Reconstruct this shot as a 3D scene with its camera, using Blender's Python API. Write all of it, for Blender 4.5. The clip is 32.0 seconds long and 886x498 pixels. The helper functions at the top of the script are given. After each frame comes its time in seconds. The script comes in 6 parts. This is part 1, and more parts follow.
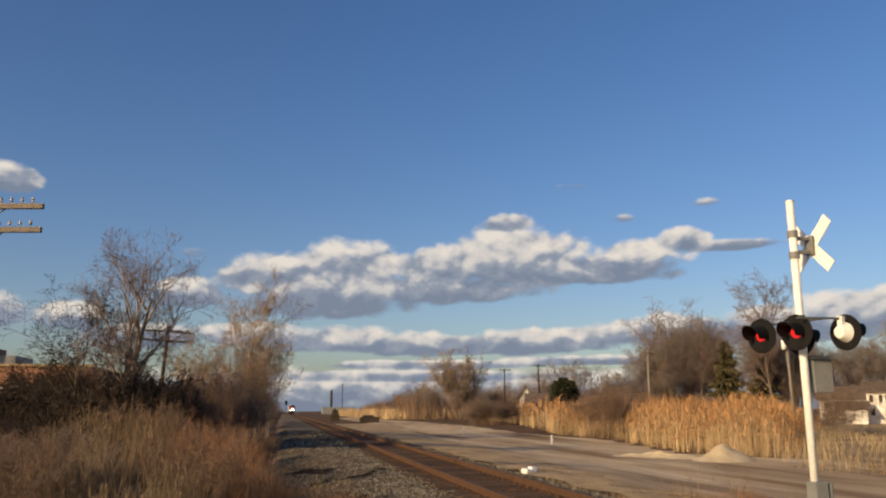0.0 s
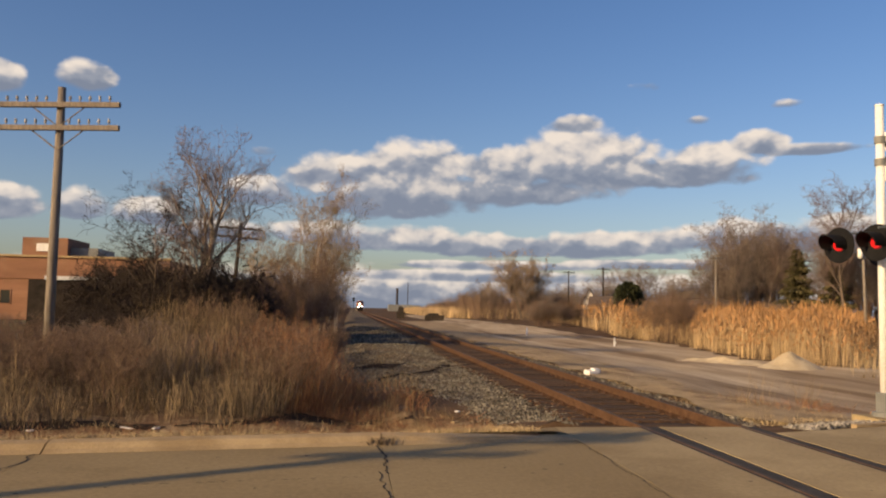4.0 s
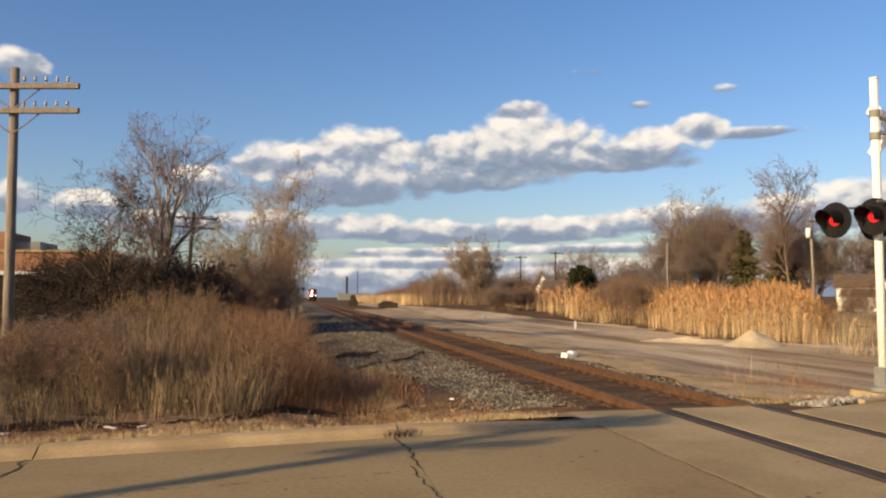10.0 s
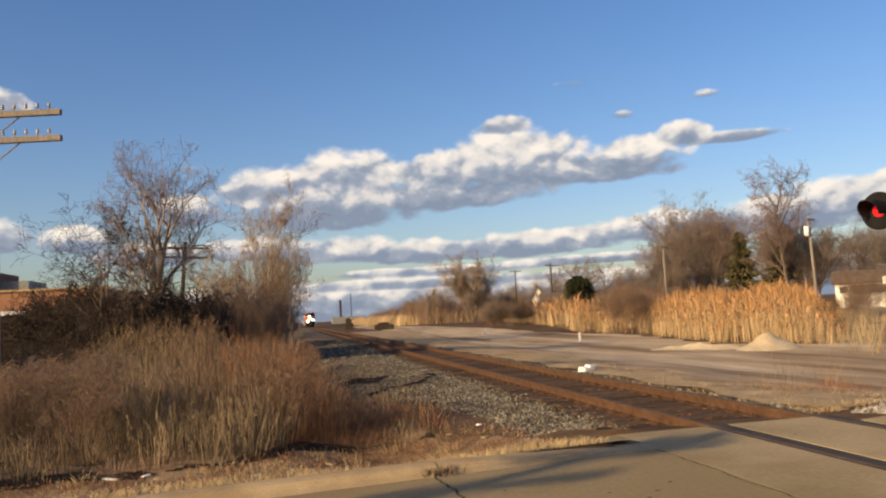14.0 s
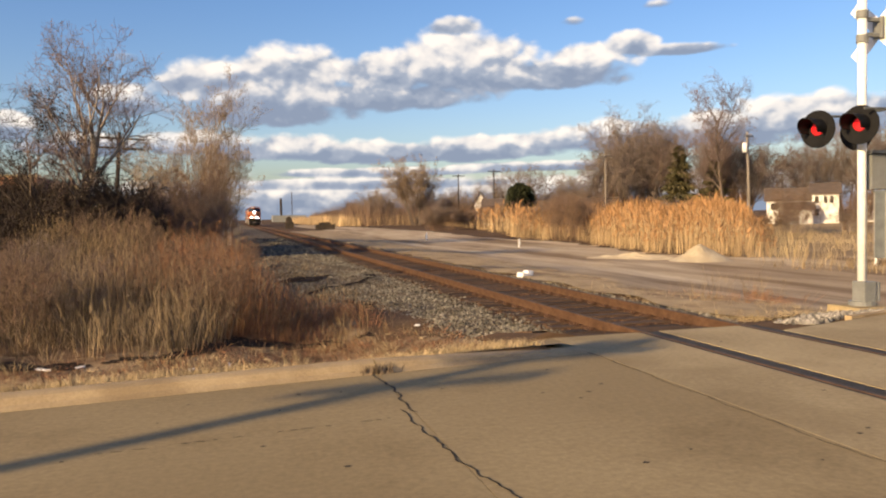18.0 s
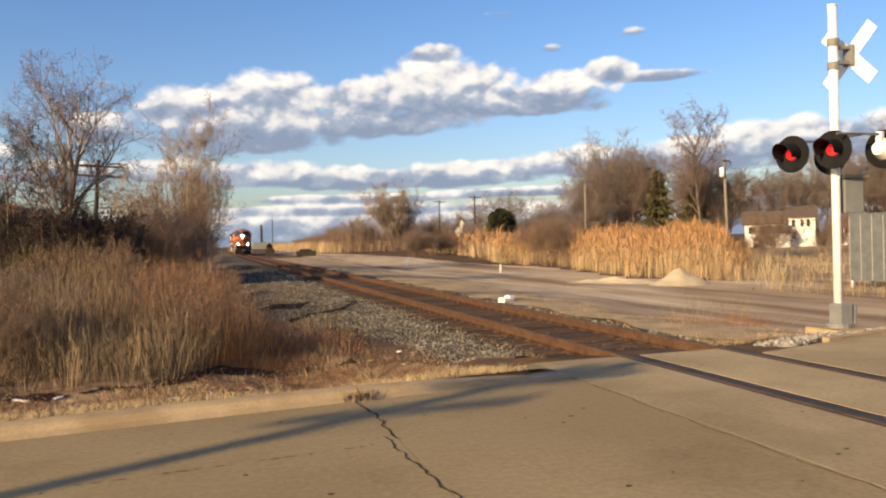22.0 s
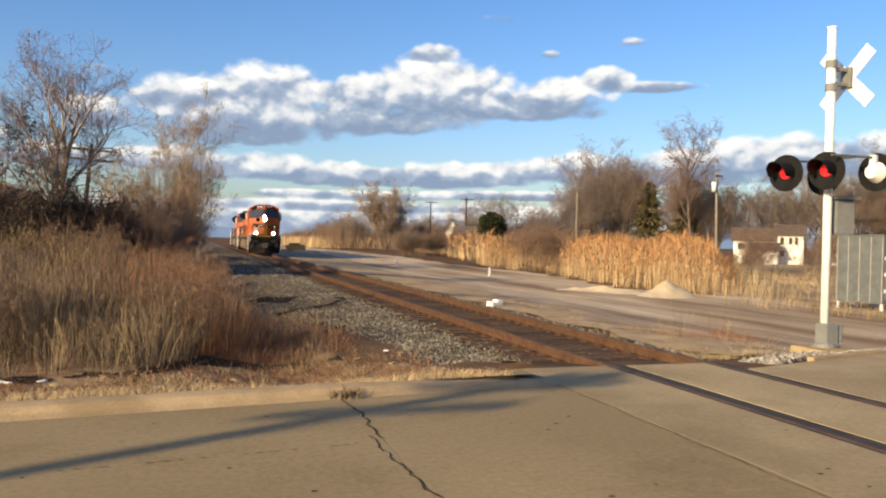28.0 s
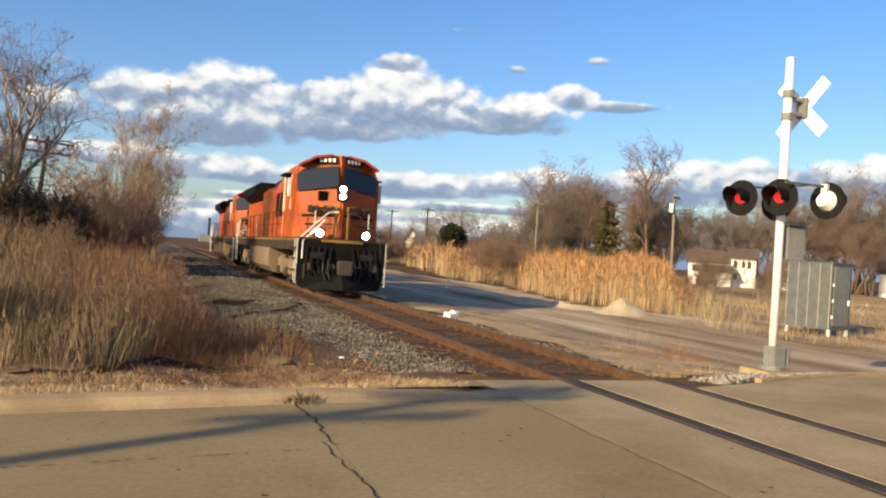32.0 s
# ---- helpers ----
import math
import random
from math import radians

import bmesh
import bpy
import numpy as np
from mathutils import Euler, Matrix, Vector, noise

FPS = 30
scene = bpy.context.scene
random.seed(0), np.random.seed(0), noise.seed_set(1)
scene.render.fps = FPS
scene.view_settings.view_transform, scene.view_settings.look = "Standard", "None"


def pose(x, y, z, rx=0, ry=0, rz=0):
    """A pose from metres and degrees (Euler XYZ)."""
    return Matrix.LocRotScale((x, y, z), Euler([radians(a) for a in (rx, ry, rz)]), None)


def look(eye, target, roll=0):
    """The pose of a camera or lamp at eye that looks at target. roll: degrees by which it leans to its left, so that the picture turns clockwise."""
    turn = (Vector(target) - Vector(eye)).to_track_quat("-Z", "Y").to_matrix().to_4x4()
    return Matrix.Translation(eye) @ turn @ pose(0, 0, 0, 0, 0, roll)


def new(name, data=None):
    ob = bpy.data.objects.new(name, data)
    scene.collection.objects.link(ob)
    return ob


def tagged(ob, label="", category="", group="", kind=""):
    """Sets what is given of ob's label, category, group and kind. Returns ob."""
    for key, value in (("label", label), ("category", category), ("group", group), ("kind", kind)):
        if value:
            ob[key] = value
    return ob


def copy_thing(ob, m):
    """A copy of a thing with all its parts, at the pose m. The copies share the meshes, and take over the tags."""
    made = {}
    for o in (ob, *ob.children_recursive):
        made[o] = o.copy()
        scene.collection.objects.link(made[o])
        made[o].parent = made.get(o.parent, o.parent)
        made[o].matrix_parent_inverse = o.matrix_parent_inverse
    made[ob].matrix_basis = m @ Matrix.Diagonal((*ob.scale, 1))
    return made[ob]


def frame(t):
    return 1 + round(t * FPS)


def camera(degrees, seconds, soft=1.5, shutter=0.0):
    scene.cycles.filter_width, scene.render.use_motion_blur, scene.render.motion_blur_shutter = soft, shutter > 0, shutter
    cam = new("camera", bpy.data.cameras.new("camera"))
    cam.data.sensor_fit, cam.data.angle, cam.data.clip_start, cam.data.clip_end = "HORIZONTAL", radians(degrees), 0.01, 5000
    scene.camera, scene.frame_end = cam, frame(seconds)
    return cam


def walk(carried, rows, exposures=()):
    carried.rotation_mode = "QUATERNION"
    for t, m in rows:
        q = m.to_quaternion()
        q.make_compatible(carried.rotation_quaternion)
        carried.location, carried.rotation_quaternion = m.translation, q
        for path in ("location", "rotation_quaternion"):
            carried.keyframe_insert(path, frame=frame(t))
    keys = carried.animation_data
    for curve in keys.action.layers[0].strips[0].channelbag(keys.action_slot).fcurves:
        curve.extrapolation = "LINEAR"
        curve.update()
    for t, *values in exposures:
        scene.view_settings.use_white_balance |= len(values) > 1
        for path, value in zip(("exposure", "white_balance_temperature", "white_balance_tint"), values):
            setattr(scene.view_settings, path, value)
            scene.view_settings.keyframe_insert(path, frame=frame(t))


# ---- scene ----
cam = camera(57.0, 32.0, 2.1)

PATH = [
    (0, (1.15, -1.661, 1.565), (1.524, 0.265, 1.953), -0.3),
    (0.5, (1.156, -1.64, 1.557), (1.515, 0.288, 1.947), -0.2),
    (1, (1.149, -1.63, 1.551), (1.508, 0.301, 1.929), 0.2),
    (1.5, (1.155, -1.624, 1.548), (1.5, 0.304, 1.949), 0.7),
    (2, (1.145, -1.653, 1.553), (1.488, 0.271, 1.977), 1.5),
    (2.5, (1.119, -1.699, 1.553), (1.53, 0.21, 1.987), 1.4),
    (3, (1.159, -1.635, 1.567), (1.552, 0.288, 1.953), 0.4),
    (3.5, (1.174, -1.555, 1.577), (1.421, 0.407, 1.877), 0.0),
    (4, (1.104, -1.665, 1.591), (1.327, 0.317, 1.738), 1.2),
    (4.5, (1.122, -1.563, 1.596), (1.361, 0.421, 1.669), 1.1),
    (6.5, (0.989, -1.395, 1.533), (1.151, 0.598, 1.531), 2.4),
    (7, (0.839, -1.14, 1.572), (1.009, 0.852, 1.564), -1.1),
    (7.5, (0.644, -1.182, 1.549), (0.895, 0.8, 1.642), 3.2),
    (8, (0.39, -1.175, 1.516), (0.807, 0.781, 1.526), -2.2),
    (8.5, (0.358, -1.074, 1.528), (0.759, 0.886, 1.521), -1.8),
    (9, (0.381, -1.029, 1.513), (0.742, 0.936, 1.592), -0.3),
    (9.5, (0.39, -1.022, 1.524), (0.739, 0.944, 1.627), 0.2),
    (10, (0.411, -1.026, 1.535), (0.761, 0.939, 1.652), -0.1),
    (10.5, (0.399, -1.021, 1.545), (0.772, 0.939, 1.686), -0.2),
    (11, (0.423, -1.039, 1.538), (0.808, 0.917, 1.703), -0.2),
    (11.5, (0.41, -0.992, 1.522), (0.764, 0.973, 1.626), 1.4),
    (12, (0.383, -0.809, 1.503), (0.641, 1.172, 1.609), 3.5),
    (12.5, (0.253, -0.593, 1.506), (0.589, 1.367, 1.713), -0.8),
    (13, (0.189, -0.408, 1.508), (0.56, 1.556, 1.57), -0.3),
    (13.5, (0.178, -0.079, 1.547), (0.511, 1.885, 1.722), -3.4),
    (15.5, (0.108, 0.129, 1.557), (0.623, 2.059, 1.655), 0.6),
    (16, (0.158, 0.146, 1.549), (0.635, 2.084, 1.677), -0.5),
    (16.5, (0.177, 0.146, 1.532), (0.567, 2.107, 1.47), -0.5),
    (17, (0.164, 0.121, 1.54), (0.622, 2.065, 1.427), -0.2),
    (17.5, (0.169, 0.118, 1.538), (0.661, 2.053, 1.431), -0.4),
    (18, (0.157, 0.102, 1.538), (0.66, 2.036, 1.457), -1.1),
    (18.5, (0.153, 0.079, 1.541), (0.673, 2.01, 1.473), -1.6),
    (19, (0.152, 0.082, 1.549), (0.67, 2.013, 1.495), -1.7),
    (19.5, (0.154, 0.082, 1.542), (0.694, 2.007, 1.508), -2.0),
    (20, (0.148, 0.078, 1.541), (0.679, 2.006, 1.5), -2.0),
    (20.5, (0.142, 0.069, 1.545), (0.68, 1.995, 1.52), -1.9),
    (21, (0.142, 0.074, 1.536), (0.664, 2.005, 1.508), -1.3),
    (21.5, (0.151, 0.084, 1.535), (0.682, 2.012, 1.512), -1.6),
    (22, (0.142, 0.062, 1.542), (0.691, 1.985, 1.523), -1.5),
    (22.5, (0.146, 0.066, 1.542), (0.687, 1.991, 1.525), -1.6),
    (23, (0.15, 0.069, 1.547), (0.707, 1.99, 1.531), -1.9),
    (23.5, (0.158, 0.087, 1.538), (0.711, 2.009, 1.526), -1.6),
    (24, (0.168, 0.102, 1.528), (0.726, 2.022, 1.475), -0.7),
    (24.5, (0.098, 0.071, 1.519), (0.775, 1.947, 1.375), 2.2),
    (25, (0.174, 0.12, 1.526), (0.717, 2.039, 1.378), -1.7),
    (25.5, (0.176, 0.144, 1.517), (0.682, 2.075, 1.392), -0.9),
    (27.5, (0.109, 0.065, 1.551), (0.684, 1.981, 1.531), 0.1),
    (28, (0.104, 0.069, 1.553), (0.678, 1.985, 1.536), 1.3),
    (28.5, (0.097, 0.06, 1.549), (0.691, 1.97, 1.542), 2.2),
    (29, (0.086, 0.055, 1.548), (0.694, 1.96, 1.54), 2.4),
    (29.5, (0.095, 0.052, 1.551), (0.704, 1.957, 1.536), 2.0),
    (30, (0.097, 0.042, 1.548), (0.727, 1.94, 1.554), 1.8),
    (30.5, (0.094, 0.054, 1.547), (0.72, 1.954, 1.553), 2.9),
    (31, (0.094, 0.049, 1.553), (0.732, 1.944, 1.562), 3.3),
    (31.5, (0.095, 0.058, 1.546), (0.739, 1.951, 1.549), 3.9),
    (32, (0.083, 0.034, 1.548), (0.75, 1.919, 1.56), 3.7),
]
walk(cam, [(t, look(eye, target, roll)) for t, eye, target, roll in PATH],
     [(0, 0.18, 7400, 13), (3.0, 0.22, 7350, 13), (4.0, 0.26, 7800, 16), (7.0, 0.53, 7600, 17), (8.5, 0.55, 7500, 13), (12.6, 0.55, 7430, 12), (13.0, 0.57, 7650, 14), (13.5, 0.55, 7500, 13), (16.0, 0.38, 7500, 15), (16.7, 0.64, 7450, 14), (17.5, 0.70, 7400, 14), (20.0, 0.74, 7300, 13), (24.3, 0.74, 7200, 13), (25.0, 0.70, 6700, 8), (28.0, 0.76, 6800, 9), (32.0, 0.76, 6800, 8)])

# ---- light ----
SUN_WAY = Vector((0.87, 0.49, -0.33)).normalized()      # the way the sunlight travels
world = bpy.data.worlds.new("sky")
scene.world = world
world.use_nodes = True
wn = world.node_tree
sky = wn.nodes.new("ShaderNodeTexSky")
sky.sky_type, sky.sun_disc = "NISHITA", False
sky.sun_elevation = math.asin(-SUN_WAY.z)
sky.sun_rotation = math.atan2(-SUN_WAY.x, -SUN_WAY.y)
sky.air_density, sky.dust_density, sky.ozone_density = 1.0, 1.6, 1.4
hue = wn.nodes.new("ShaderNodeHueSaturation")
hue.inputs["Saturation"].default_value, hue.inputs["Value"].default_value = 1.3, 1.12
tint = wn.nodes.new("ShaderNodeMix")
tint.data_type, tint.blend_type = "RGBA", "MULTIPLY"
tint.inputs[0].default_value, tint.inputs[7].default_value = 1.0, (0.83, 0.905, 1.16, 1)
wn.links.new(sky.outputs[0], hue.inputs["Color"])
wn.links.new(hue.outputs[0], tint.inputs[6])
wn.links.new(tint.outputs[2], wn.nodes["Background"].inputs[0])
wn.nodes["Background"].inputs[1].default_value = 0.0925
sun = new("sun", bpy.data.lights.new("sun", "SUN"))
sun.data.energy, sun.data.angle, sun.data.color = 5.0, radians(0.6), (1.0, 0.77, 0.46)
sun.matrix_world = look((0, 0, 60), Vector((0, 0, 60)) + SUN_WAY)


# ---- materials ----
def node_mat(name):
    m = bpy.data.materials.new(name)
    m.use_nodes = True
    nt = m.node_tree
    return m, nt, nt.nodes["Principled BSDF"]


def noise_node(nt, scale, detail=4.0, rough=0.6, stretch=None, own=True):
    co = nt.nodes.new("ShaderNodeTexCoord")
    tex = nt.nodes.new("ShaderNodeTexNoise")
    tex.inputs["Scale"].default_value, tex.inputs["Detail"].default_value, tex.inputs["Roughness"].default_value = scale, detail, rough
    if stretch:
        mp = nt.nodes.new("ShaderNodeMapping")
        mp.inputs["Scale"].default_value = stretch
        nt.links.new(co.outputs["Object"], mp.inputs[0])
        nt.links.new(mp.outputs[0], tex.inputs["Vector"])
    else:
        nt.links.new(co.outputs["Object"], tex.inputs["Vector"])
    return tex


def ramp(nt, src, stops):
    r = nt.nodes.new("ShaderNodeValToRGB")
    r.color_ramp.elements[0].position, r.color_ramp.elements[1].position = stops[0][0], stops[-1][0]
    for p, c in stops[1:-1]:
        r.color_ramp.elements.new(p)
    for e, (p, c) in zip(r.color_ramp.elements, stops):
        e.position, e.color = p, (*c, 1)
    nt.links.new(src, r.inputs[0])
    return r


def mix(nt, fac, a, b, mode="MIX"):
    m = nt.nodes.new("ShaderNodeMix")
    m.data_type, m.blend_type = "RGBA", mode
    for sock, v in ((m.inputs[0], fac), (m.inputs[6], a), (m.inputs[7], b)):
        if isinstance(v, (int, float)):
            sock.default_value = v
        elif isinstance(v, tuple):
            sock.default_value = (*v, 1)
        else:
            nt.links.new(v, sock)
    return m.outputs[2]


def surface(name, dark, light, scale=6.0, fine=60.0, rough=0.8, metal=0.0, bump=0.3, stretch=None, vary=0.0, island=0.0, spec=0.3, big=None):
    """A material of two colours mixed at two scales, with fine relief."""
    m, nt, b = node_mat(name)
    n1, n2 = noise_node(nt, scale, 5, 0.6, stretch), noise_node(nt, fine, 3, 0.7, stretch)
    c = ramp(nt, n1.outputs["Fac"], [(0.3, dark), (0.7, light)]).outputs[0]
    g = ramp(nt, n2.outputs["Fac"], [(0.25, (0.72,) * 3), (0.75, (1.2,) * 3)]).outputs[0]
    c = mix(nt, 0.8, c, g, "MULTIPLY")
    if big:
        n3 = noise_node(nt, big[0], 4, 0.6, big[4] if len(big) > 4 else None)
        c = mix(nt, ramp(nt, n3.outputs["Fac"], [(big[2], (0, 0, 0)), (big[3], (1, 1, 1))]).outputs[0], c, big[1])
    for amount, node, out in ((vary, "ShaderNodeObjectInfo", "Random"), (island, "ShaderNodeNewGeometry", "Random Per Island")):
        if amount:
            src = nt.nodes.new(node)
            r = ramp(nt, src.outputs[out], [(0.0, (1 - amount,) * 3), (1.0, (1 + amount,) * 3)])
            c = mix(nt, 1.0, c, r.outputs[0], "MULTIPLY")
    nt.links.new(c, b.inputs["Base Color"])
    b.inputs["Roughness"].default_value, b.inputs["Metallic"].default_value = rough, metal
    b.inputs["Specular IOR Level"].default_value = spec
    if bump:
        bp = nt.nodes.new("ShaderNodeBump")
        bp.inputs["Strength"].default_value, bp.inputs["Distance"].default_value = bump, 0.02
        nt.links.new(n2.outputs["Fac"], bp.inputs["Height"])
        nt.links.new(bp.outputs[0], b.inputs["Normal"])
    return m


def glow(name, colour, strength, base=(0.5, 0.5, 0.5)):
    m, nt, b = node_mat(name)
    b.inputs["Base Color"].default_value = (*base, 1)
    b.inputs["Emission Color"].default_value, b.inputs["Emission Strength"].default_value = (*colour, 1), strength
    b.inputs["Roughness"].default_value = 0.2
    return m


def glass(name, tint, rough=0.03, spec=0.5):
    m, nt, b = node_mat(name)
    b.inputs["Base Color"].default_value, b.inputs["Roughness"].default_value = (*tint, 1), rough
    b.inputs["Specular IOR Level"].default_value = spec
    return m


M_concrete = surface("road_concrete", (0.215, 0.160, 0.086), (0.345, 0.27, 0.152), 0.7, 18, 0.9, bump=0.12, spec=0.12, big=(0.35, (0.175, 0.128, 0.068), 0.42, 0.8))
M_panel = surface("crossing_concrete", (0.255, 0.196, 0.110), (0.40, 0.318, 0.185), 0.6, 18, 0.9, bump=0.12, spec=0.12, big=(0.4, (0.195, 0.143, 0.077), 0.45, 0.8))
M_kerb = surface("kerb_concrete", (0.30, 0.215, 0.118), (0.42, 0.315, 0.18), 2.0, 40, 0.9, bump=0.4, big=(0.9, (0.20, 0.138, 0.072), 0.5, 0.8))
M_patch = surface("asphalt", (0.0252, 0.0238, 0.023), (0.0504, 0.0468, 0.0432), 3, 80, 0.9)
M_crack = surface("dark_joint", (0.0144, 0.0122, 0.0101), (0.036, 0.0288, 0.0216), 4, 60, 0.95)
M_earth = surface("dry_earth", (0.0756, 0.0446, 0.0245), (0.162, 0.1008, 0.0547), 0.8, 18, 0.95, bump=0.5, spec=0.1, big=(0.25, (0.0576, 0.0331, 0.0194), 0.45, 0.7))
M_litter = surface("leaf_litter", (0.115, 0.063, 0.034), (0.265, 0.17, 0.094), 5.0, 45, 0.95, bump=0.7, spec=0.1, big=(1.1, (0.33, 0.24, 0.14), 0.52, 0.66))
M_lot = surface("gravel_lot", (0.36, 0.27, 0.168), (0.57, 0.46, 0.315), 0.5, 22, 0.95, bump=0.35, stretch=(1, 0.22, 1), spec=0.1, big=(0.33, (0.20, 0.135, 0.078), 0.47, 0.64, (1, 0.12, 1)))
M_ballast = surface("ballast", (0.075, 0.058, 0.040), (0.215, 0.170, 0.118), 7, 30, 0.95, bump=0.9, spec=0.1, big=(0.45, (0.07, 0.053, 0.038), 0.5, 0.66))
M_stone = surface("ballast_stone", (0.06, 0.054, 0.044), (0.19, 0.172, 0.14), 3, 30, 0.95, island=0.65, bump=0.3, spec=0.1)
M_rust_bed = surface("rusty_ballast", (0.0432, 0.0245, 0.0144), (0.0936, 0.0562, 0.0331), 4, 28, 0.95, bump=0.9, spec=0.1)
M_rust_stone = surface("rusty_stone", (0.0504, 0.0288, 0.0173), (0.1224, 0.072, 0.0432), 4, 30, 0.95, island=0.5, spec=0.1)
M_rail = surface("rusted_rail", (0.0612, 0.0324, 0.0194), (0.1188, 0.0662, 0.0403), 6, 50, 0.85, metal=0.1, spec=0.15)
M_rail_top = surface("worn_rail_head", (0.0504, 0.036, 0.0259), (0.1008, 0.0778, 0.0576), 3, 60, 0.7, metal=0.1, bump=0.1, spec=0.15)
M_tie = surface("tarred_tie", (0.0324, 0.0202, 0.0137), (0.0792, 0.0504, 0.0346), 5, 40, 0.95, stretch=(1, 6, 6), vary=0.35)
M_white_stone = surface("pale_gravel", (0.10, 0.092, 0.08), (0.34, 0.315, 0.28), 5, 40, 0.95, island=0.6, spec=0.1)
M_field = surface("field_grass_ground", (0.216, 0.144, 0.072), (0.3744, 0.2736, 0.144), 0.12, 6, 0.95, stretch=(0.35, 1.6, 1))
M_sand = surface("pale_sand", (0.3744, 0.3024, 0.2016), (0.4896, 0.4104, 0.288), 2, 40, 0.95, bump=0.4)
M_white_paint = surface("white_paint", (0.66, 0.66, 0.64), (0.80, 0.80, 0.78), 3, 40, 0.45, bump=0.05)
M_alu = surface("aluminium", (0.09, 0.10, 0.105), (0.14, 0.155, 0.16), 3, 50, 0.5, metal=0.3, bump=0.05)
M_grey_paint = surface("grey_paint", (0.144, 0.1512, 0.1476), (0.2088, 0.216, 0.2124), 3, 40, 0.5, bump=0.05)
M_black = surface("black_paint", (0.006, 0.006, 0.007), (0.013, 0.013, 0.014), 4, 40, 0.6, bump=0.05, spec=0.1)
M_red_lens = glow("red_lens", (1.0, 0.03, 0.05), 0.2, (0.4, 0.01, 0.01))
M_dull_red = surface("unlit_red_lens", (0.1152, 0.0144, 0.0144), (0.18, 0.0216, 0.0216), 4, 40, 0.25, bump=0.0)
M_pole = surface("weathered_pole", (0.125, 0.106, 0.09), (0.26, 0.225, 0.19), 3, 40, 0.9, stretch=(8, 8, 0.6))
M_pole_dark = surface("dark_pole", (0.0216, 0.0166, 0.0137), (0.0504, 0.0389, 0.0317), 3, 40, 0.9, stretch=(8, 8, 0.6))
M_insulator = surface("insulator", (0.216, 0.2016, 0.1872), (0.36, 0.3456, 0.324), 8, 60, 0.3, bump=0.0)
M_bark = surface("grey_bark", (0.27, 0.225, 0.185), (0.46, 0.39, 0.325), 5, 40, 0.9, stretch=(4, 4, 1))
M_bark_dark = surface("brown_bark", (0.0792, 0.059, 0.0446), (0.1512, 0.1152, 0.09), 5, 40, 0.9, stretch=(4, 4, 1))
M_twig = surface("twigs", (0.135, 0.105, 0.09), (0.25, 0.20, 0.17), 2, 20, 0.9, island=0.3, bump=0)
M_twig_tan = surface("tan_twigs", (0.20, 0.145, 0.10), (0.34, 0.255, 0.18), 2, 20, 0.9, island=0.35, bump=0)
M_twig_red = surface("reddish_twigs", (0.125, 0.088, 0.076), (0.22, 0.158, 0.135), 2, 20, 0.9, island=0.3, bump=0)
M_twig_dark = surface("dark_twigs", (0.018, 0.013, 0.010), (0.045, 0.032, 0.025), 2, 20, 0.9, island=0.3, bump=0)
M_weed = surface("dry_weeds", (0.055, 0.040, 0.026), (0.18, 0.13, 0.082), 0.7, 12, 0.9, island=0.5, bump=0)
M_weed_tan = surface("tan_weeds", (0.15, 0.11, 0.068), (0.30, 0.225, 0.14), 0.8, 12, 0.9, island=0.5, bump=0)
M_twig_brown = surface("brown_twigs", (0.11, 0.07, 0.048), (0.21, 0.14, 0.098), 2, 20, 0.9, island=0.35, bump=0)
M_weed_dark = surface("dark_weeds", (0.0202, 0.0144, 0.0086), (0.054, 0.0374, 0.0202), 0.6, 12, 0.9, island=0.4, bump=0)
M_weed_gold = surface("golden_weeds", (0.1188, 0.0806, 0.0432), (0.252, 0.18, 0.0994), 0.5, 12, 0.9, island=0.45, bump=0)
M_weed_rust = surface("rusty_weeds", (0.15, 0.066, 0.034), (0.33, 0.165, 0.085), 0.6, 12, 0.9, island=0.45, bump=0)
M_straw_ground = surface("straw_ground", (0.24, 0.165, 0.088), (0.43, 0.325, 0.185), 1.2, 26, 0.95, bump=0.5, big=(0.55, (0.17, 0.10, 0.05), 0.5, 0.68))
M_straw = surface("straw", (0.27, 0.20, 0.11), (0.44, 0.34, 0.20), 0.6, 12, 0.9, island=0.4, bump=0)
M_reed = surface("reeds", (0.29, 0.20, 0.108), (0.48, 0.35, 0.205), 0.25, 10, 0.85, island=0.55, bump=0)
M_plume = surface("reed_plumes", (0.23, 0.118, 0.05), (0.40, 0.225, 0.105), 0.3, 10, 0.9, island=0.4, bump=0)
M_ever = surface("evergreen", (0.016, 0.022, 0.009), (0.042, 0.047, 0.019), 2, 20, 0.8, island=0.4, bump=0)
M_olive = surface("olive_needles", (0.045, 0.042, 0.018), (0.11, 0.092, 0.042), 2, 20, 0.85, island=0.4, bump=0)
# near-black colour for shade painted on the ground and the ballast
M_shade = surface("damp_soil", (0.012, 0.008, 0.006), (0.032, 0.021, 0.014), 3, 30, 0.95, bump=0.6, spec=0.1)
M_brick = surface("brick_wall", (0.1944, 0.0972, 0.0612), (0.3096, 0.162, 0.1008), 0.12, 14, 0.9, stretch=(1, 1, 5), big=(0.3, (0.2448, 0.1584, 0.108), 0.55, 0.75))
M_roof = surface("shingles", (0.072, 0.054, 0.0432), (0.1368, 0.1044, 0.0864), 1.5, 20, 0.9)
M_siding = surface("white_siding", (0.62, 0.61, 0.57), (0.76, 0.75, 0.71), 0.8, 20, 0.7, stretch=(0.3, 0.3, 6), bump=0.2)
M_window = glass("dark_window", (0.02, 0.025, 0.03))
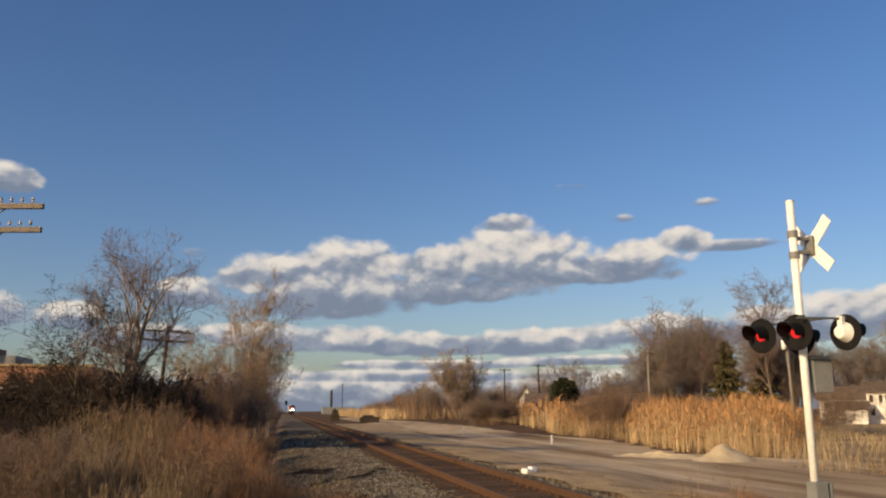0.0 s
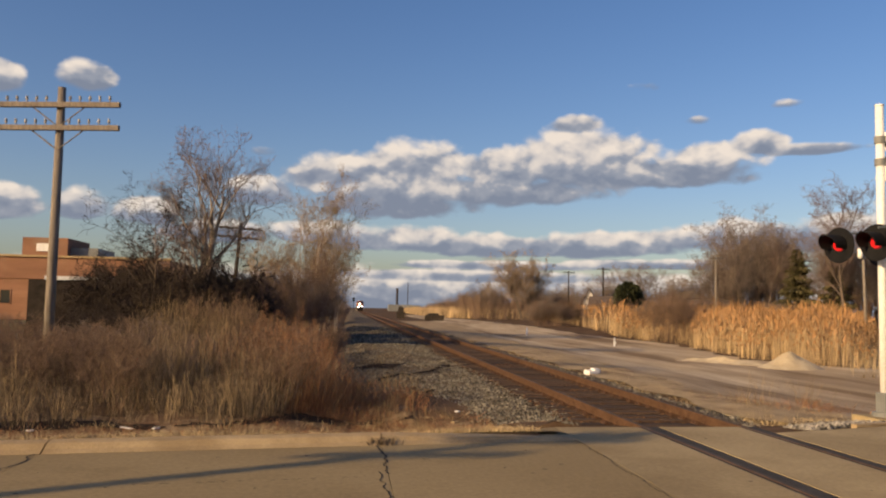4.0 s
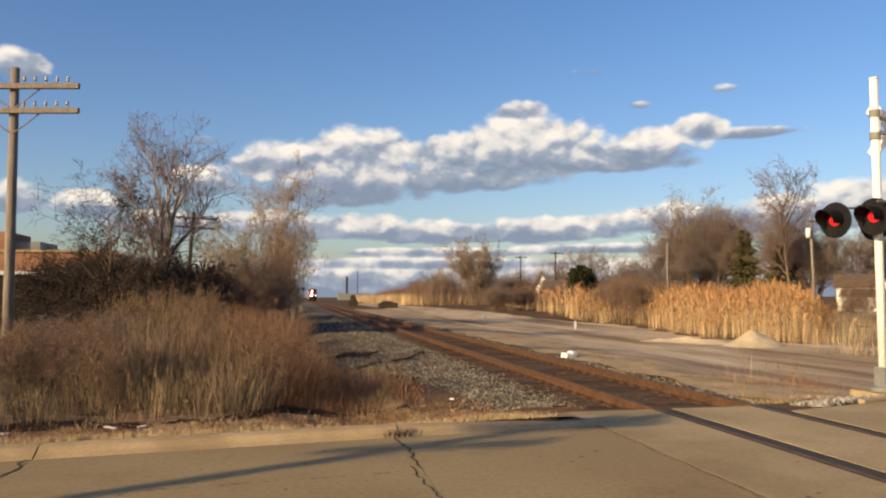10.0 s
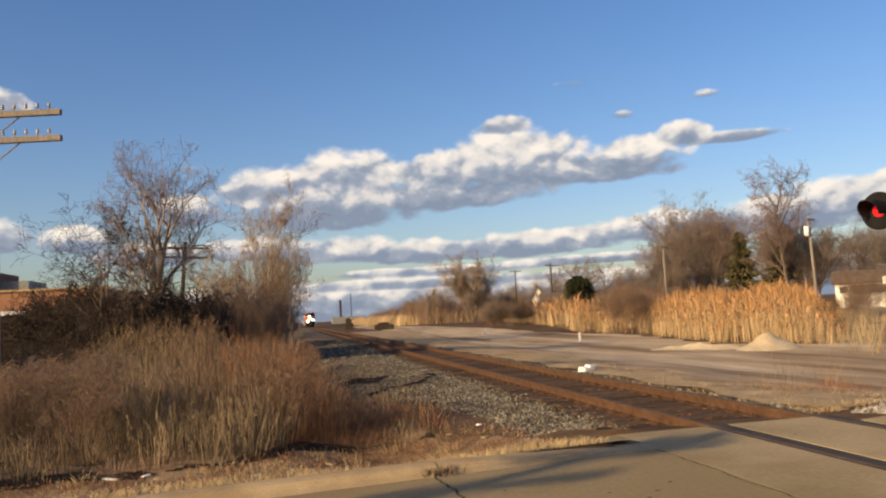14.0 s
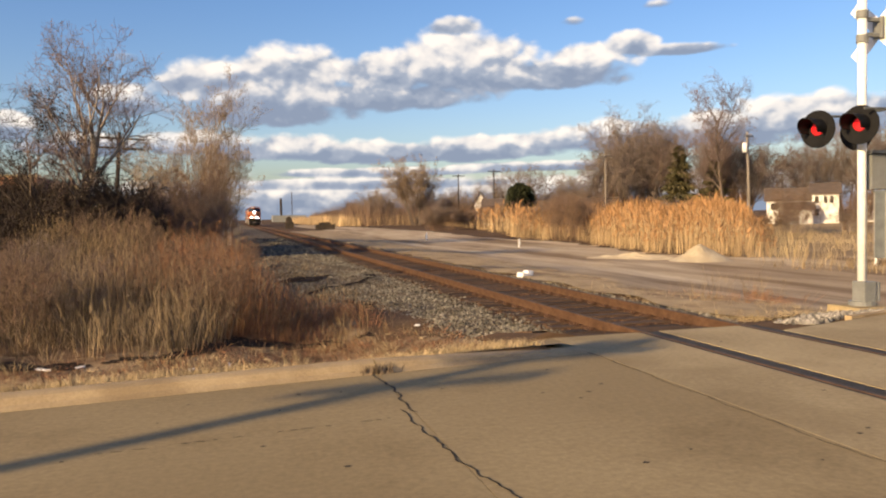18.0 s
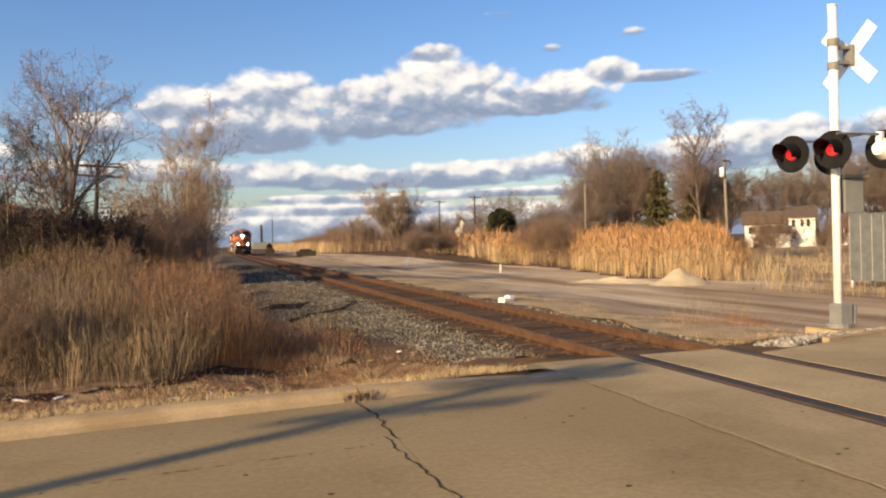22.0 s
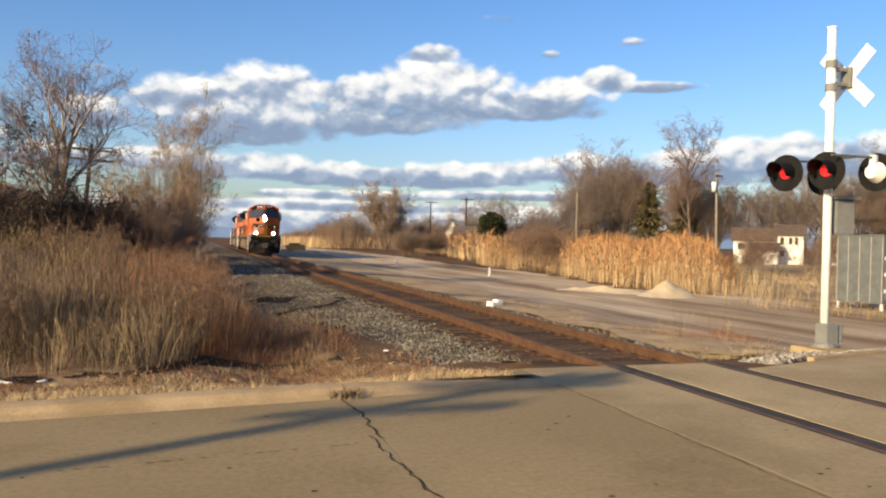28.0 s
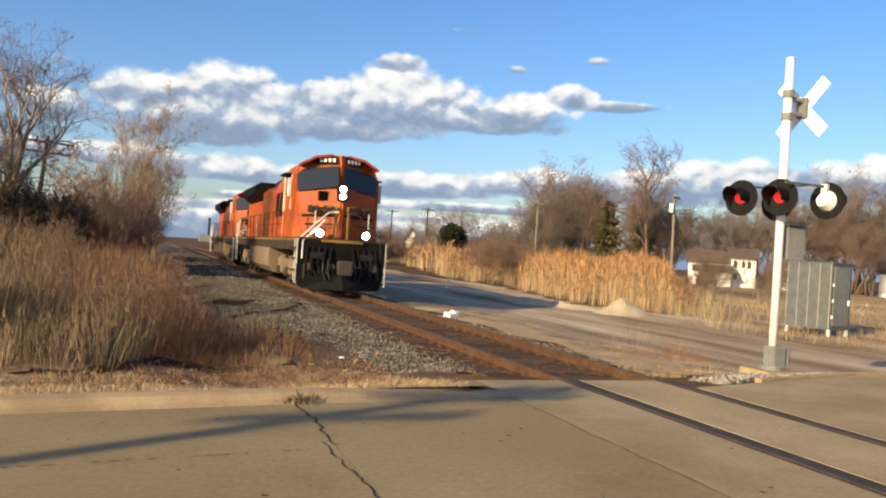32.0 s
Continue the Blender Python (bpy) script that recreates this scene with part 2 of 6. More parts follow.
M_loco = surface("orange_paint", (0.31, 0.055, 0.007), (0.43, 0.085, 0.010), 1.2, 30, 0.5, bump=0.04, spec=0.2, big=(0.9, (0.17, 0.046, 0.016), 0.44, 0.74))
M_loco_red = surface("faded_red_paint", (0.288, 0.0396, 0.018), (0.3744, 0.0612, 0.0252), 1.2, 30, 0.45, bump=0.04)
M_cream = surface("sunlit_cream", (0.42, 0.31, 0.19), (0.60, 0.48, 0.32), 1.5, 30, 0.6, bump=0.03)
M_loco_black = surface("sooty_black", (0.0029, 0.0029, 0.0029), (0.0079, 0.0072, 0.0065), 2, 30, 0.7, bump=0.1, spec=0.12)
M_loco_grey = surface("dusty_underframe", (0.0202, 0.0166, 0.0137), (0.0612, 0.0475, 0.036), 1.5, 30, 0.8, bump=0.1, spec=0.15)
M_tank = surface("dusty_tank", (0.1152, 0.0828, 0.054), (0.216, 0.162, 0.108), 1.0, 25, 0.8, bump=0.1)
M_yellow = surface("yellow_paint", (0.1152, 0.0648, 0.0158), (0.2736, 0.1584, 0.0302), 3, 40, 0.55, bump=0.03)
M_steel = surface("grey_handrail", (0.50, 0.49, 0.46), (0.66, 0.65, 0.62), 4, 50, 0.45, bump=0.02)
M_wheel = surface("wheel_steel", (0.0432, 0.036, 0.0302), (0.0864, 0.072, 0.0612), 3, 40, 0.6, metal=0.4)
M_headlight = glow("headlight", (1.0, 0.96, 0.88), 120.0, (0.9, 0.9, 0.9))
M_car = surface("silver_taupe_paint", (0.20, 0.195, 0.188), (0.225, 0.22, 0.213), 2, 6, 0.42, metal=0.1, bump=0.0)
M_car_glass = glass("tinted_car_glass", (0.003, 0.003, 0.003), 0.05, 0.07)
M_cab_glass = glass("blue_cab_glass", (0.010, 0.014, 0.022), 0.06, 0.45)
M_trim = surface("black_trim", (0.0086, 0.0086, 0.0094), (0.018, 0.018, 0.0187), 4, 50, 0.5, bump=0.03)
M_tyre = surface("tyre_rubber", (0.0108, 0.0108, 0.0108), (0.0216, 0.0216, 0.0216), 5, 50, 0.9)
M_tail = glow("tail_lamp", (1.0, 0.05, 0.02), 0.03, (0.22, 0.012, 0.01))


# ---- mesh helpers ----
def part(name, bm, material, parent=None, label=""):
    me = bpy.data.meshes.new(name)
    bm.to_mesh(me)
    bm.free()
    me.materials.append(material)
    ob = new(name, me)
    ob.parent = parent
    if label:
        ob["label"] = label
    return ob


def holder(name, m, label, category, group=""):
    ob = new(name)
    ob.empty_display_size = 0.2
    ob.matrix_world = m
    return tagged(ob, label, category, group)


def raw(name, verts, faces, material, parent=None, smooth=False):
    me = bpy.data.meshes.new(name)
    me.from_pydata(verts, [], faces)
    me.update()
    if smooth:
        me.polygons.foreach_set("use_smooth", [True] * len(me.polygons))
    me.materials.append(material)
    ob = new(name, me)
    ob.parent = parent
    return ob


def box(bm, x0, y0, z0, x1, y1, z1, bevel=0.0):
    r = bmesh.ops.create_cube(bm, size=1, matrix=Matrix.Translation(((x0 + x1) / 2, (y0 + y1) / 2, (z0 + z1) / 2)) @ Matrix.Diagonal((x1 - x0, y1 - y0, z1 - z0, 1)))
    if bevel:
        es = list({e for v in r["verts"] for e in v.link_edges})
        bmesh.ops.bevel(bm, geom=es, offset=bevel, segments=2, affect="EDGES", profile=0.7)
    return bm


def cyl(bm, a, b, r0, r1=None, n=12):
    a, b = Vector(a), Vector(b)
    r1 = r0 if r1 is None else r1
    m = Matrix.Translation((a + b) / 2) @ (b - a).to_track_quat("Z", "Y").to_matrix().to_4x4()
    bmesh.ops.create_cone(bm, cap_ends=True, segments=n, radius1=r0, radius2=r1, depth=(b - a).length, matrix=m)
    return bm


def prism(bm, outline, axis, lo, hi):
    """An outline of (u, v) pairs pushed out along an axis: x takes (y, z), y takes (x, z), z takes (x, y)."""
    put = {"x": lambda u, v, w: (w, u, v), "y": lambda u, v, w: (u, w, v), "z": lambda u, v, w: (u, v, w)}[axis]
    a, b = ([bm.verts.new(put(u, v, w)) for u, v in outline] for w in (lo, hi))
    n = len(outline)
    faces = [bm.faces.new(a), bm.faces.new(b[::-1])] + [bm.faces.new((a[i], b[i], b[(i + 1) % n], a[(i + 1) % n])) for i in range(n)]
    bmesh.ops.recalc_face_normals(bm, faces=faces)
    return bm


def B():
    return bmesh.new()


def smoothed(ob):
    ob.data.polygons.foreach_set("use_smooth", [True] * len(ob.data.polygons))
    return ob


rng = np.random.default_rng(7)


def kerb_y(x):
    """The road's far edge: a kerb, the crossing panels that reach further out, and the yard's apron."""
    return np.interp(x, [-60, -1.7, 0, 1.2, 2.8, 3.97, 3.975, 6.951, 6.952, 9.65, 11.4, 200], [-1.7, 7.62, 7.93, 8.1, 8.4, 8.55, 9.5, 9.62, 9.05, 10.05, 10.45, 34.0])


def wob(x, y, s=1.0):
    """A soft unevenness of the ground."""
    return s * (0.6 * np.sin(0.9 * x + 1.7) * np.cos(0.7 * y) + 0.4 * np.sin(2.3 * x - 1.1 * y) + 0.3 * np.cos(3.9 * x + 3.1 * y + 0.5))


def ground_z(x, y):
    x, y = np.asarray(x, float), np.asarray(y, float)
    off = np.clip((y - kerb_y(x)) / 2.5, 0, 1)
    z = np.where(x < 4.3, 0.075 - 0.355 * off, -0.02 - 0.26 * off)
    z = z - 0.22 * np.exp(-((x - 1.3) / 0.9) ** 2) * off
    near = np.clip(1.5 - np.hypot(x, y - 20) / 60, 0, 1)
    z = z + wob(x, y, 0.025) * near * off
    z = z - 0.36 * np.clip((x - 9) / 5, 0, 1) * np.clip((95 - np.hypot(x, y)) / 30, 0, 1) * off
    z = np.where(y < kerb_y(x) + 0.06, -0.14, z)
    return z + np.clip((np.abs(x - 6) - 60) / 400, 0, 0.4)


def bed_z(x, y):
    """The ballast: a berm of dumped heaps along the track that falls away towards the road."""
    x, y = np.asarray(x, float), np.asarray(y, float)
    near = np.interp(x, [0.1, 0.9, 1.9, 3.0, 4.2, 4.9, 7.2, 7.9, 8.7], [-0.72, -0.62, -0.47, -0.33, -0.205, -0.195, -0.195, -0.24, -0.40])
    berm = np.interp(x, [0.1, 0.6, 1.1, 1.8, 3.4, 4.2, 4.9, 7.2, 7.9, 8.7], [-0.62, -0.42, -0.27, -0.19, -0.19, -0.205, -0.195, -0.195, -0.24, -0.40])
    far = np.clip((y - 15) / 5, 0, 1)
    p = near * (1 - far) + berm * far
    shoulder = np.clip((4.4 - x) / 0.9, 0, 1)
    heaps = 0.10 * np.sin(0.95 * y + 0.5 * np.sin(0.31 * y) - 0.35 * x) + 0.05 * np.sin(2.1 * y + 1.4 * x)
    p = p + shoulder * far * heaps
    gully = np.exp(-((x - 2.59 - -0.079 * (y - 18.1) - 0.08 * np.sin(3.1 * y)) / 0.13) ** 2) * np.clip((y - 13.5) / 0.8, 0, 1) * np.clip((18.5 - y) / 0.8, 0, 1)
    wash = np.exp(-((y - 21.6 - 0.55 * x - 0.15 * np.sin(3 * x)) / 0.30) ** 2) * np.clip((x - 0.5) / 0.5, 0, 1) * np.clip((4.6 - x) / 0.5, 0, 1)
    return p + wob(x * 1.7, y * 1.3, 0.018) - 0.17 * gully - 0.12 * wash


def sheet(name, xs, ys, zf, material, label="", kind="structure", inside=None):
    X, Y = np.meshgrid(xs, ys)
    Z = zf(X, Y)
    n = len(xs)
    faces = [(j * n + i, j * n + i + 1, (j + 1) * n + i + 1, (j + 1) * n + i) for j in range(len(ys) - 1) for i in range(n - 1)
             if inside is None or inside((xs[i] + xs[i + 1]) / 2, (ys[j] + ys[j + 1]) / 2)]
    ob = raw(name, np.stack([X, Y, Z], -1).reshape(-1, 3).tolist(), faces, material, smooth=True)
    return tagged(ob, label, name, kind=kind)


# ---- plant helpers ----
def blades(name, xyz, heights, width, material, label, lean=0.25, seed=1, category="weeds"):
    """Thin bent stems standing at the given points, as one object."""
    r = np.random.default_rng(seed)
    n = len(xyz)
    a, b = r.uniform(0, 2 * np.pi, n), r.uniform(0, 2 * np.pi, n)
    w = width * r.uniform(0.5, 1.4, n)
    side = np.stack([np.cos(a), np.sin(a), 0 * a], -1) * w[:, None]
    out = np.stack([np.cos(b), np.sin(b), 0 * b], -1) * (heights * lean * r.uniform(0, 1, n))[:, None]
    up = np.stack([0 * a, 0 * a, heights], -1)
    mid = xyz + 0.55 * up + 0.3 * out
    v = np.stack([xyz - side, xyz + side, mid - 0.8 * side, mid + 0.8 * side, xyz + up + out], 1).reshape(-1, 3)
    i = np.arange(n)[:, None] * 5
    quads, tris = (i + [0, 1, 3, 2]).tolist(), (i + [2, 3, 4]).tolist()
    return tagged(raw(name, v.tolist(), quads + tris, material), label, category, kind="stuff")


def scatter(seed, n, x0, x1, y0, y1, keep=None, power=1.0):
    r = np.random.default_rng(seed)
    x, y = r.uniform(x0, x1, n), y0 + (y1 - y0) * r.uniform(0, 1, n) ** power
    if keep is not None:
        k = keep(x, y, r)
        x, y = x[k], y[k]
    return np.stack([x, y, ground_z(x, y) - 0.03], -1), r


def clump(x, y, s=1.0):
    return 0.5 + 0.25 * np.sin(1.3 * x * s + 0.7 * y * s) + 0.25 * np.sin(2.9 * x * s - 1.9 * y * s + 2.0)


# ---- ground ----
gx = np.concatenate([[-3000, -1200, -500, -250, -140], np.arange(-90, -24, 6), np.arange(-24, 30, 0.5), np.arange(30, 90, 4), [110, 160, 260, 500, 1200, 3000]])
gy = np.concatenate([[-3000, -800, -200, -60, -20, -8], np.arange(-4, 4, 1.0), np.arange(4, 11.5, 0.12), np.arange(11.5, 30, 0.5), np.arange(30, 80, 2.0), np.arange(80, 200, 10), [240, 320, 500, 900, 1800, 3500]])
sheet("ground", gx, gy, ground_z, M_earth, "dry brown winter earth beside the railway")


K = 1.187


def lot_near(y):
    return np.interp(y, [9.5, 14, 18, 36, 85, 200], [13.0, 10.8, 9.8, 11.2, 13.2, 14.5]) + 0.25 * np.sin(y * 0.9) + 0.12 * np.sin(y * 2.3)


def lot_far(y):
    return K * (np.interp(y / K, [9.5, 22, 27, 31, 48, 60, 114, 200], [60, 40, 19.5, 17.5, 20.7, 19.0, 19.5, 18.0]) + 0.3 * np.sin(y * 1.3))


def strip(name, ys, x0f, x1f, n, lift, material, label):
    """A ground sheet between two wavy edges."""
    ys = np.asarray(ys)
    a, b = x0f(ys), x1f(ys)
    u = np.linspace(0, 1, n) ** 1.5
    X = a[:, None] + (b - a)[:, None] * u
    Y = np.repeat(ys[:, None], n, 1)
    Y = np.maximum(Y, kerb_y(X) + 0.5)
    Z = ground_z(X, Y) + lift
    faces = [(q * n + p, q * n + p + 1, (q + 1) * n + p + 1, (q + 1) * n + p) for q in range(len(ys) - 1) for p in range(n - 1)]
    return tagged(raw(name, np.stack([X, Y, Z], -1).reshape(-1, 3).tolist(), faces, material, smooth=True), label, name, kind="structure")


strip("gravel_lot", np.concatenate([np.arange(10.4, 60, 0.35), np.arange(60, 230, 3)]), lot_near, lot_far, 48, 0.03, M_lot, "pale packed gravel yard beside the track")
strip("straw_strip", np.concatenate([np.arange(11.0, 50, 0.3), np.arange(50, 120, 2)]), lambda y: 8.25 + 0.15 * np.sin(1.7 * y), lambda y: lot_near(y) + 0.25, 12, 0.036, M_straw_ground, "thin dry straw ground between track and yard")
sheet("dirt_patch", np.arange(-12, 4.4, 0.14), np.arange(5.6, 24, 0.14), lambda x, y: ground_z(x, y) + 0.012, M_litter, "reddish brown leaf litter and dirt",
      inside=lambda x, y: kerb_y(x) + 0.75 + 0.2 * math.sin(x * 2) < y < 12.6 + 0.3 * math.sin(x * 3) - max(0, x - 1) * 0.4 or (13 > y or 0.3 + 0.3 * math.sin(y * 1.3) < x < 2.3) and 12 < y < 22 and 0.3 < x < 2.3)
sheet("verge_strip", np.arange(-20, 3.9, 0.12), np.arange(4.4, 9.8, 0.08), lambda x, y: ground_z(x, y) + 0.016, M_straw_ground, "straw-coloured verge behind the kerb",
      inside=lambda x, y: 0.16 < y - kerb_y(x) < 0.95 + 0.25 * math.sin(2.3 * x) + 0.12 * math.sin(7 * x))
bed_y = np.concatenate([np.arange(8.5, 34, 0.15), np.arange(34, 40, 0.3), np.arange(40, 120, 2.0), np.arange(120, 700, 20)])
sheet("ballast_bed", np.arange(0.1, 8.9, 0.1), bed_y, bed_z, M_ballast, "grey crushed stone ballast under the track", inside=lambda x, y: y > kerb_y(x) + 0.12)
sheet("rusty_bed", np.arange(4.35, 7.8, 0.15), bed_y, lambda x, y: bed_z(x, y) + 0.012, M_rust_bed, "rust-brown ballast between the rails",
      inside=lambda x, y: y > kerb_y(x) + 0.12 and 4.55 + 0.12 * math.sin(y * 2.3) < x < 7.55 + 0.12 * math.sin(y * 1.9))

# ---- road ----
road = tagged(new("road"), "worn tan concrete road over the crossing", "road", kind="structure")


def slab(x0, x1, y0=None):
    bm = B()
    a, b = (x0 + 0.003, x1 - 0.003)
    lo = 0.6 if y0 is None else y0
    prism(bm, [(a, lo + 0.11 * a), (b, lo + 0.11 * b), (b, kerb_y(b)), (a, kerb_y(a))], "z", -0.2, 0.0)
    return part("slab", bm, M_panel if x0 > 3.9 and x1 < 20 else M_concrete, road)


edges = [-60, -30, -20, -13, -9.2, -5.6, -2.05, 1.52, 3.98, 5.18]
for a, b in zip(edges, edges[1:]):
    slab(a, b)
slab(5.48, 6.68)
for a, b in ((6.95, 10.5), (10.5, 14), (14, 18), (18, 24), (24, 40), (40, 70), (70, 120), (120, 200)):
    slab(a, b)
for a, b in ((5.18, 5.48), (6.68, 6.95)):
    bm = B()
    prism(bm, [(a, 0.6 + 0.11 * a), (b, 0.6 + 0.11 * b), (b, kerb_y(b)), (a, kerb_y(a))], "z", -0.2, -0.005)
    part("rail_strip", bm, M_patch, road, "dark asphalt strip along the rail")
bm = B()
prism(bm, [(-60, -12), (60, -12), (60, 7.195), (-60, -6.005)], "z", -0.2, -0.02)
near_verge = tagged(part("near_verge", bm, M_earth), "dry earth verge beside the road", "verge", kind="structure")


def crack(points, width):
    """A thin jagged dark crack lying in the concrete."""
    bm = B()
    r = random.Random(len(points))
    fine = []
    for (x0, y0), (x1, y1) in zip(points, points[1:]):
        for q in range(3):
            fine.append((x0 + (x1 - x0) * q / 3 + r.uniform(-0.016, 0.016) * (q > 0), y0 + (y1 - y0) * q / 3))
    points = fine + [points[-1]]
    left, right = [], []
    for (x, y) in points:
        w = width * r.uniform(0.5, 1.3)
        left.append(bm.verts.new((x - w, y + r.uniform(-0.02, 0.02), 0.004)))
        right.append(bm.verts.new((x + w, y, 0.004)))
    for i in range(len(points) - 1):
        bm.faces.new((left[i], right[i], right[i + 1], left[i + 1]))
    return part("crack", bm, M_crack, road, "dark jagged crack in the concrete")


def jag(x, y0, y1, sway, step=0.22, seed=1):
    r = random.Random(seed)
    pts, y, dx = [], y0, 0
    while y > y1:
        dx = 0.75 * dx + r.uniform(-sway, sway)
        pts.append((x + dx, y))
        y -= step * r.uniform(0.6, 1.4)
    return pts


crack([(1.49 + 0.02 * math.sin(7 * y), y) for y in np.arange(8.05, 7.4, -0.11)] + [(1.54, 7.3), (1.51, 7.1), (1.54, 6.95), (1.49, 6.8), (1.52, 6.6), (1.50, 6.42), (1.54, 6.3)], 0.012)
crack([(1.43, 6.42), (1.45, 6.2), (1.43, 6.05), (1.47, 5.9), (1.45, 5.7), (1.49, 5.5), (1.48, 5.3), (1.51, 5.15), (1.49, 5.0), (1.55, 4.8), (1.54, 4.65), (1.6, 4.5), (1.62, 4.3), (1.66, 4.0), (1.63, 3.6), (1.68, 3.1), (1.66, 2.4)], 0.008)
crack(jag(3.93, 8.45, 2.0, 0.02, 0.2, 5), 0.006)
crack(jag(-2.05, 7.5, 2.0, 0.04, 0.12, 8), 0.012)
for k in range(16):
    x = -0.75 + 0.13 * k + 0.03 * math.sin(5 * k)
    if k % 5 != 3:
        crack([(x, 5.88 + 0.155 * (x + 0.6)), (x + 0.03, 5.895 + 0.155 * (x + 0.6))], 0.02 + 0.015 * (k % 3))
kerb = tagged(new("kerb"), "low worn concrete kerb along the road edge", "kerb", kind="structure")
kx = [-60, -30, -16, -9.2, -5.6, -2.05, 1.52, 3.97]
for a, b in zip(kx, kx[1:]):
    a, b = a + 0.008, b - 0.008
    bm = B()
    h0, h1 = (0.10, 0.10) if b < 1.6 else (0.10, 0.015)
    vs = []
    for x, h in ((a, h0), (b, h1)):
        k = kerb_y(x)
        vs.append([bm.verts.new((x, k + dy, z)) for dy, z in ((-0.20, -0.05), (-0.20, 0.003), (-0.12, h * 0.35), (-0.05, h * 0.85), (0.02, h), (0.15, h), (0.18, h * 0.8), (0.18, -0.2))])
    n = len(vs[0])
    for i in range(n):
        bm.faces.new((vs[0][i], vs[1][i], vs[1][(i + 1) % n], vs[0][(i + 1) % n]))
    bm.faces.new(vs[0]), bm.faces.new(vs[1][::-1])
    bmesh.ops.recalc_face_normals(bm, faces=bm.faces[:])
    part("kerb_stone", bm, M_kerb, kerb)
for a, b in ((8.5, 11), (11, 16), (16, 30), (30, 60)):
    bm = B()
    k = lambda x: kerb_y(x)
    prism(bm, [(a, k(a)), (b, k(b)), (b, k(b) + 0.16), (a, k(a) + 0.14)], "z", -0.2, 0.03)
    part("kerb_stone", bm, M_kerb, kerb)

# ---- track ----
track = tagged(new("railway_track"), "rusty single railway track on tarred ties", "railway track", kind="structure")
for i, x in enumerate((5.27, 6.77)):
    bm = B()
    prof = [(-0.07, -0.172), (0.07, -0.172), (0.07, -0.16), (0.012, -0.14), (0.012, -0.045), (0.036, -0.038), (0.036, -0.006), (0.028, 0.0), (-0.028, 0.0), (-0.036, -0.006), (-0.036, -0.038), (-0.012, -0.045), (-0.012, -0.14), (-0.07, -0.16)]
    prism(bm, [(x + u, v) for u, v in prof], "y", -60, 900)
    part("rail", bm, M_rail, track)
    bm = B()
    box(bm, x - 0.024, -60, -0.004, x + 0.024, 900, 0.003)
    part("rail_head", bm, M_rail_top, track, "worn dull steel running surface")
tie_bm = B()
box(tie_bm, -1.3, -0.115, -0.3, 1.3, 0.115, 0, 0.01)
first_tie = part("tie", tie_bm, M_tie, track)
first_tie.location = (6.02, 9.9, -0.150)
for i in range(1, 160):
    t_ob = new("tie", first_tie.data)
    t_ob.parent = track
    t_ob.location = (6.02 + random.uniform(-0.06, 0.06), 9.9 + 0.52 * i + random.uniform(-0.03, 0.03), -0.150 + random.uniform(-0.02, 0.006))
    t_ob.rotation_euler = (0, 0, radians(random.uniform(-1.2, 1.2)))
plate_bm = B()
box(plate_bm, -0.17, -0.09, 0, 0.17, 0.09, 0.014)
for u, v in ((-0.11, -0.05), (-0.11, 0.05), (0.11, 0.05), (0.11, -0.05)):
    box(plate_bm, u - 0.014, v - 0.014, 0.0, u + 0.014, v + 0.014, 0.045)
plate = part("tie_plate", plate_bm, M_rail, track)
plate.location = (5.27, 9.9, -0.152)
for i in range(1, 110):
    p_ob = new("tie_plate", plate.data)
    p_ob.parent = track
    p_ob.location = (5.27 if i % 2 == 0 else 6.77, 9.9 + 0.52 * (i // 2), -0.152)


def dark_mark(x, y):
    """Where the dark patches lie on the ballast: a painted shadow band across the berm, a shaded narrow gully and a
    thin dark line.
    """
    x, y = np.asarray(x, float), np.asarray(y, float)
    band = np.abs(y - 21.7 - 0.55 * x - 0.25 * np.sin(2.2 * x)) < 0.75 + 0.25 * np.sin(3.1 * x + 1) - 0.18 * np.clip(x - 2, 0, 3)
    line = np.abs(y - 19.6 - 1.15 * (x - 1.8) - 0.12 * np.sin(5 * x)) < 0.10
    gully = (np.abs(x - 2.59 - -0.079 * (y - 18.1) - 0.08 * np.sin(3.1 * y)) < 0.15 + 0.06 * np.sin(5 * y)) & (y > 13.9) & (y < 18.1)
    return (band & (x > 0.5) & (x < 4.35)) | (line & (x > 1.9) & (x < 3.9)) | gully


# near-black sheet that puts the shadow band and the gully's shade into colour
sheet("cinders", np.arange(0.5, 4.4, 0.07), np.arange(12.4, 27, 0.07), lambda x, y: bed_z(x, y) + 0.03, M_shade, "dark patches painted on the ballast for a shadow band and a shaded gully", inside=lambda x, y: bool(dark_mark(x, y)))


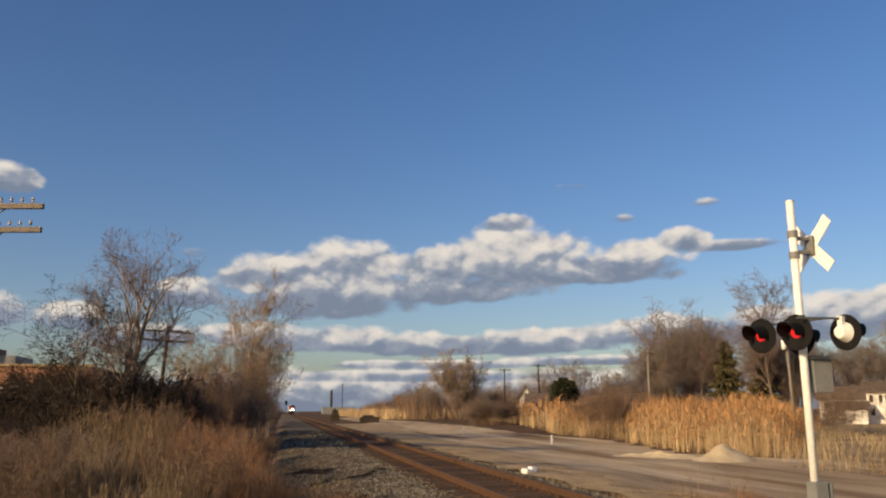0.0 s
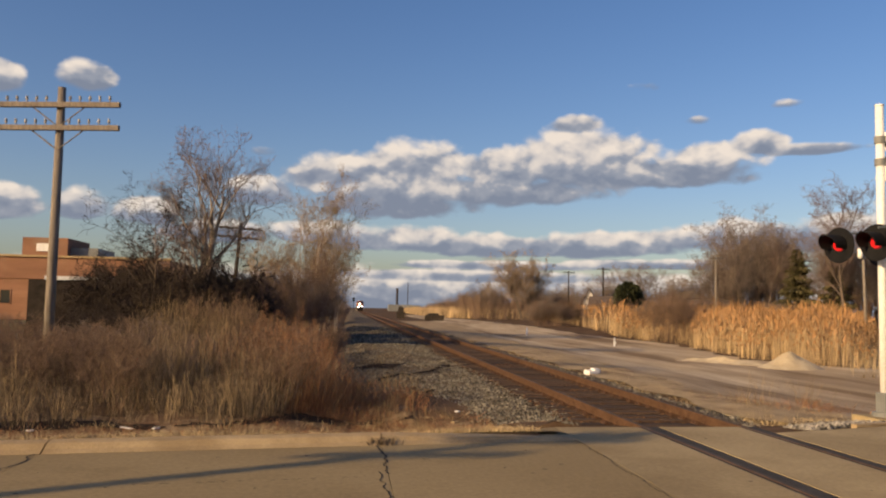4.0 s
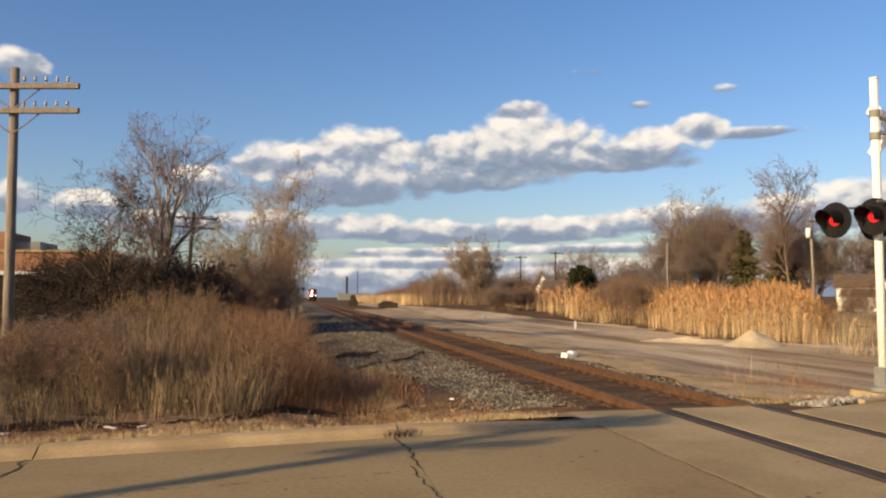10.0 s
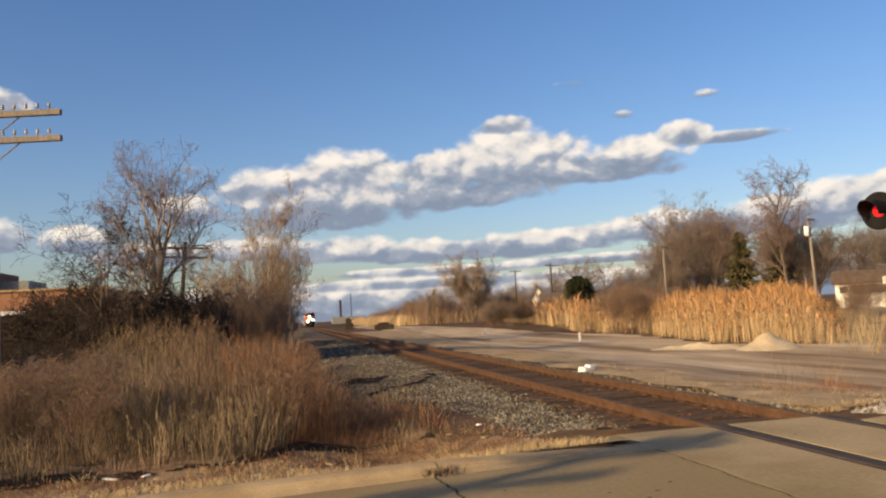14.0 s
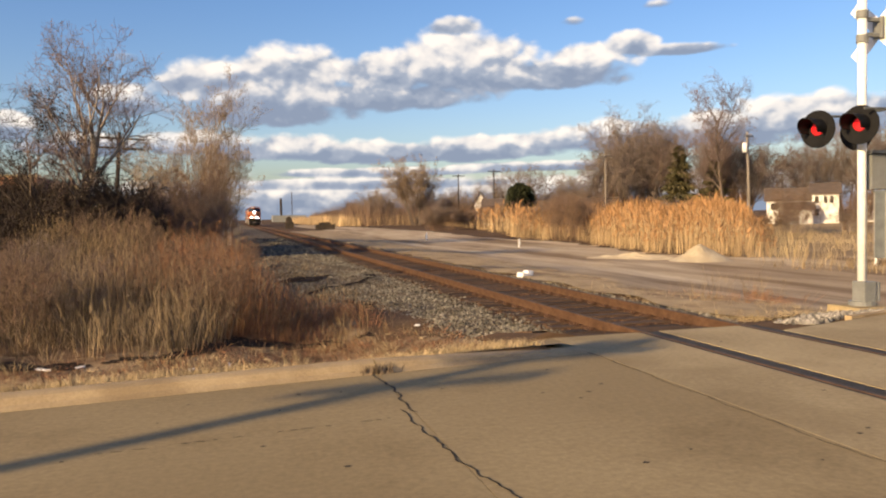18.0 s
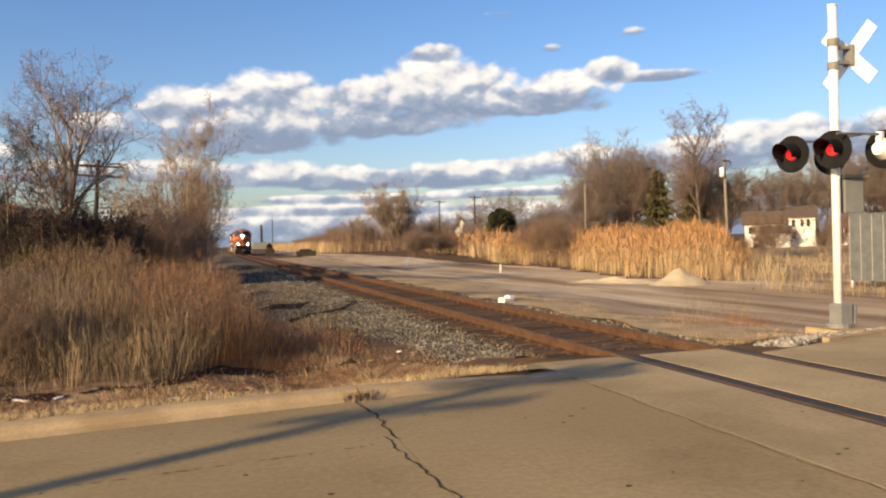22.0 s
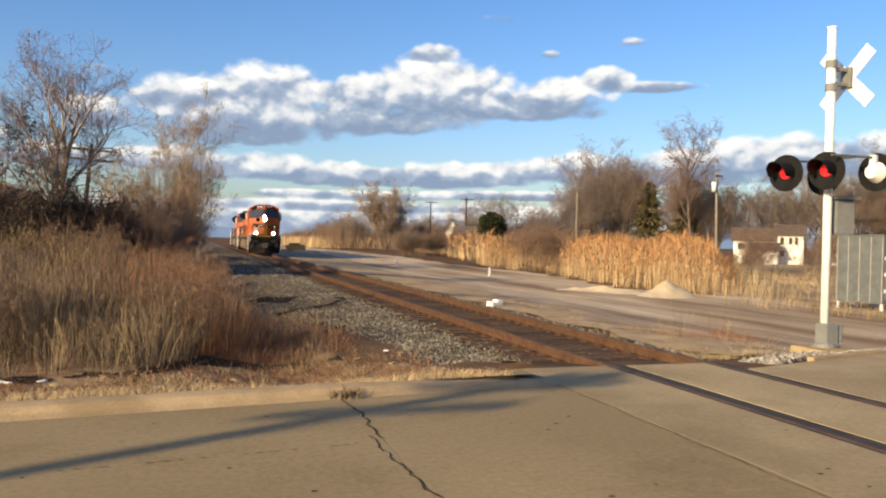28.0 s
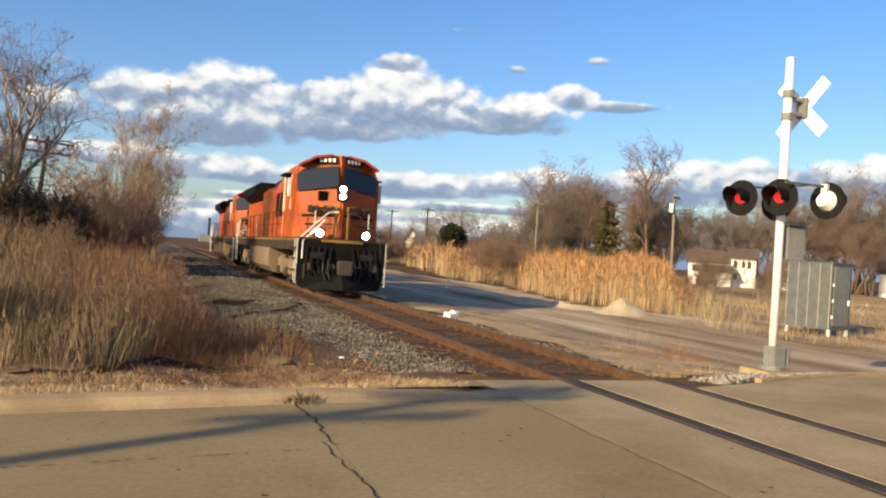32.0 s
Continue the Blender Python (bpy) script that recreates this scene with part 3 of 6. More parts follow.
def stones(name, n, place, size, material, label, seed):
    """Many small angular stones as one heap."""
    r = np.random.default_rng(seed)
    base = np.array([(1, 0, -0.3), (-0.2, 0.9, -0.2), (-0.8, -0.5, -0.3), (0.3, -0.9, 0), (0.1, 0.1, 0.8), (0.6, 0.6, 0.4), (-0.6, 0.2, 0.5)])
    tri = [(0, 5, 4), (5, 6, 4), (5, 1, 6), (1, 2, 6), (6, 2, 4), (2, 3, 4), (3, 0, 4), (0, 1, 5), (3, 2, 0), (2, 1, 0)]
    pts = place(r, n)
    verts, faces = [], []
    for k, p in enumerate(pts):
        a, s = r.uniform(0, 6.28), r.uniform(0.6, 1.4, 3) * size * r.uniform(0.5, 1.3)
        c, sn = math.cos(a), math.sin(a)
        v = base * s
        v = np.stack([c * v[:, 0] - sn * v[:, 1], sn * v[:, 0] + c * v[:, 1], v[:, 2]], -1) + p
        verts.extend(v.tolist())
        faces.extend([tuple(i + 7 * k for i in f) for f in tri])
    return tagged(raw(name, verts, faces, material), label, "stones", kind="stuff")


def bed_place(x0, x1, y0, y1, power=1.8):
    def f(r, n):
        x, y = r.uniform(x0, x1, n), y0 + (y1 - y0) * r.uniform(0, 1, n) ** power
        keep = (y > kerb_y(x) + 0.2) & ((x > 2.0) | (y > 15.5)) & ~(dark_mark(x, y) & (r.uniform(0, 1, n) < 0.85))
        x, y = x[keep], y[keep]
        return np.stack([x, y, bed_z(x, y) + 0.008], -1)
    return f


stones("ballast_stones", 21000, bed_place(1.0, 4.9, 9.0, 38), 0.029, M_stone, "loose grey crushed stone of the ballast shoulder", 11)
stones("far_ballast_stones", 5000, bed_place(0.9, 4.7, 36, 75, 1.3), 0.06, M_stone, "grey ballast stones further along the track", 16)
stones("rusty_stones", 7000, bed_place(4.6, 7.5, 9.0, 34), 0.032, M_rust_stone, "rust-stained crushed stone between the ties", 12)
stones("trackside_stones", 1200, bed_place(7.4, 8.7, 9.3, 30), 0.035, M_stone, "grey stones beside the track", 13)


def mast_stones(r, n):
    x = 7.7 + 3.6 * r.uniform(0, 1, n)
    y = kerb_y(x) + 0.22 + 0.8 * r.uniform(0, 1, n) ** 1.2 + 0.12 * np.sin(3 * x)
    return np.stack([x, y, np.maximum(ground_z(x, y), np.where(x < 8.7, bed_z(x, y), -9)) + 0.02], -1)


stones("signal_stones", 1700, mast_stones, 0.045, M_white_stone, "pale crushed stones round the signal base", 14)


# ---- telegraph and utility poles ----
def telegraph_pole(m, height, radius, arm_zs, arm_half, material, label, pins=5, turn=0.0, lean=0.0, arm_mat=None):
    root = holder("telegraph_pole", m @ pose(0, 0, 0, 0, lean, 0), label, "utility pole", "poles along the line")
    bm = B()
    cyl(bm, (0, 0, -0.9), (0, 0, height), radius, radius * 0.72, 14)
    smoothed(part("pole", bm, material, root))
    c, s = math.cos(radians(turn)), math.sin(radians(turn))
    for z in arm_zs:
        bm = B()
        box(bm, -arm_half, -0.055, -0.06, arm_half, 0.055, 0.06, 0.01)
        arm = part("crossarm", bm, arm_mat or material, root)
        arm.matrix_basis = pose(-s * -radius, -c * radius - 0.02, z, 0, 0, turn)
        for sg in (-1, 1):
            for k in range(pins):
                x = sg * arm_half * (0.16 + 0.8 * (k + 0.2) / pins)
                bm = B()
                cyl(bm, (x, 0, 0.05), (x, 0, 0.13), 0.012, n=6)
                cyl(bm, (x, 0, 0.12), (x, 0, 0.21), 0.036, 0.026, 8)
                part("insulator", bm, M_insulator, arm)
            bm = B()
            cyl(bm, (sg * arm_half * 0.42, 0.03, -0.05), (sg * 0.02, 0.06, -0.5), 0.016, n=6)
            part("brace", bm, material, arm)
    return root


telegraph_pole(pose(-5.83, 18.3, -0.3), 6.95, 0.125, (6.5, 5.95), 1.5, M_pole, "tall weathered telegraph pole with two crossarms and insulators", turn=-10)
telegraph_pole(pose(-6.75, 53.5, -0.3), 7.35, 0.15, (6.95, 6.35), 1.55, M_pole_dark, "dark telegraph pole with two crossarms and no wires", turn=-10, lean=4.2)
telegraph_pole(pose(-10.9, 103, -0.3), 6.8, 0.14, (6.8, 6.2), 1.5, M_pole_dark, "far telegraph pole with crossarms beyond the brush", turn=-10)
bp = telegraph_pole(pose(-14.4, -1.65, -0.1), 7.2, 0.14, (6.9, 6.25), 1.15, M_pole, "weathered pole with crossarms and two transformer cans", turn=0)
for x, y in ((-0.32, -0.16), (0.32, -0.16)):
    bm = B()
    cyl(bm, (x, y, 6.85), (x, y, 7.35), 0.16, n=14)
    cyl(bm, (x, y, 7.35), (x, y, 7.45), 0.08, 0.05, 10)
    smoothed(part("transformer", bm, M_grey_paint, bp, "grey transformer can"))
telegraph_pole(pose(-33.0, 62, -0.2), 7.2, 0.13, (6.8, 6.2), 1.5, M_pole_dark, "telegraph pole beside the brick works", turn=-10)
telegraph_pole(pose(42.6, 87.5, -0.2), 8.6, 0.13, (8.3,), 1.1, M_pole, "slim street utility pole above the reeds", 2, turn=20)
telegraph_pole(pose(41, 145, -0.2), 9.3, 0.13, (9.0,), 1.3, M_pole_dark, "far utility pole beyond the trees", 2, turn=20)
telegraph_pole(pose(39, 118, -0.2), 8.6, 0.13, (8.3,), 1.2, M_pole_dark, "utility pole rising behind the evergreen", 3, turn=20)
lp = telegraph_pole(pose(43.4, 61.4, -0.2), 8.4, 0.14, (8.05,), 0.75, M_pole, "wooden pole with crossarm and pale transformer", 2, turn=30, lean=-1.5)
bm = B()
cyl(bm, (-0.32, -0.1, 6.7), (-0.32, -0.1, 7.5), 0.2, n=14)
smoothed(part("transformer", bm, M_white_paint, lp, "pale grey transformer can"))


# ---- crossing signal ----
sig = holder("crossing_signal", pose(9.92, 11.03, -0.15, 0, 0, 0), "white crossing signal mast with black flashers and crossbuck", "railway signal")
bm = B()
box(bm, -0.36, -0.36, -0.1, 0.36, 0.36, 0.13, 0.03)
part("foundation", bm, M_panel, sig, "pale concrete footing")
bm = B()
cyl(bm, (0, 0, 0.1), (0, 0, 5.32), 0.068, n=20)
cyl(bm, (0, 0, 5.32), (0, 0, 5.35), 0.075, n=20)
smoothed(part("mast", bm, M_white_paint, sig))
bm = B()
box(bm, -0.10, -0.17, 0.14, 0.13, 0.10, 0.52, 0.02)
cyl(bm, (0, 0, 0.12), (0, 0, 0.2), 0.2, n=16)
cyl(bm, (0.2, -0.1, 0.2), (0.2, -0.1, 0.5), 0.05, n=10)
part("junction_box", bm, M_grey_paint, sig, "grey junction box at the mast base")
bm = B()
box(bm, 0.14, -0.05, 1.98, 0.50, 0.10, 2.55, 0.02)
box(bm, 0.06, -0.12, 2.55, 0.56, 0.13, 2.60, 0.005)
part("bracket_box", bm, M_grey_paint, sig, "grey metal box behind the mast")
bm = B()
for a in (45, -45):
    m = Matrix.Translation((0.38, 0, 4.55)) @ Euler((radians(a), 0, 0)).to_matrix().to_4x4() @ Matrix.Diagonal((0.012, 0.228, 1.22, 1))
    bmesh.ops.create_cube(bm, size=1, matrix=m @ Matrix.Translation((0.4 if a > 0 else -0.4, 0, 0)))
bmesh.ops.rotate(bm, verts=bm.verts, cent=(0, 0, 0), matrix=Euler((0, 0, radians(10))).to_matrix())
cb = part("crossbuck", bm, M_white_paint, sig, "white crossbuck boards facing away")
bm = B()
box(bm, 0.05, -0.02, 4.40, 0.37, 0.06, 4.46, 0.01)
box(bm, 0.05, -0.02, 4.64, 0.37, 0.06, 4.70, 0.01)
box(bm, 0.32, -0.07, 4.38, 0.36, 0.14, 4.72, 0.01)
cyl(bm, (0, 0, 4.3), (0, 0, 4.42), 0.09, n=14)
cyl(bm, (0, 0, 4.68), (0, 0, 4.80), 0.09, n=14)
part("crossbuck_bracket", bm, M_grey_paint, sig, "grey bracket clamped to the mast")
bm = B()
cyl(bm, (0.06, -0.5, 3.2), (0.06, 0.5, 3.2), 0.025, n=10)
cyl(bm, (-0.4, 0.5, 3.2), (0.5, 0.5, 3.2), 0.02, n=8)
cyl(bm, (-0.4, -0.5, 3.2), (0.5, -0.5, 3.2), 0.02, n=8)
cyl(bm, (0, 0, 3.1), (0, 0, 3.3), 0.085, n=14)
part("lamp_arm", bm, M_alu, sig, "thin metal arm carrying the lamps")


def flasher(x, y, z, yaw, lens, label, pale=False):
    """A black round flasher that faces -y before it is turned."""
    bm = B()
    cyl(bm, (0, 0, 0), (0, -0.012, 0), 0.305, n=32)
    n = 18
    inner, outer = [], []
    for k in range(n + 1):
        a = radians(-25 + 230 * k / n)
        for r, l in ((0.155, inner), (0.168, outer)):
            l.append([bm.verts.new((r * math.cos(a), yy, r * math.sin(a))) for yy in (-0.01, -0.29 - 0.09 * math.sin(a))])
    for k in range(n):
        bm.faces.new((inner[k][0], inner[k][1], inner[k + 1][1], inner[k + 1][0]))
        bm.faces.new((outer[k][0], outer[k + 1][0], outer[k + 1][1], outer[k][1]))
        bm.faces.new((inner[k][1], outer[k][1], outer[k + 1][1], inner[k + 1][1]))
    f = part("flasher", bm, M_black, sig, label)
    f.matrix_basis = pose(x, y, z, 0, 0, yaw)
    bm = B()
    cyl(bm, (0, 0.15, 0), (0, 0.002, 0), 0.10, 0.17, 20)
    box(bm, -0.05, 0.04, 0.1, 0.05, 0.12, 0.27, 0.01)
    part("housing", bm, M_white_paint if pale else M_black, f, "pale round lamp housing" if pale else "")
    bm = B()
    cyl(bm, (0, -0.012, 0), (0, -0.035, 0), 0.105, 0.095, 24)
    part("lens", bm, lens, f, "lit red lens" if lens == M_red_lens else "unlit lens")
    return f


flasher(-0.53, 0.36, 2.97, -72, M_red_lens, "black round flasher with a lit red lens")
flasher(-0.25, -0.24, 2.98, -70, M_red_lens, "black round flasher with a lit red lens")
flasher(0.50, -0.47, 2.97, 104, M_dull_red, "black round flasher facing the other way", True)
flasher(0.22, 0.36, 2.94, 104, M_dull_red, "black round flasher facing the other way")

# ---- equipment cabinet ----
cab = holder("equipment_cabinet", pose(24.35, 24.9, float(ground_z(24.35, 24.9)) + 0.02, 0, 0, -76), "ribbed aluminium signal cabinet on short legs", "equipment cabinet")
W, D, Hh = 0.92, 0.66, 2.75
bm = B()
box(bm, -W, -D, 0.28, W, D, Hh, 0.015)
box(bm, -W - 0.03, -D - 0.03, Hh, W + 0.03, D + 0.03, Hh + 0.06, 0.01)
part("body", bm, M_alu, cab)
for k in range(5):
    bm = B()
    x = -W + 0.04 + k * (2 * W - 0.08) / 4
    box(bm, x - 0.013, -D - 0.022, 0.3, x + 0.013, -D + 0.001, Hh - 0.02)
    part("rib", bm, M_insulator, cab, "pale vertical rib")
for x in (-W + 0.07, W - 0.07):
    for y in (-D + 0.07, D - 0.07):
        bm = B()
        box(bm, x - 0.05, y - 0.05, -0.02, x + 0.05, y + 0.05, 0.3)
        part("leg", bm, M_white_paint, cab)
bm = B()
box(bm, W, -0.52, 0.42, W + 0.03, 0.52, Hh - 0.12, 0.01)
dr = part("door", bm, M_grey_paint, cab, "grey hinged door")
for z in (0.7, 1.3, 1.9):
    bm = B()
    box(bm, W + 0.02, -0.62, z, W + 0.06, -0.54, z + 0.12)
    part("hinge", bm, M_white_paint, dr)
bm = B()
box(bm, W + 0.03, 0.42, 1.2, W + 0.08, 0.47, 1.4)
part("handle", bm, M_white_paint, dr)

# ---- small trackside things ----
bm = B()
r = bmesh.ops.create_icosphere(bm, subdivisions=4, radius=1.0)
for v in bm.verts:
    x, y = v.co.x, v.co.y
    rr = math.hypot(x, y)
    n = noise.noise(v.co * 2.3) * 0.12 + noise.noise(v.co * 6) * 0.04
    v.co = Vector((x * 1.3 + 0.15 * y, y * 1.0, max(-0.05, (0.62 * max(0, 1 - rr) ** 1.05 * (1 + 0.25 * x) + n * 1.1 * (1 - rr)) if v.co.z >= 0 else -0.1)))
pile = tagged(part("sand_mound", bm, M_sand), "pale heap of sand at the yard edge", "sand heap")
pile.location, pile.scale = (19.75, 31.4, float(ground_z(19.75, 31.4)) + 0.02), (1.2, 1.2, 1.2)
bm = B()
bmesh.ops.create_icosphere(bm, subdivisions=4, radius=1.0)
for v in bm.verts:
    x, y = v.co.x, v.co.y
    rr = math.hypot(x, y)
    v.co = Vector((x * 2.9, y * 0.8, (0.26 * max(0, 1 - rr) + noise.noise(v.co * 3) * 0.22 * (1 - rr)) if v.co.z >= 0 else -0.1))
pile2 = tagged(part("sand_spill", bm, M_sand), "low spread of pale sand beside the heap", "sand heap")
pile2.location, pile2.rotation_euler = (18.4, 34.4, float(ground_z(18.4, 34.4)) + 0.03), (0, 0, radians(118))
bm = B()
box(bm, -0.2, -0.14, 0, 0.16, 0.14, 0.2, 0.03)
box(bm, 0.02, -0.1, 0.12, 0.24, 0.12, 0.26, 0.03)
wb = tagged(part("white_block", bm, M_white_paint), "white broken block lying beside the rail", "block")
wb.location, wb.rotation_euler = (8.35, 22.3, -0.34), (0.1, 0.05, 0.4)


def marker(x, y, h, red):
    root = holder("marker_post", pose(x, y, float(ground_z(x, y)), 0, 2, 10), "small red and white marker post in the weeds" if red else "small pale marker post beside the yard", "marker post")
    bm = B()
    box(bm, -0.045, -0.03, -0.1, 0.045, 0.03, h, 0.01)
    part("post", bm, M_loco_red if red else M_white_paint, root)
    bm = B()
    box(bm, -0.10, -0.05, h * 0.35, 0.08, -0.028, h * 0.66, 0.005)
    part("plate", bm, M_white_paint, root)


marker(-3.35, 16.4, 0.74, True)
marker(16.6, 69.0, 0.7, False)
marker(18.3, 50.2, 0.6, False)


scraps = np.random.default_rng(55)
for k in range(14):
    w, l = scraps.uniform(0.015, 0.035), scraps.uniform(0.03, 0.10)
    bm = B()
    box(bm, -l, -w, 0, l, w, scraps.uniform(0.008, 0.02), 0.003)
    for v in bm.verts:
        v.co += Vector(scraps.normal(0, 0.004, 3))
    x = (-2.1, -1.5, -1.7, 0.6, -0.3, 2.5, -3.4, 1.2, -4.5, 2.9, 0.1, -2.6, 3.1, -1.0)[k]
    y = (10.9, 10.7, 11.0, 11.3, 9.9, 12.6, 10.8, 10.1, 10.6, 11.9, 10.6, 9.7, 13.2, 11.2)[k]
    l_ob = tagged(part("litter_scrap", bm, M_white_paint if k % 2 == 0 else M_straw), "pale scrap of litter on the dirt", "litter", "litter scraps by the road")
    l_ob.matrix_world = pose(x, y, float(max(ground_z(x, y), bed_z(x, y) if x > 1.9 else -9)) + 0.02, scraps.uniform(-8, 8), scraps.uniform(-8, 8), scraps.uniform(0, 180))
spots_rng = np.random.default_rng(56)
for k in range(70):
    bm = B()
    bmesh.ops.create_circle(bm, cap_ends=True, segments=7, radius=spots_rng.uniform(0.008, 0.02))
    for v in bm.verts:
        v.co.x *= spots_rng.uniform(0.6, 1.8)
    x = spots_rng.uniform(-5, 11)
    s_ob = part("stain", bm, M_crack, road)
    s_ob.location = (x, spots_rng.uniform(3.0, 8.1) + 0.11 * x, 0.004)
tr = np.random.default_rng(57)
tp = np.stack([tr.normal(1.5, 0.11, 160), tr.normal(8.02, 0.05, 160), np.full(160, 0.0)], -1)
blades("kerb_tuft", tp, tr.uniform(0.03, 0.11, 160), 0.007, M_weed, "withered tuft growing in the road crack", 1.8, 58, "grass")

# ---- buildings ----
def opening(wall, x0, x1, z0, z1, y, frame_mat=M_white_paint):
    """A window on the wall's -y face."""
    bm = B()
    for a, b, c, d in ((x0 - 0.08, x0, z0 - 0.08, z1 + 0.08), (x1, x1 + 0.08, z0 - 0.08, z1 + 0.08), (x0, x1, z1, z1 + 0.08), (x0, x1, z0 - 0.08, z0)):
        box(bm, a, y - 0.06, c, b, y + 0.02, d)
    w = part("window", bm, frame_mat, wall)
    bm = B()
    box(bm, x0, y - 0.03, z0, x1, y - 0.012, z1)
    part("pane", bm, M_window, w)


def house(m, w, d, eaves, ridge, label, wins, wall_mat=M_siding, gable_front=False, roof_mat=M_roof):
    root = holder("house", m, label, "house", "houses beyond the reeds")
    bm = B()
    if gable_front:
        prism(bm, [(-w / 2, -1.2), (w / 2, -1.2), (w / 2, eaves), (0, ridge), (-w / 2, eaves)], "y", 0, d)
    else:
        prism(bm, [(0, -1.2), (d, -1.2), (d, eaves), (d / 2, ridge), (0, eaves)], "x", -w / 2, w / 2)
    part("wall", bm, wall_mat, root)
    bm = B()
    e = 0.35
    if gable_front:
        for s in (-1, 1):
            sl = (ridge - eaves) / (w / 2)
            prism(bm, [(0, ridge + 0.03), (s * (w / 2 + e), eaves - e * sl + 0.03), (s * (w / 2 + e), eaves - e * sl + 0.18), (0, ridge + 0.2)], "y", -e, d + e)
    else:
        for s in (0, 1):
            sl = (ridge - eaves) / (d / 2)
            ed = -e if s == 0 else d + e
            prism(bm, [(d / 2, ridge + 0.03), (ed, eaves - e * sl + 0.03), (ed, eaves - e * sl + 0.18), (d / 2, ridge + 0.2)], "x", -w / 2 - e, w / 2 + e)
    part("roof", bm, roof_mat, root, "brown shingle roof")
    for x0, x1, z0, z1 in wins:
        opening(root, x0, x1, z0, z1, 0)
    return root


house(pose(70.7, 85.0, 0.2, 0, 0, -38), 3.0, 6, 3.2, 4.4, "two-storey white house with dark shutters", [(-1.2, -0.75, 2.0, 2.9), (-0.2, 0.2, 2.0, 2.9), (0.5, 0.9, 2.0, 2.9), (-1.2, -0.7, 0.5, 1.3)])
house(pose(68.0, 88.4, 0.6, 0, 0, -38), 5.0, 6, 2.1, 3.5, "low white house with a brown roof", [(-2, -1.2, 0.9, 1.7), (0.5, 1.4, 0.9, 1.7)])
house(pose(66.4, 84.4, 0.0, 0, 0, -38), 3.0, 4, 1.5, 2.2, "small white garage shed beside the houses", [])
house(pose(77.5, 84, 0.3, 0, 0, -38), 4, 6, 1.7, 2.8, "white house half hidden behind bare trees", [(-1, 0, 1, 2)])
house(pose(84, 71, 0.2, 0, 0, -48), 8, 6, 2.4, 3.8, "white bungalow seen behind the cabinet", [(-2, -1, 0.9, 1.8), (1, 2, 0.9, 1.8)])
house(pose(47.5, 103, 0.2, 0, 0, -24), 8, 6, 2.2, 3.3, "pale low house behind the tall reeds", [], M_siding)
house(pose(36, 104, 0.2, 0, 0, -20), 6, 5, 2.3, 3.4, "pale low building among the reeds", [], M_siding)
house(pose(41.4, 133, 0.2, 0, 0, -20), 2.2, 3, 3.2, 5.2, "small white gabled house front far off", [(-0.3, 0.3, 1.5, 2.5)], gable_front=True)

works = holder("brick_works", pose(0, 0, 0), "long low red-brown brick works building", "factory")
bm = B()
box(bm, -60, 82.7, -0.3, -35.6, 110, 5.6)
box(bm, -35.6, 83, -0.3, -17, 112, 5.9)
part("wall", bm, M_brick, works)
bm = B()
box(bm, -60.2, 82.5, 5.6, -35.8, 83.0, 5.9)
box(bm, -35.8, 82.8, 5.9, -16.8, 83.3, 6.1)
part("parapet", bm, M_kerb, works, "pale stone coping")
bm = B()
box(bm, -60.1, 82.6, 3.55, -35.6, 82.7, 3.72)
box(bm, -35.5, 82.9, 3.75, -17, 83.0, 3.9)
part("band_course", bm, M_brick, works)
bm = B()
box(bm, -32.0, 85, 5.9, -27.6, 92, 8.0)
part("roof_house", bm, M_brick, works, "brick penthouse on the roof")
bm = B()
box(bm, -27.6, 86, 5.9, -24.9, 92, 7.1)
part("roof_unit", bm, M_grey_paint, works, "blue-grey roof unit")
bm = B()
box(bm, -30.6, 84.9, 6.6, -29.4, 84.98, 7.4)
part("window", bm, M_white_paint, works, "pale blocked window")
for x in (-53, -47, -41, -33, -29, -21):
    yy = 82.7 if x < -36 else 83
    opening(works, x, x + 0.9, 1.3, 2.6, yy, M_brick)
shed = holder("dark_shed", pose(-16.5, 58, -0.3, 0, 0, 12), "low dark shed with a pale roof edge", "shed")
bm = B()
box(bm, -4.4, 0, 0, 12, 8, 3.35)
part("wall", bm, M_loco_grey, shed)
bm = B()
box(bm, -3.4, -0.15, 3.35, 1.4, 8, 3.62)
part("roof_edge", bm, M_white_paint, shed, "peeling white roof edge")
bm = B()
box(bm, 1.4, -0.1, 3.35, 12.1, 8, 3.5)
part("roof", bm, M_loco_grey, shed)

M_yard = surface("yard_grass", (0.10, 0.085, 0.04), (0.20, 0.165, 0.08), 0.3, 8, 0.95, stretch=(0.4, 1.5, 1), bump=0.3, big=(0.12, (0.045, 0.04, 0.035), 0.52, 0.6, (0.25, 1.6, 1)))
sheet("works_yard", np.arange(-60, -7, 1.5), np.arange(21, 79, 1.5), lambda x, y: ground_z(x, y) + 0.03, M_yard, "worn lawn and drive before the brick works", inside=lambda x, y: x < -0.31 * y + 0.4 * math.sin(y))
plant = holder("far_plant", pose(24, 420, 0), "far grey industrial plant with two thin stacks", "factory")
bm = B()
box(bm, -3, 0, 0, 9, 12, 3.4)
box(bm, 4, -6, 0, 13, 8, 3.2)
part("wall", bm, M_grey_paint, plant)
for x, h, name in ((1.5, 12, "chimney"), (7, 15, "mast")):
    bm = B()
    cyl(bm, (x, 4, 0), (x, 4, h), 0.6 if h < 14 else 0.2, n=10)
    part(name, bm, M_pole_dark, plant)
sig2 = holder("far_signal", pose(2.4, 290, -0.3), "small dark railway signal far down the line", "railway signal")
bm = B()
cyl(bm, (0, 0, 0), (0, 0, 5), 0.09, n=8)
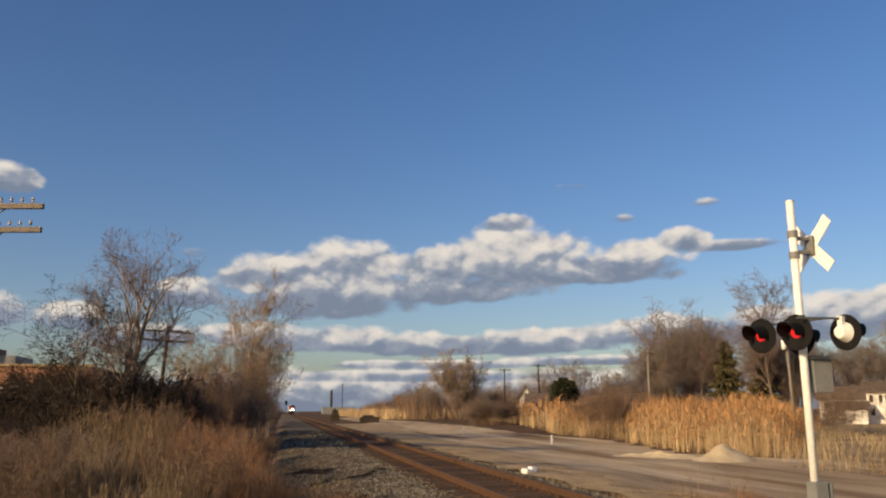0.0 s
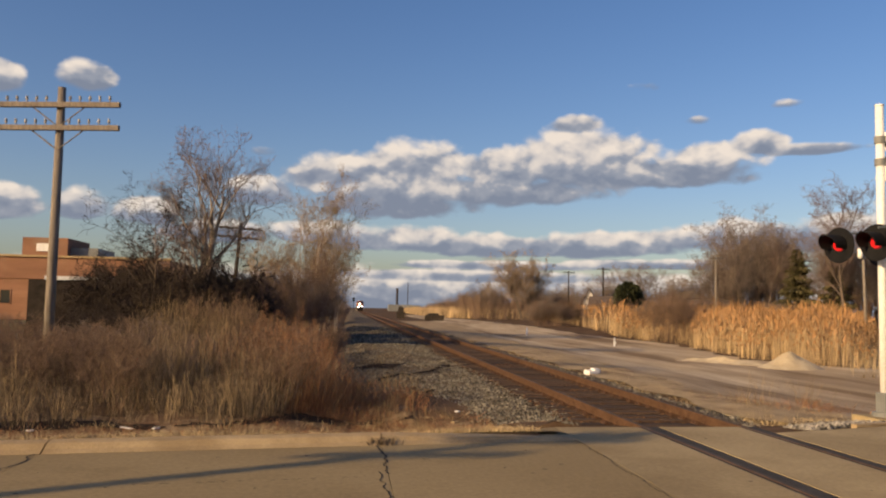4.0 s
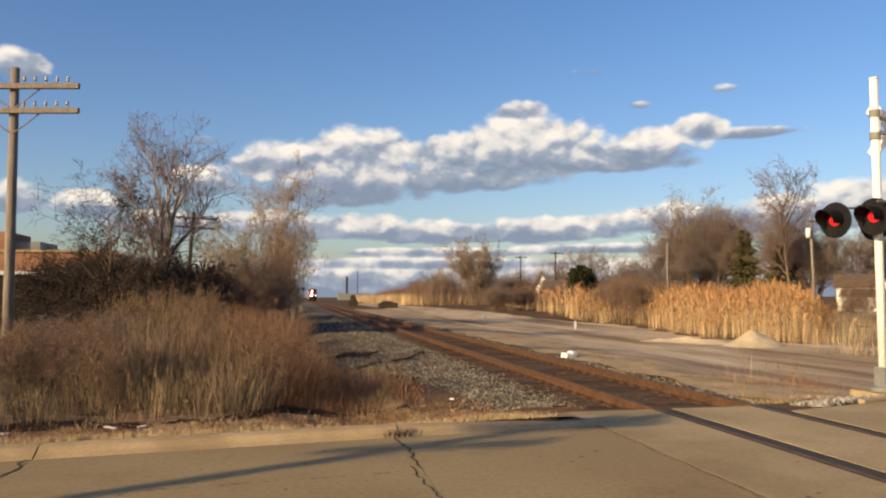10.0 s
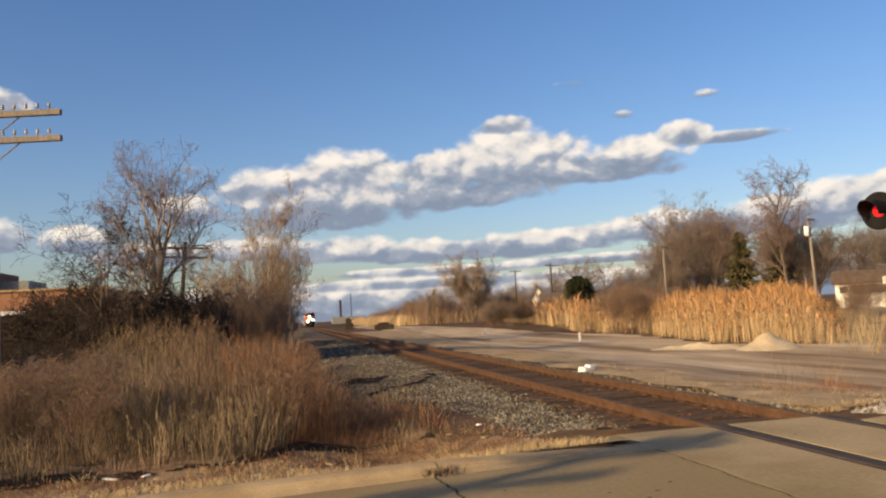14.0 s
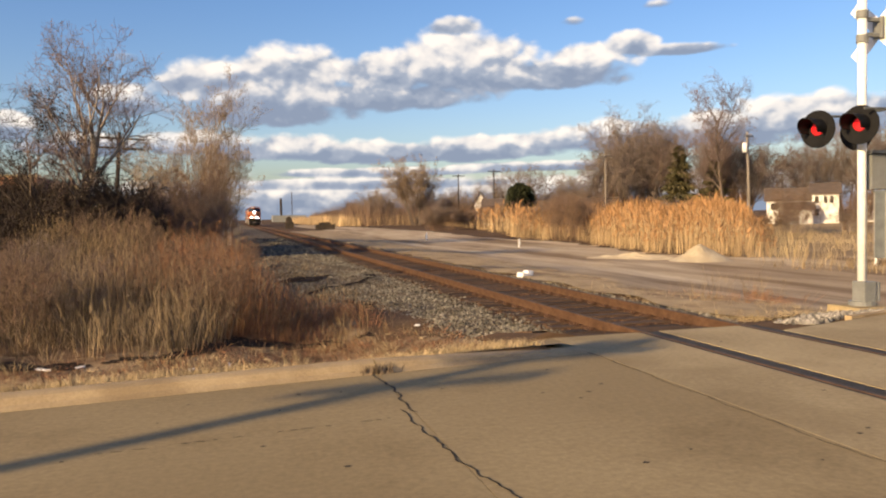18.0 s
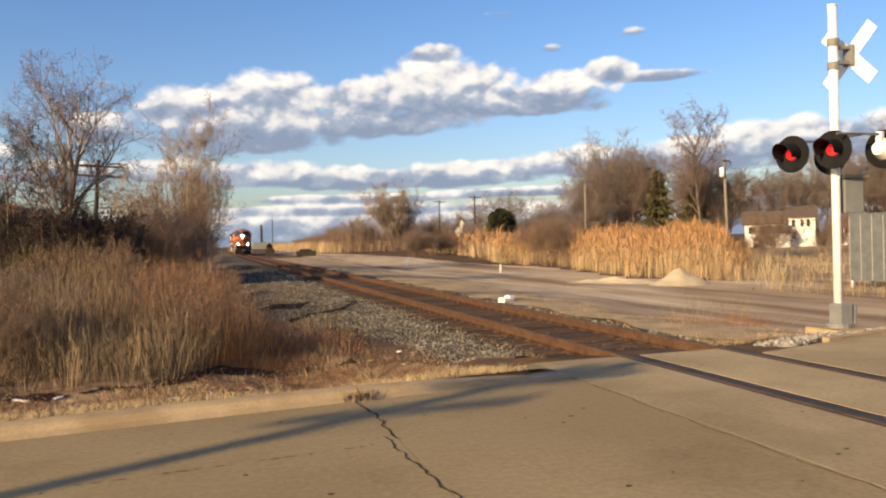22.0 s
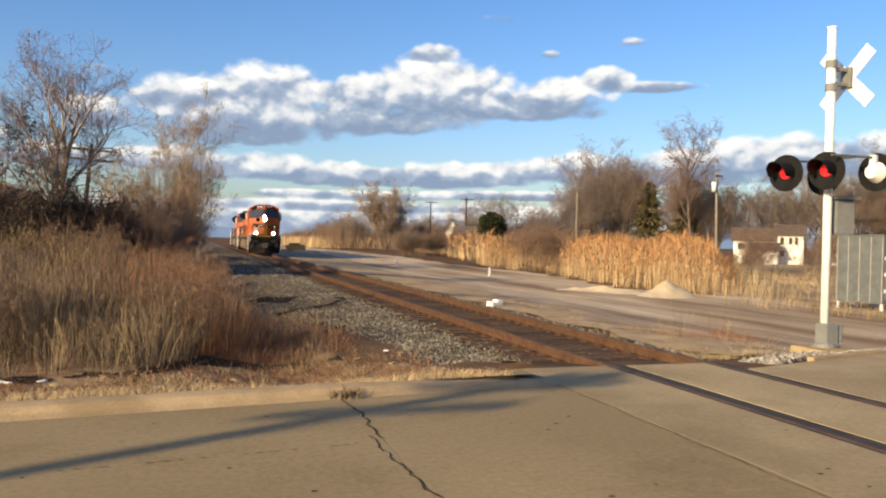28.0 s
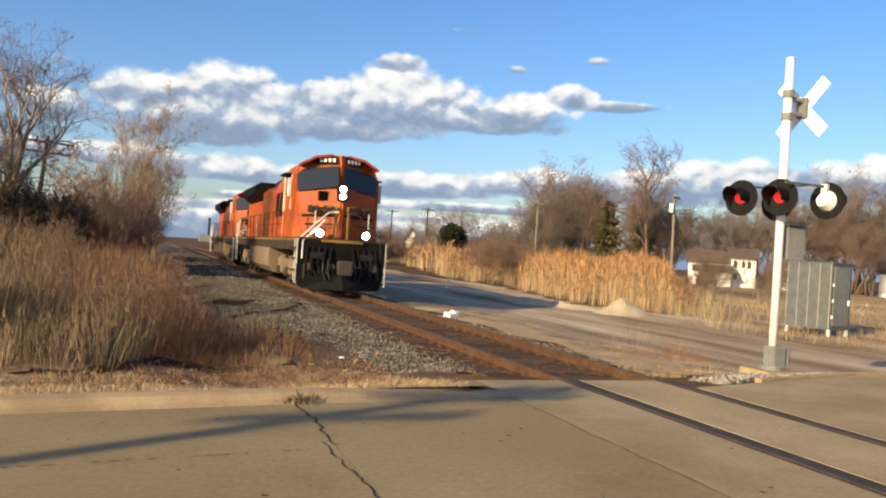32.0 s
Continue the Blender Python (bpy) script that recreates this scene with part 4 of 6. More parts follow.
box(bm, -0.4, -0.15, 4, 0.4, 0.15, 5.4, 0.03)
part("signal_post", bm, M_black, sig2)
for k, (x, y, w, h) in enumerate(((10.5, 150, 1.6, 1.3), (14.5, 128, 3.0, 0.9), (11.5, 165, 1.2, 2.0))):
    bm = B()
    box(bm, -w / 2, -0.6, -0.1, w / 2, 0.6, h, 0.12)
    box(bm, -w / 3, -0.4, h - 0.1, w / 4, 0.4, h + 0.3, 0.1)
    s_ob = tagged(part("scrap_lump", bm, M_loco_grey), "dark low lump of track material beside the line", "scrap")
    s_ob.location = (x, y, -0.3)


def weed_right(y):
    """The weeds' edge towards the ballast."""
    return np.interp(y, [12, 14, 16, 18, 22, 26, 40, 60], [0.9, 1.5, 1.5, 0.8, 0.3, 0.35, 0.6, 0.9]) + 0.15 * np.sin(1.9 * y)


def weed_keep(x, y, r):
    edge = np.interp(x, [-20, -6, -1.9, -0.6, 0.3, 1.2, 2.2], [9.6, 10.3, 11.3, 12.0, 13.2, 13.8, 16.0]) + 0.3 * np.sin(3 * x) + 0.15 * np.sin(7.3 * x)
    return (y > edge) & (x < weed_right(y)) & (x > -0.30 * y - 2.0 * (y < 20)) & (r.uniform(0, 1, len(x)) < 0.2 + 0.9 * clump(x, y))


def weed_height(x, y):
    tall = np.interp(x, [-9, -5.5, -3, 2], [0.38, 0.55, 1.0, 1.0]) * np.clip(0.42 + (weed_right(y) - x) / 1.5, 0.42, 1.0)
    return (0.30 + 0.8 * clump(x, y) + 0.4 * clump(x, y, 2.3)) * np.clip(0.45 + (y - 11.3) / 4.5, 0.4, 1.1) * tall


def weeds(name, seed, n, x0, x1, y0, y1, keep, tall, material, label, power=1.4):
    """Bent stems with a few side twigs each."""
    xyz, r = scatter(seed, n, x0, x1, y0, y1, keep, power)
    h = tall(xyz[:, 0], xyz[:, 1]) * r.uniform(0.45, 1.25, len(xyz))
    tops = [xyz + np.stack([r.normal(0, 0.10, len(h)) * h, r.normal(0, 0.10, len(h)) * h, h * r.uniform(0.3, 0.95, len(h))], -1) for _ in range(3)]
    blades(name, xyz, h, 0.0038, material, label, 0.6, seed + 1)
    blades(name, np.concatenate(tops), np.tile(h, 3) * r.uniform(0.12, 0.4, 3 * len(h)), 0.0036, material, label, 1.7, seed + 2)


def tufts(name, seed, n, x0, x1, y0, y1, keep, tall, material, label, stems=22, spread=0.15, width=0.0036, power=1.3):
    """Clumps of stalks that fan out from a common foot, each stalk with a ragged head."""
    c, r = scatter(seed, n, x0, x1, y0, y1, keep, power)
    k = r.integers(stems // 2, stems * 3 // 2, len(c))
    own = np.repeat(np.arange(len(c)), k)
    size = (tall(c[:, 0], c[:, 1]) * r.uniform(0.7, 1.35, len(c)))[own]
    off = r.normal(0, spread, (len(own), 2)) * (0.5 + 0.6 * size[:, None])
    foot = c[own] + np.concatenate([off, np.zeros((len(own), 1))], 1)
    h = size * r.uniform(0.5, 1.1, len(own)) * np.clip(1.15 - 1.2 * np.hypot(off[:, 0], off[:, 1]), 0.4, 1.1)
    a = r.uniform(0, 6.28, len(own))
    w = (width * r.uniform(0.5, 1.3, len(own)))[:, None]
    side = np.stack([np.cos(a), np.sin(a), 0 * a], -1) * w
    fan = np.concatenate([off * 1.1 + r.normal(0, 0.07, off.shape) * h[:, None], h[:, None]], 1)
    mid, top = foot + fan * [0.4, 0.4, 0.6], foot + fan
    v = np.stack([foot - side, foot + side, mid - 0.8 * side, mid + 0.8 * side, top - 0.3 * side, top + 0.3 * side], 1).reshape(-1, 3)
    b = np.arange(len(own))[:, None] * 6
    tagged(raw(name, v.tolist(), (b + [0, 1, 3, 2]).tolist() + (b + [2, 3, 5, 4]).tolist(), material), label, "weeds", kind="stuff")
    heads = np.concatenate([foot + fan * [q, q, q] for q in (0.72, 0.86, 0.97)])
    blades(name, heads, np.tile(h, 3) * r.uniform(0.06, 0.2, 3 * len(h)), width * 0.8, material, label, 1.8, seed + 3)


# front edge of the dark strip that paints the shade under the weeds
def shade_edge(x):
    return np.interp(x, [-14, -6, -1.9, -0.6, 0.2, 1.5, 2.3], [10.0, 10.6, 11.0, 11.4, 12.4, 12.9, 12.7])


sheet("damp_soil", np.arange(-14, 2.4, 0.1), np.arange(9, 14.6, 0.1), lambda x, y: ground_z(x, y) + 0.024, M_shade, "dark strip painted for the shade at the foot of the weeds",
      inside=lambda x, y: 0.12 * math.sin(4 * x) + 0.07 * math.sin(11 * x) < y - shade_edge(x) < 0.6 + 0.4 * math.sin(1.7 * x + 1) + 0.15 * math.sin(9 * x))
def verge_keep(x, y, r):
    return (y > kerb_y(x) + 0.35) & (y < shade_edge(x) + 0.05) & (r.uniform(0, 1, len(x)) < 0.35 + 0.7 * clump(x, y, 2.1))


tufts("verge_tufts", 251, 1500, -12, 3.2, 6.0, 13.2, verge_keep, lambda x, y: 0.05 + 0.09 * clump(x, y, 3), M_straw, "flattened straw tufts on the verge", 16, 0.16, 0.004, 1.0)
tufts("verge_tufts", 261, 1300, -10, 3.4, 7.0, 13.6, lambda x, y, r: verge_keep(x, y, r) & (y > kerb_y(x) + 0.9), lambda x, y: 0.05 + 0.09 * clump(x, y, 3), M_weed_rust, "flattened rust-brown tufts on the dirt", 16, 0.18, 0.004, 1.0)
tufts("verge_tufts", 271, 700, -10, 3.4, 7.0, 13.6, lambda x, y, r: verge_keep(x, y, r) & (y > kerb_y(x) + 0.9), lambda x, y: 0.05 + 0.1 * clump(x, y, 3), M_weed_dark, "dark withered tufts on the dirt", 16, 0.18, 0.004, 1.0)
weeds("dry_weeds", 21, 17000, -20, 2.4, 9.6, 34, weed_keep, weed_height, M_weed, "tall brown dry weeds along the track")
# short stems in near-black brown stand in for shade at the weeds' base
weeds("dark_weeds", 141, 9000, -14, 2.2, 9.6, 26, lambda x, y, r: weed_keep(x, y + 0.4, r) & (clump(x, y, 0.7) + 0.25 * np.sin(2.2 * x) < 0.62), lambda x, y: 0.5 * weed_height(x, y) + 0.05, M_weed_dark, "dark brown undergrowth, toned for the shade below the dry weeds")
weeds("golden_weeds", 23, 7000, -14, 2.4, 10.5, 32, lambda x, y, r: weed_keep(x, y, r) & (np.sin(0.8 * x + 0.5 * y) > -0.1), lambda x, y: 0.9 * weed_height(x + 2, y), M_weed_gold, "golden dry weed stalks among the brown ones")
weeds("rust_weeds", 131, 8000, -3.5, 2.4, 12.2, 26, lambda x, y, r: weed_keep(x, y, r) & (x > -1.3 + np.sin(y)) & ((y > 15.5) | (x > 0.1)), lambda x, y: 0.85 * weed_height(x, y), M_weed_rust, "rust-brown dry weeds beside the ballast")
tufts("weed_tufts", 201, 760, -12, 1.2, 10.2, 24, weed_keep, lambda x, y: 1.0 * weed_height(x, y), M_weed_tan, "pale tan clumps of dry weed stalks", 34)
tufts("weed_tufts", 211, 420, -13, 0.4, 10.2, 30, weed_keep, lambda x, y: 1.1 * weed_height(x, y), M_weed, "grey-brown clumps of dry weed stalks", 36)
tufts("rust_tufts", 221, 460, -1.7, 1.7, 12.4, 30, lambda x, y, r: weed_keep(x, y, r) & ((y > 15.5) | (x > 0.1)), lambda x, y: 1.05 * weed_height(x, y), M_weed_rust, "rust-red clumps of dry stalks beside the ballast", 30)
tufts("gold_tufts", 231, 260, -7.5, -2.0, 19, 34, lambda x, y, r: weed_keep(x, y, r) & (x > -0.22 * y), lambda x, y: 1.25 + 0.5 * clump(x, y), M_weed_gold, "golden clumps of tall dry grass", 34, 0.16, 0.005, 1.0)
tufts("low_rust_tufts", 241, 300, 0.0, 2.6, 13.3, 19, lambda x, y, r: (x < 2.5 - 0.12 * np.abs(y - 15)) & (r.uniform(0, 1, len(x)) < 0.8), lambda x, y: 0.14 + 0.22 * clump(x, y, 2), M_weed_rust, "low rust-brown grass fanning onto the ballast", 26, 0.2, 0.0035, 1.0)
xyz, r = scatter(125, 9000, -2.5, 2.7, 10.6, 24, lambda x, y, r: (x > 2.2 - (15 - np.minimum(y, 14.2)) * 1.2) & (r.uniform(0, 1, len(x)) < clump(x, y, 1.9)))
blades("leaf_litter_grass", xyz + np.array([0, 0, 0.03]), r.uniform(0.03, 0.11, len(xyz)), 0.004, M_weed_rust, "low rust-brown grass at the foot of the ballast", 1.7, 126, "grass")
weeds("toe_weeds", 121, 3000, 1.0, 3.0, 12.5, 30, lambda x, y, r: r.uniform(0, 1, len(x)) < np.clip(1.2 - (x - 1.2) / 1.5, 0, 1) * clump(x, y, 1.7), lambda x, y: 0.12 + 0.5 * clump(x, y), M_weed_gold, "low dry weeds at the foot of the ballast")
xyz, r = scatter(25, 90000, -18, 3.6, 5.2, 10.0, lambda x, y, r: (y > kerb_y(x) + 0.2) & (y < kerb_y(x) + 1.4) & (r.uniform(0, 1, len(x)) < 1.5 - (y - kerb_y(x)) * 0.6))
blades("verge_grass", xyz + np.array([0, 0, 0.02]), r.uniform(0.03, 0.13, len(xyz)), 0.0045, M_straw, "short straw-coloured grass along the kerb", 1.4, 26, "grass")
xyz, r = scatter(27, 15000, -16, 3.0, 6.5, 13.5, lambda x, y, r: (y > kerb_y(x) + 0.7) & (r.uniform(0, 1, len(x)) < clump(x, y, 2)))
blades("litter_grass", xyz, r.uniform(0.03, 0.13, len(xyz)), 0.004, M_weed_tan, "withered brown grass on the dirt", 1.6, 28, "grass")


def strip_keep(x, y, r):
    near = np.interp(y, [9.5, 14, 18, 36, 85], [13.0, 10.9, 9.8, 11.1, 13.0])
    return (x > 7.9) & (x < near + 0.4) & (y > kerb_y(x) + 1.3) & (r.uniform(0, 1, len(x)) < clump(x, y, 1.4) * 1.2)


xyz, r = scatter(29, 60000, 7.9, 13, 11, 60, strip_keep, 1.6)
blades("strip_grass", xyz, r.uniform(0.03, 0.13, len(xyz)), 0.0042, M_straw, "short dry grass between track and yard", 1.2, 30, "grass")
def yard_keep(x, y, r):
    return np.hypot((x - 10.6) / 2.1, (y - 15.2) / 1.5) < r.uniform(0.3, 1.1, len(x))


tufts("yard_weeds", 31, 130, 8.6, 13.0, 13.0, 18.0, yard_keep, lambda x, y: 0.10 + 0.16 * clump(x, y, 2), M_weed_rust, "low rust-brown weeds at the yard edge", 22, 0.2, 0.004, 1.0)
tufts("yard_weeds", 37, 60, 8.6, 12.6, 13.4, 18.0, yard_keep, lambda x, y: 0.25 + 0.5 * clump(x, y, 2), M_weed_tan, "thin dry weed stalks at the yard edge", 12, 0.16, 0.0035, 1.0)
xyz, r = scatter(35, 2600, 9.6, 17.0, 11.6, 24, lambda x, y, r: (y > kerb_y(x) + 1.6) & (clump(x, y, 0.8) > 0.62) & (r.uniform(0, 1, len(x)) < 0.7))
blades("yard_tufts", xyz, r.uniform(0.03, 0.11, len(xyz)), 0.0045, M_straw, "low straw tufts on the packed gravel", 1.2, 36, "grass")
xyz, r = scatter(33, 2200, 19.5, 32, 19, 27, lambda x, y, r: (x > 20.5) | (y > 23.5))
blades("cabinet_weeds", xyz, r.uniform(0.1, 0.5, len(xyz)), 0.010, M_weed_gold, "low dry grass round the cabinet", 0.7, 34)


def reed_edge(y):
    return K * np.interp(y / K, [22, 26, 30, 36, 48, 60, 114, 160], [25.5, 19.2, 17.9, 18.6, 21.2, 19.8, 20.2, 19.0])


def reed_keep(x, y, r):
    gap = np.exp(-((x - 0.435 * y) / (0.042 * y)) ** 2) * (y > 46)
    return (x > reed_edge(y) + 0.5 * np.sin(1.1 * y)) & (y < 32 + (x - 18) * 5.5) & (x < 0.735 * y + 0.6 * np.sin(0.8 * y)) & (r.uniform(0, 1, len(x)) > 0.85 * gap)


def reed_bed(seed, n, x0, x1, y0, y1, width, power=1.0):
    xyz, r = scatter(seed, n, x0, x1, y0, y1, reed_keep, power)
    x, y = xyz[:, 0], xyz[:, 1]
    rise = np.clip(0.5 + (x - reed_edge(y)) / 3.5, 0.5, 1.0)
    h = (1.95 + 1.05 * clump(x, y, 0.3)) * rise * r.uniform(0.55, 1.15, len(x)) * (0.85 + 0.25 * clump(x, y, 1.4))
    h = h * np.clip(1.0 - (x - 0.70 * y) / 2.2, 0.38, 1.0)
    blades("reeds", xyz, h, width, M_reed, "tall golden dry reeds along the yard", 0.22, seed + 1, "reeds")
    m = r.uniform(0, 1, len(x)) < 0.9
    top = xyz[m] + np.stack([0 * h[m], 0 * h[m], h[m] * 0.86], -1)
    blades("reed_plumes", top, h[m] * r.uniform(0.10, 0.22, m.sum()), width * 3.0, M_plume, "feathery brown reed plumes", 1.3, seed + 2, "reeds")


reed_bed(41, 36000, 20, 50, 28, 74, 0.010)
reed_bed(44, 20000, 21, 64, 66, 170, 0.023)
xyz, r = scatter(61, 12000, 16, 60, 165, 360, lambda x, y, r: (x > 15.5 + 0.02 * y + 0.6 * np.sin(0.2 * y)) & (x < 24 + 0.09 * y))
blades("reeds", xyz, r.uniform(1.6, 3.0, len(xyz)), 0.05, M_reed, "golden reeds far along the line", 0.4, 62, "reeds")


def field_keep(x, y, r):
    return (x > 0.70 * y + 0.5) & (y > kerb_y(x) + 9) & (np.hypot(x - 24.3, y - 24.9) > 1.8) & (r.uniform(0, 1, len(x)) < clump(x, y, 0.5))


xyz, r = scatter(47, 22000, 20, 60, 20, 60, field_keep, 1.0)
blades("field_grass", xyz, r.uniform(0.15, 0.6, len(xyz)) * (1 + 1.1 * np.exp(-((xyz[:, 0] - 0.76 * xyz[:, 1]) / 2.2) ** 2)), 0.007, M_straw, "tawny dry grass on the open field", 0.6, 48, "grass")
sheet("far_field", np.arange(20, 140, 2.0), np.arange(20, 96, 1.5), lambda x, y: ground_z(x, y) + 0.02, M_field, "tawny field with brown bands beyond the reeds", inside=lambda x, y: x > 0.66 * y + 1 and y > kerb_y(x) + 12)


# ---- trees and brush ----
def tubes(name, segs, material, parent=None, sides=4):
    P0, P1 = np.array([s[0] for s in segs]), np.array([s[1] for s in segs])
    R0, R1 = np.array([s[2] for s in segs]), np.array([s[3] for s in segs])
    d = P1 - P0
    d /= np.linalg.norm(d, axis=1)[:, None] + 1e-9
    ref = np.where(np.abs(d[:, 2:3]) > 0.9, [[1.0, 0, 0]], [[0, 0, 1.0]])
    u = np.cross(d, ref)
    u /= np.linalg.norm(u, axis=1)[:, None]
    w = np.cross(d, u)
    rings = []
    for k in range(sides):
        a = 2 * math.pi * k / sides
        rings.append(math.cos(a) * u + math.sin(a) * w)
    ring = np.stack(rings, 1)
    v = np.concatenate([P0[:, None] + ring * R0[:, None, None], P1[:, None] + ring * R1[:, None, None]], 1).reshape(-1, 3)
    i = np.arange(len(segs))[:, None] * 2 * sides
    faces = np.concatenate([i + [k, (k + 1) % sides, sides + (k + 1) % sides, sides + k] for k in range(sides)]).tolist()
    return raw(name, v.tolist(), faces, material, parent, smooth=True)


def grow(r, p, d, length, rad, level, plan, out):
    """One branch in bent pieces, with its side branches: plan holds (count, length share, spread, rise) for each level."""
    n = 4 if level < 2 else 3
    kids, share, spread, rise = plan[level]
    points = [p]
    for k in range(n):
        d = d + Vector(r.normal(0, 0.085 + 0.02 * level, 3)) + Vector((0, 0, rise))
        d.normalize()
        q = p + d * (length / n)
        out.append((tuple(p), tuple(q), rad * (1 - 0.75 * k / n), rad * (1 - 0.75 * (k + 1) / n), level))
        p = q
        points.append((p, d.copy(), k))
    if level + 1 < len(plan):
        for c in range(kids):
            at = 0.3 + 0.7 * (c + r.uniform(0, 1)) / kids
            k = min(n - 1, int(at * n))
            q0, q1 = points[k] if k == 0 else points[k][0], points[k + 1][0]
            base = Vector(q0).lerp(Vector(q1), at * n - k)
            side = Vector(r.normal(0, 1, 3))
            side -= side.dot(d) * d
            side.normalize()
            nd = (points[k + 1][1] * (1 - spread) + side * spread).normalized()
            grow(r, base, nd, length * share * r.uniform(0.6, 1.15), rad * 0.5 * (1 - 0.4 * at), level + 1, plan, out)


def all_segs(seed, stems, height, rad, plan, lean=0.2, base=0.3):
    r = np.random.default_rng(seed)
    segs = []
    for s in range(stems):
        a = r.uniform(0, 6.28)
        o = Vector((math.cos(a), math.sin(a), 0)) * base * r.uniform(0, 1) * (stems > 1)
        d = (Vector((0, 0, 1)) + Vector((math.cos(a), math.sin(a), 0)) * lean * r.uniform(0.2, 1)).normalized()
        mark = []
        grow(r, o + Vector((0, 0, -0.1)), d, height * r.uniform(0.75, 1.0), rad * r.uniform(0.7, 1), 0, plan, mark)
        segs += mark
    return segs


def bare_tree(m, segs, label, bark=M_bark, twig=M_twig, thick=0.0, name="bare_tree", group=""):
    root = holder(name, m, label, "tree" if name == "bare_tree" else "shrub", group)
    big = [(a, b, max(x, thick), max(y, thick)) for a, b, x, y, l in segs if l < 2]
    fine = [(a, b, max(x, thick), max(y, thick)) for a, b, x, y, l in segs if l >= 2]
    tagged(tubes("trunk", big, bark, root, 6), kind="stuff")
    tagged(tubes("crown", fine, twig, root, 3), kind="stuff")
    return root


# the large tree in the brush and its neighbour
plan_big = [(6, 0.50, 0.42, 0.07), (7, 0.5, 0.5, 0.06), (7, 0.5, 0.55, 0.03), (5, 0.5, 0.6, 0.02), (0, 0, 0, 0.02)]
plan_dense = [(7, 0.5, 0.5, 0.05), (7, 0.5, 0.55, 0.03), (6, 0.5, 0.6, 0.01), (4, 0.5, 0.6, 0.0), (0, 0, 0, 0)]
bare_tree(pose(-5.6, 35.5, -0.4), all_segs(5, 3, 7.5, 0.21, plan_big, 0.2, 0.5), "large bare grey tree with spreading limbs in the brush", M_bark, M_twig_red, 0.006)
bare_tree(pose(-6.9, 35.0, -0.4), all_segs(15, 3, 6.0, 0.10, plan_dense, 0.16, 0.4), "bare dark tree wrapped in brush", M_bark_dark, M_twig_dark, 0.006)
plan_slim = [(9, 0.36, 0.36, 0.05), (7, 0.5, 0.42, 0.07), (6, 0.5, 0.45, 0.05), (4, 0.5, 0.55, 0.03), (0, 0, 0, 0.02)]
bare_tree(pose(-3.4, 45.0, -0.4), all_segs(8, 3, 5.4, 0.08, plan_slim, 0.42, 0.5), "slim bare tree with several grey stems", M_bark, M_twig_tan, 0.006)
bare_tree(pose(-1.5, 55.0, -0.4), all_segs(9, 5, 8.6, 0.09, plan_slim, 0.16, 0.9), "tall thin bare tree beside the line", M_bark, M_twig_tan, 0.006)
bare_tree(pose(-0.7, 61.0, -0.4), all_segs(10, 6, 6.6, 0.09, plan_slim, 0.16, 1.0), "tall thin bare tree beside the line", M_bark, M_twig_tan, 0.006)

# brush along the line
plan_shrub = [(7, 0.45, 0.45, 0.04), (6, 0.5, 0.5, 0.04), (4, 0.5, 0.6, 0.02), (0, 0, 0, 0.02)]
kinds = []
for k in range(4):
    kinds.append(bare_tree(pose(-2.5 - k, 42 + k, -0.4), all_segs(50 + k, 13, 2.7, 0.028, plan_shrub, 0.5, 0.9),
                           "dense leafless brown brush beside the line", M_twig_brown, (M_twig_brown, M_twig_red, M_twig_brown, M_twig)[k], 0.006, "shrub", "brush along the line"))
r = np.random.default_rng(61)
for k in range(46):
    y = 27 + 110 * r.uniform(0, 1) ** 1.4
    x = -0.2 - abs(r.normal(0, 1.4)) + np.interp(y, [20, 40, 80, 140], [-2.6, -1.1, -0.4, 0.3])
    s = r.uniform(0.7, 1.25) * np.interp(y, [24, 36, 50], [0.5, 0.75, 0.9])
    ob = copy_thing(kinds[k % 4], pose(x, y, -0.4, 0, 0, r.uniform(0, 360)))
    ob.scale = (s, s, s * r.uniform(0.9, 1.3))
for k in range(46):
    y = 13.5 + 18 * r.uniform(0, 1) ** 1.2
    x = r.uniform(-12, 0.8)
    s = r.uniform(0.28, 0.48)
    ob = copy_thing(kinds[k % 4], pose(x, y, -0.35, 0, 0, r.uniform(0, 360)))
    ob.scale = (s * 1.2, s * 1.2, s)
    tagged(ob, "low leafless bush among the dry weeds", group="low bushes in the weeds")
pale_kind = bare_tree(pose(-1.4, 49, -0.4), all_segs(57, 9, 3.3, 0.024, plan_shrub, 0.3, 0.6), "tall dense thicket of thin leafless stems", M_twig, M_twig_brown, 0.005, "shrub", "tall thickets beside the line")
for k in range(7):
    y = r.uniform(44, 66)
    x = np.interp(y, [44, 66], [-2.2, -0.9]) + r.uniform(-1.3, 1.1)
    s = r.uniform(0.9, 1.5)
    ob = copy_thing(pale_kind, pose(x, y, -0.4, 0, 0, r.uniform(0, 360)))
    ob.scale = (s * 0.55, s * 0.55, s)
    tagged(ob, "tall dense thicket of thin leafless stems", group="tall thickets beside the line")
dark = []
plan_vine = [(8, 0.5, 0.6, 0.0), (7, 0.5, 0.6, 0.0), (5, 0.5, 0.7, -0.02), (0, 0, 0, 0)]
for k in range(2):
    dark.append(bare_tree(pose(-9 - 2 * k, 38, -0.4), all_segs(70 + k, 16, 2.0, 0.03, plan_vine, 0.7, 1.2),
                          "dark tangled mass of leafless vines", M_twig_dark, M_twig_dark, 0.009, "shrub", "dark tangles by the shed"))
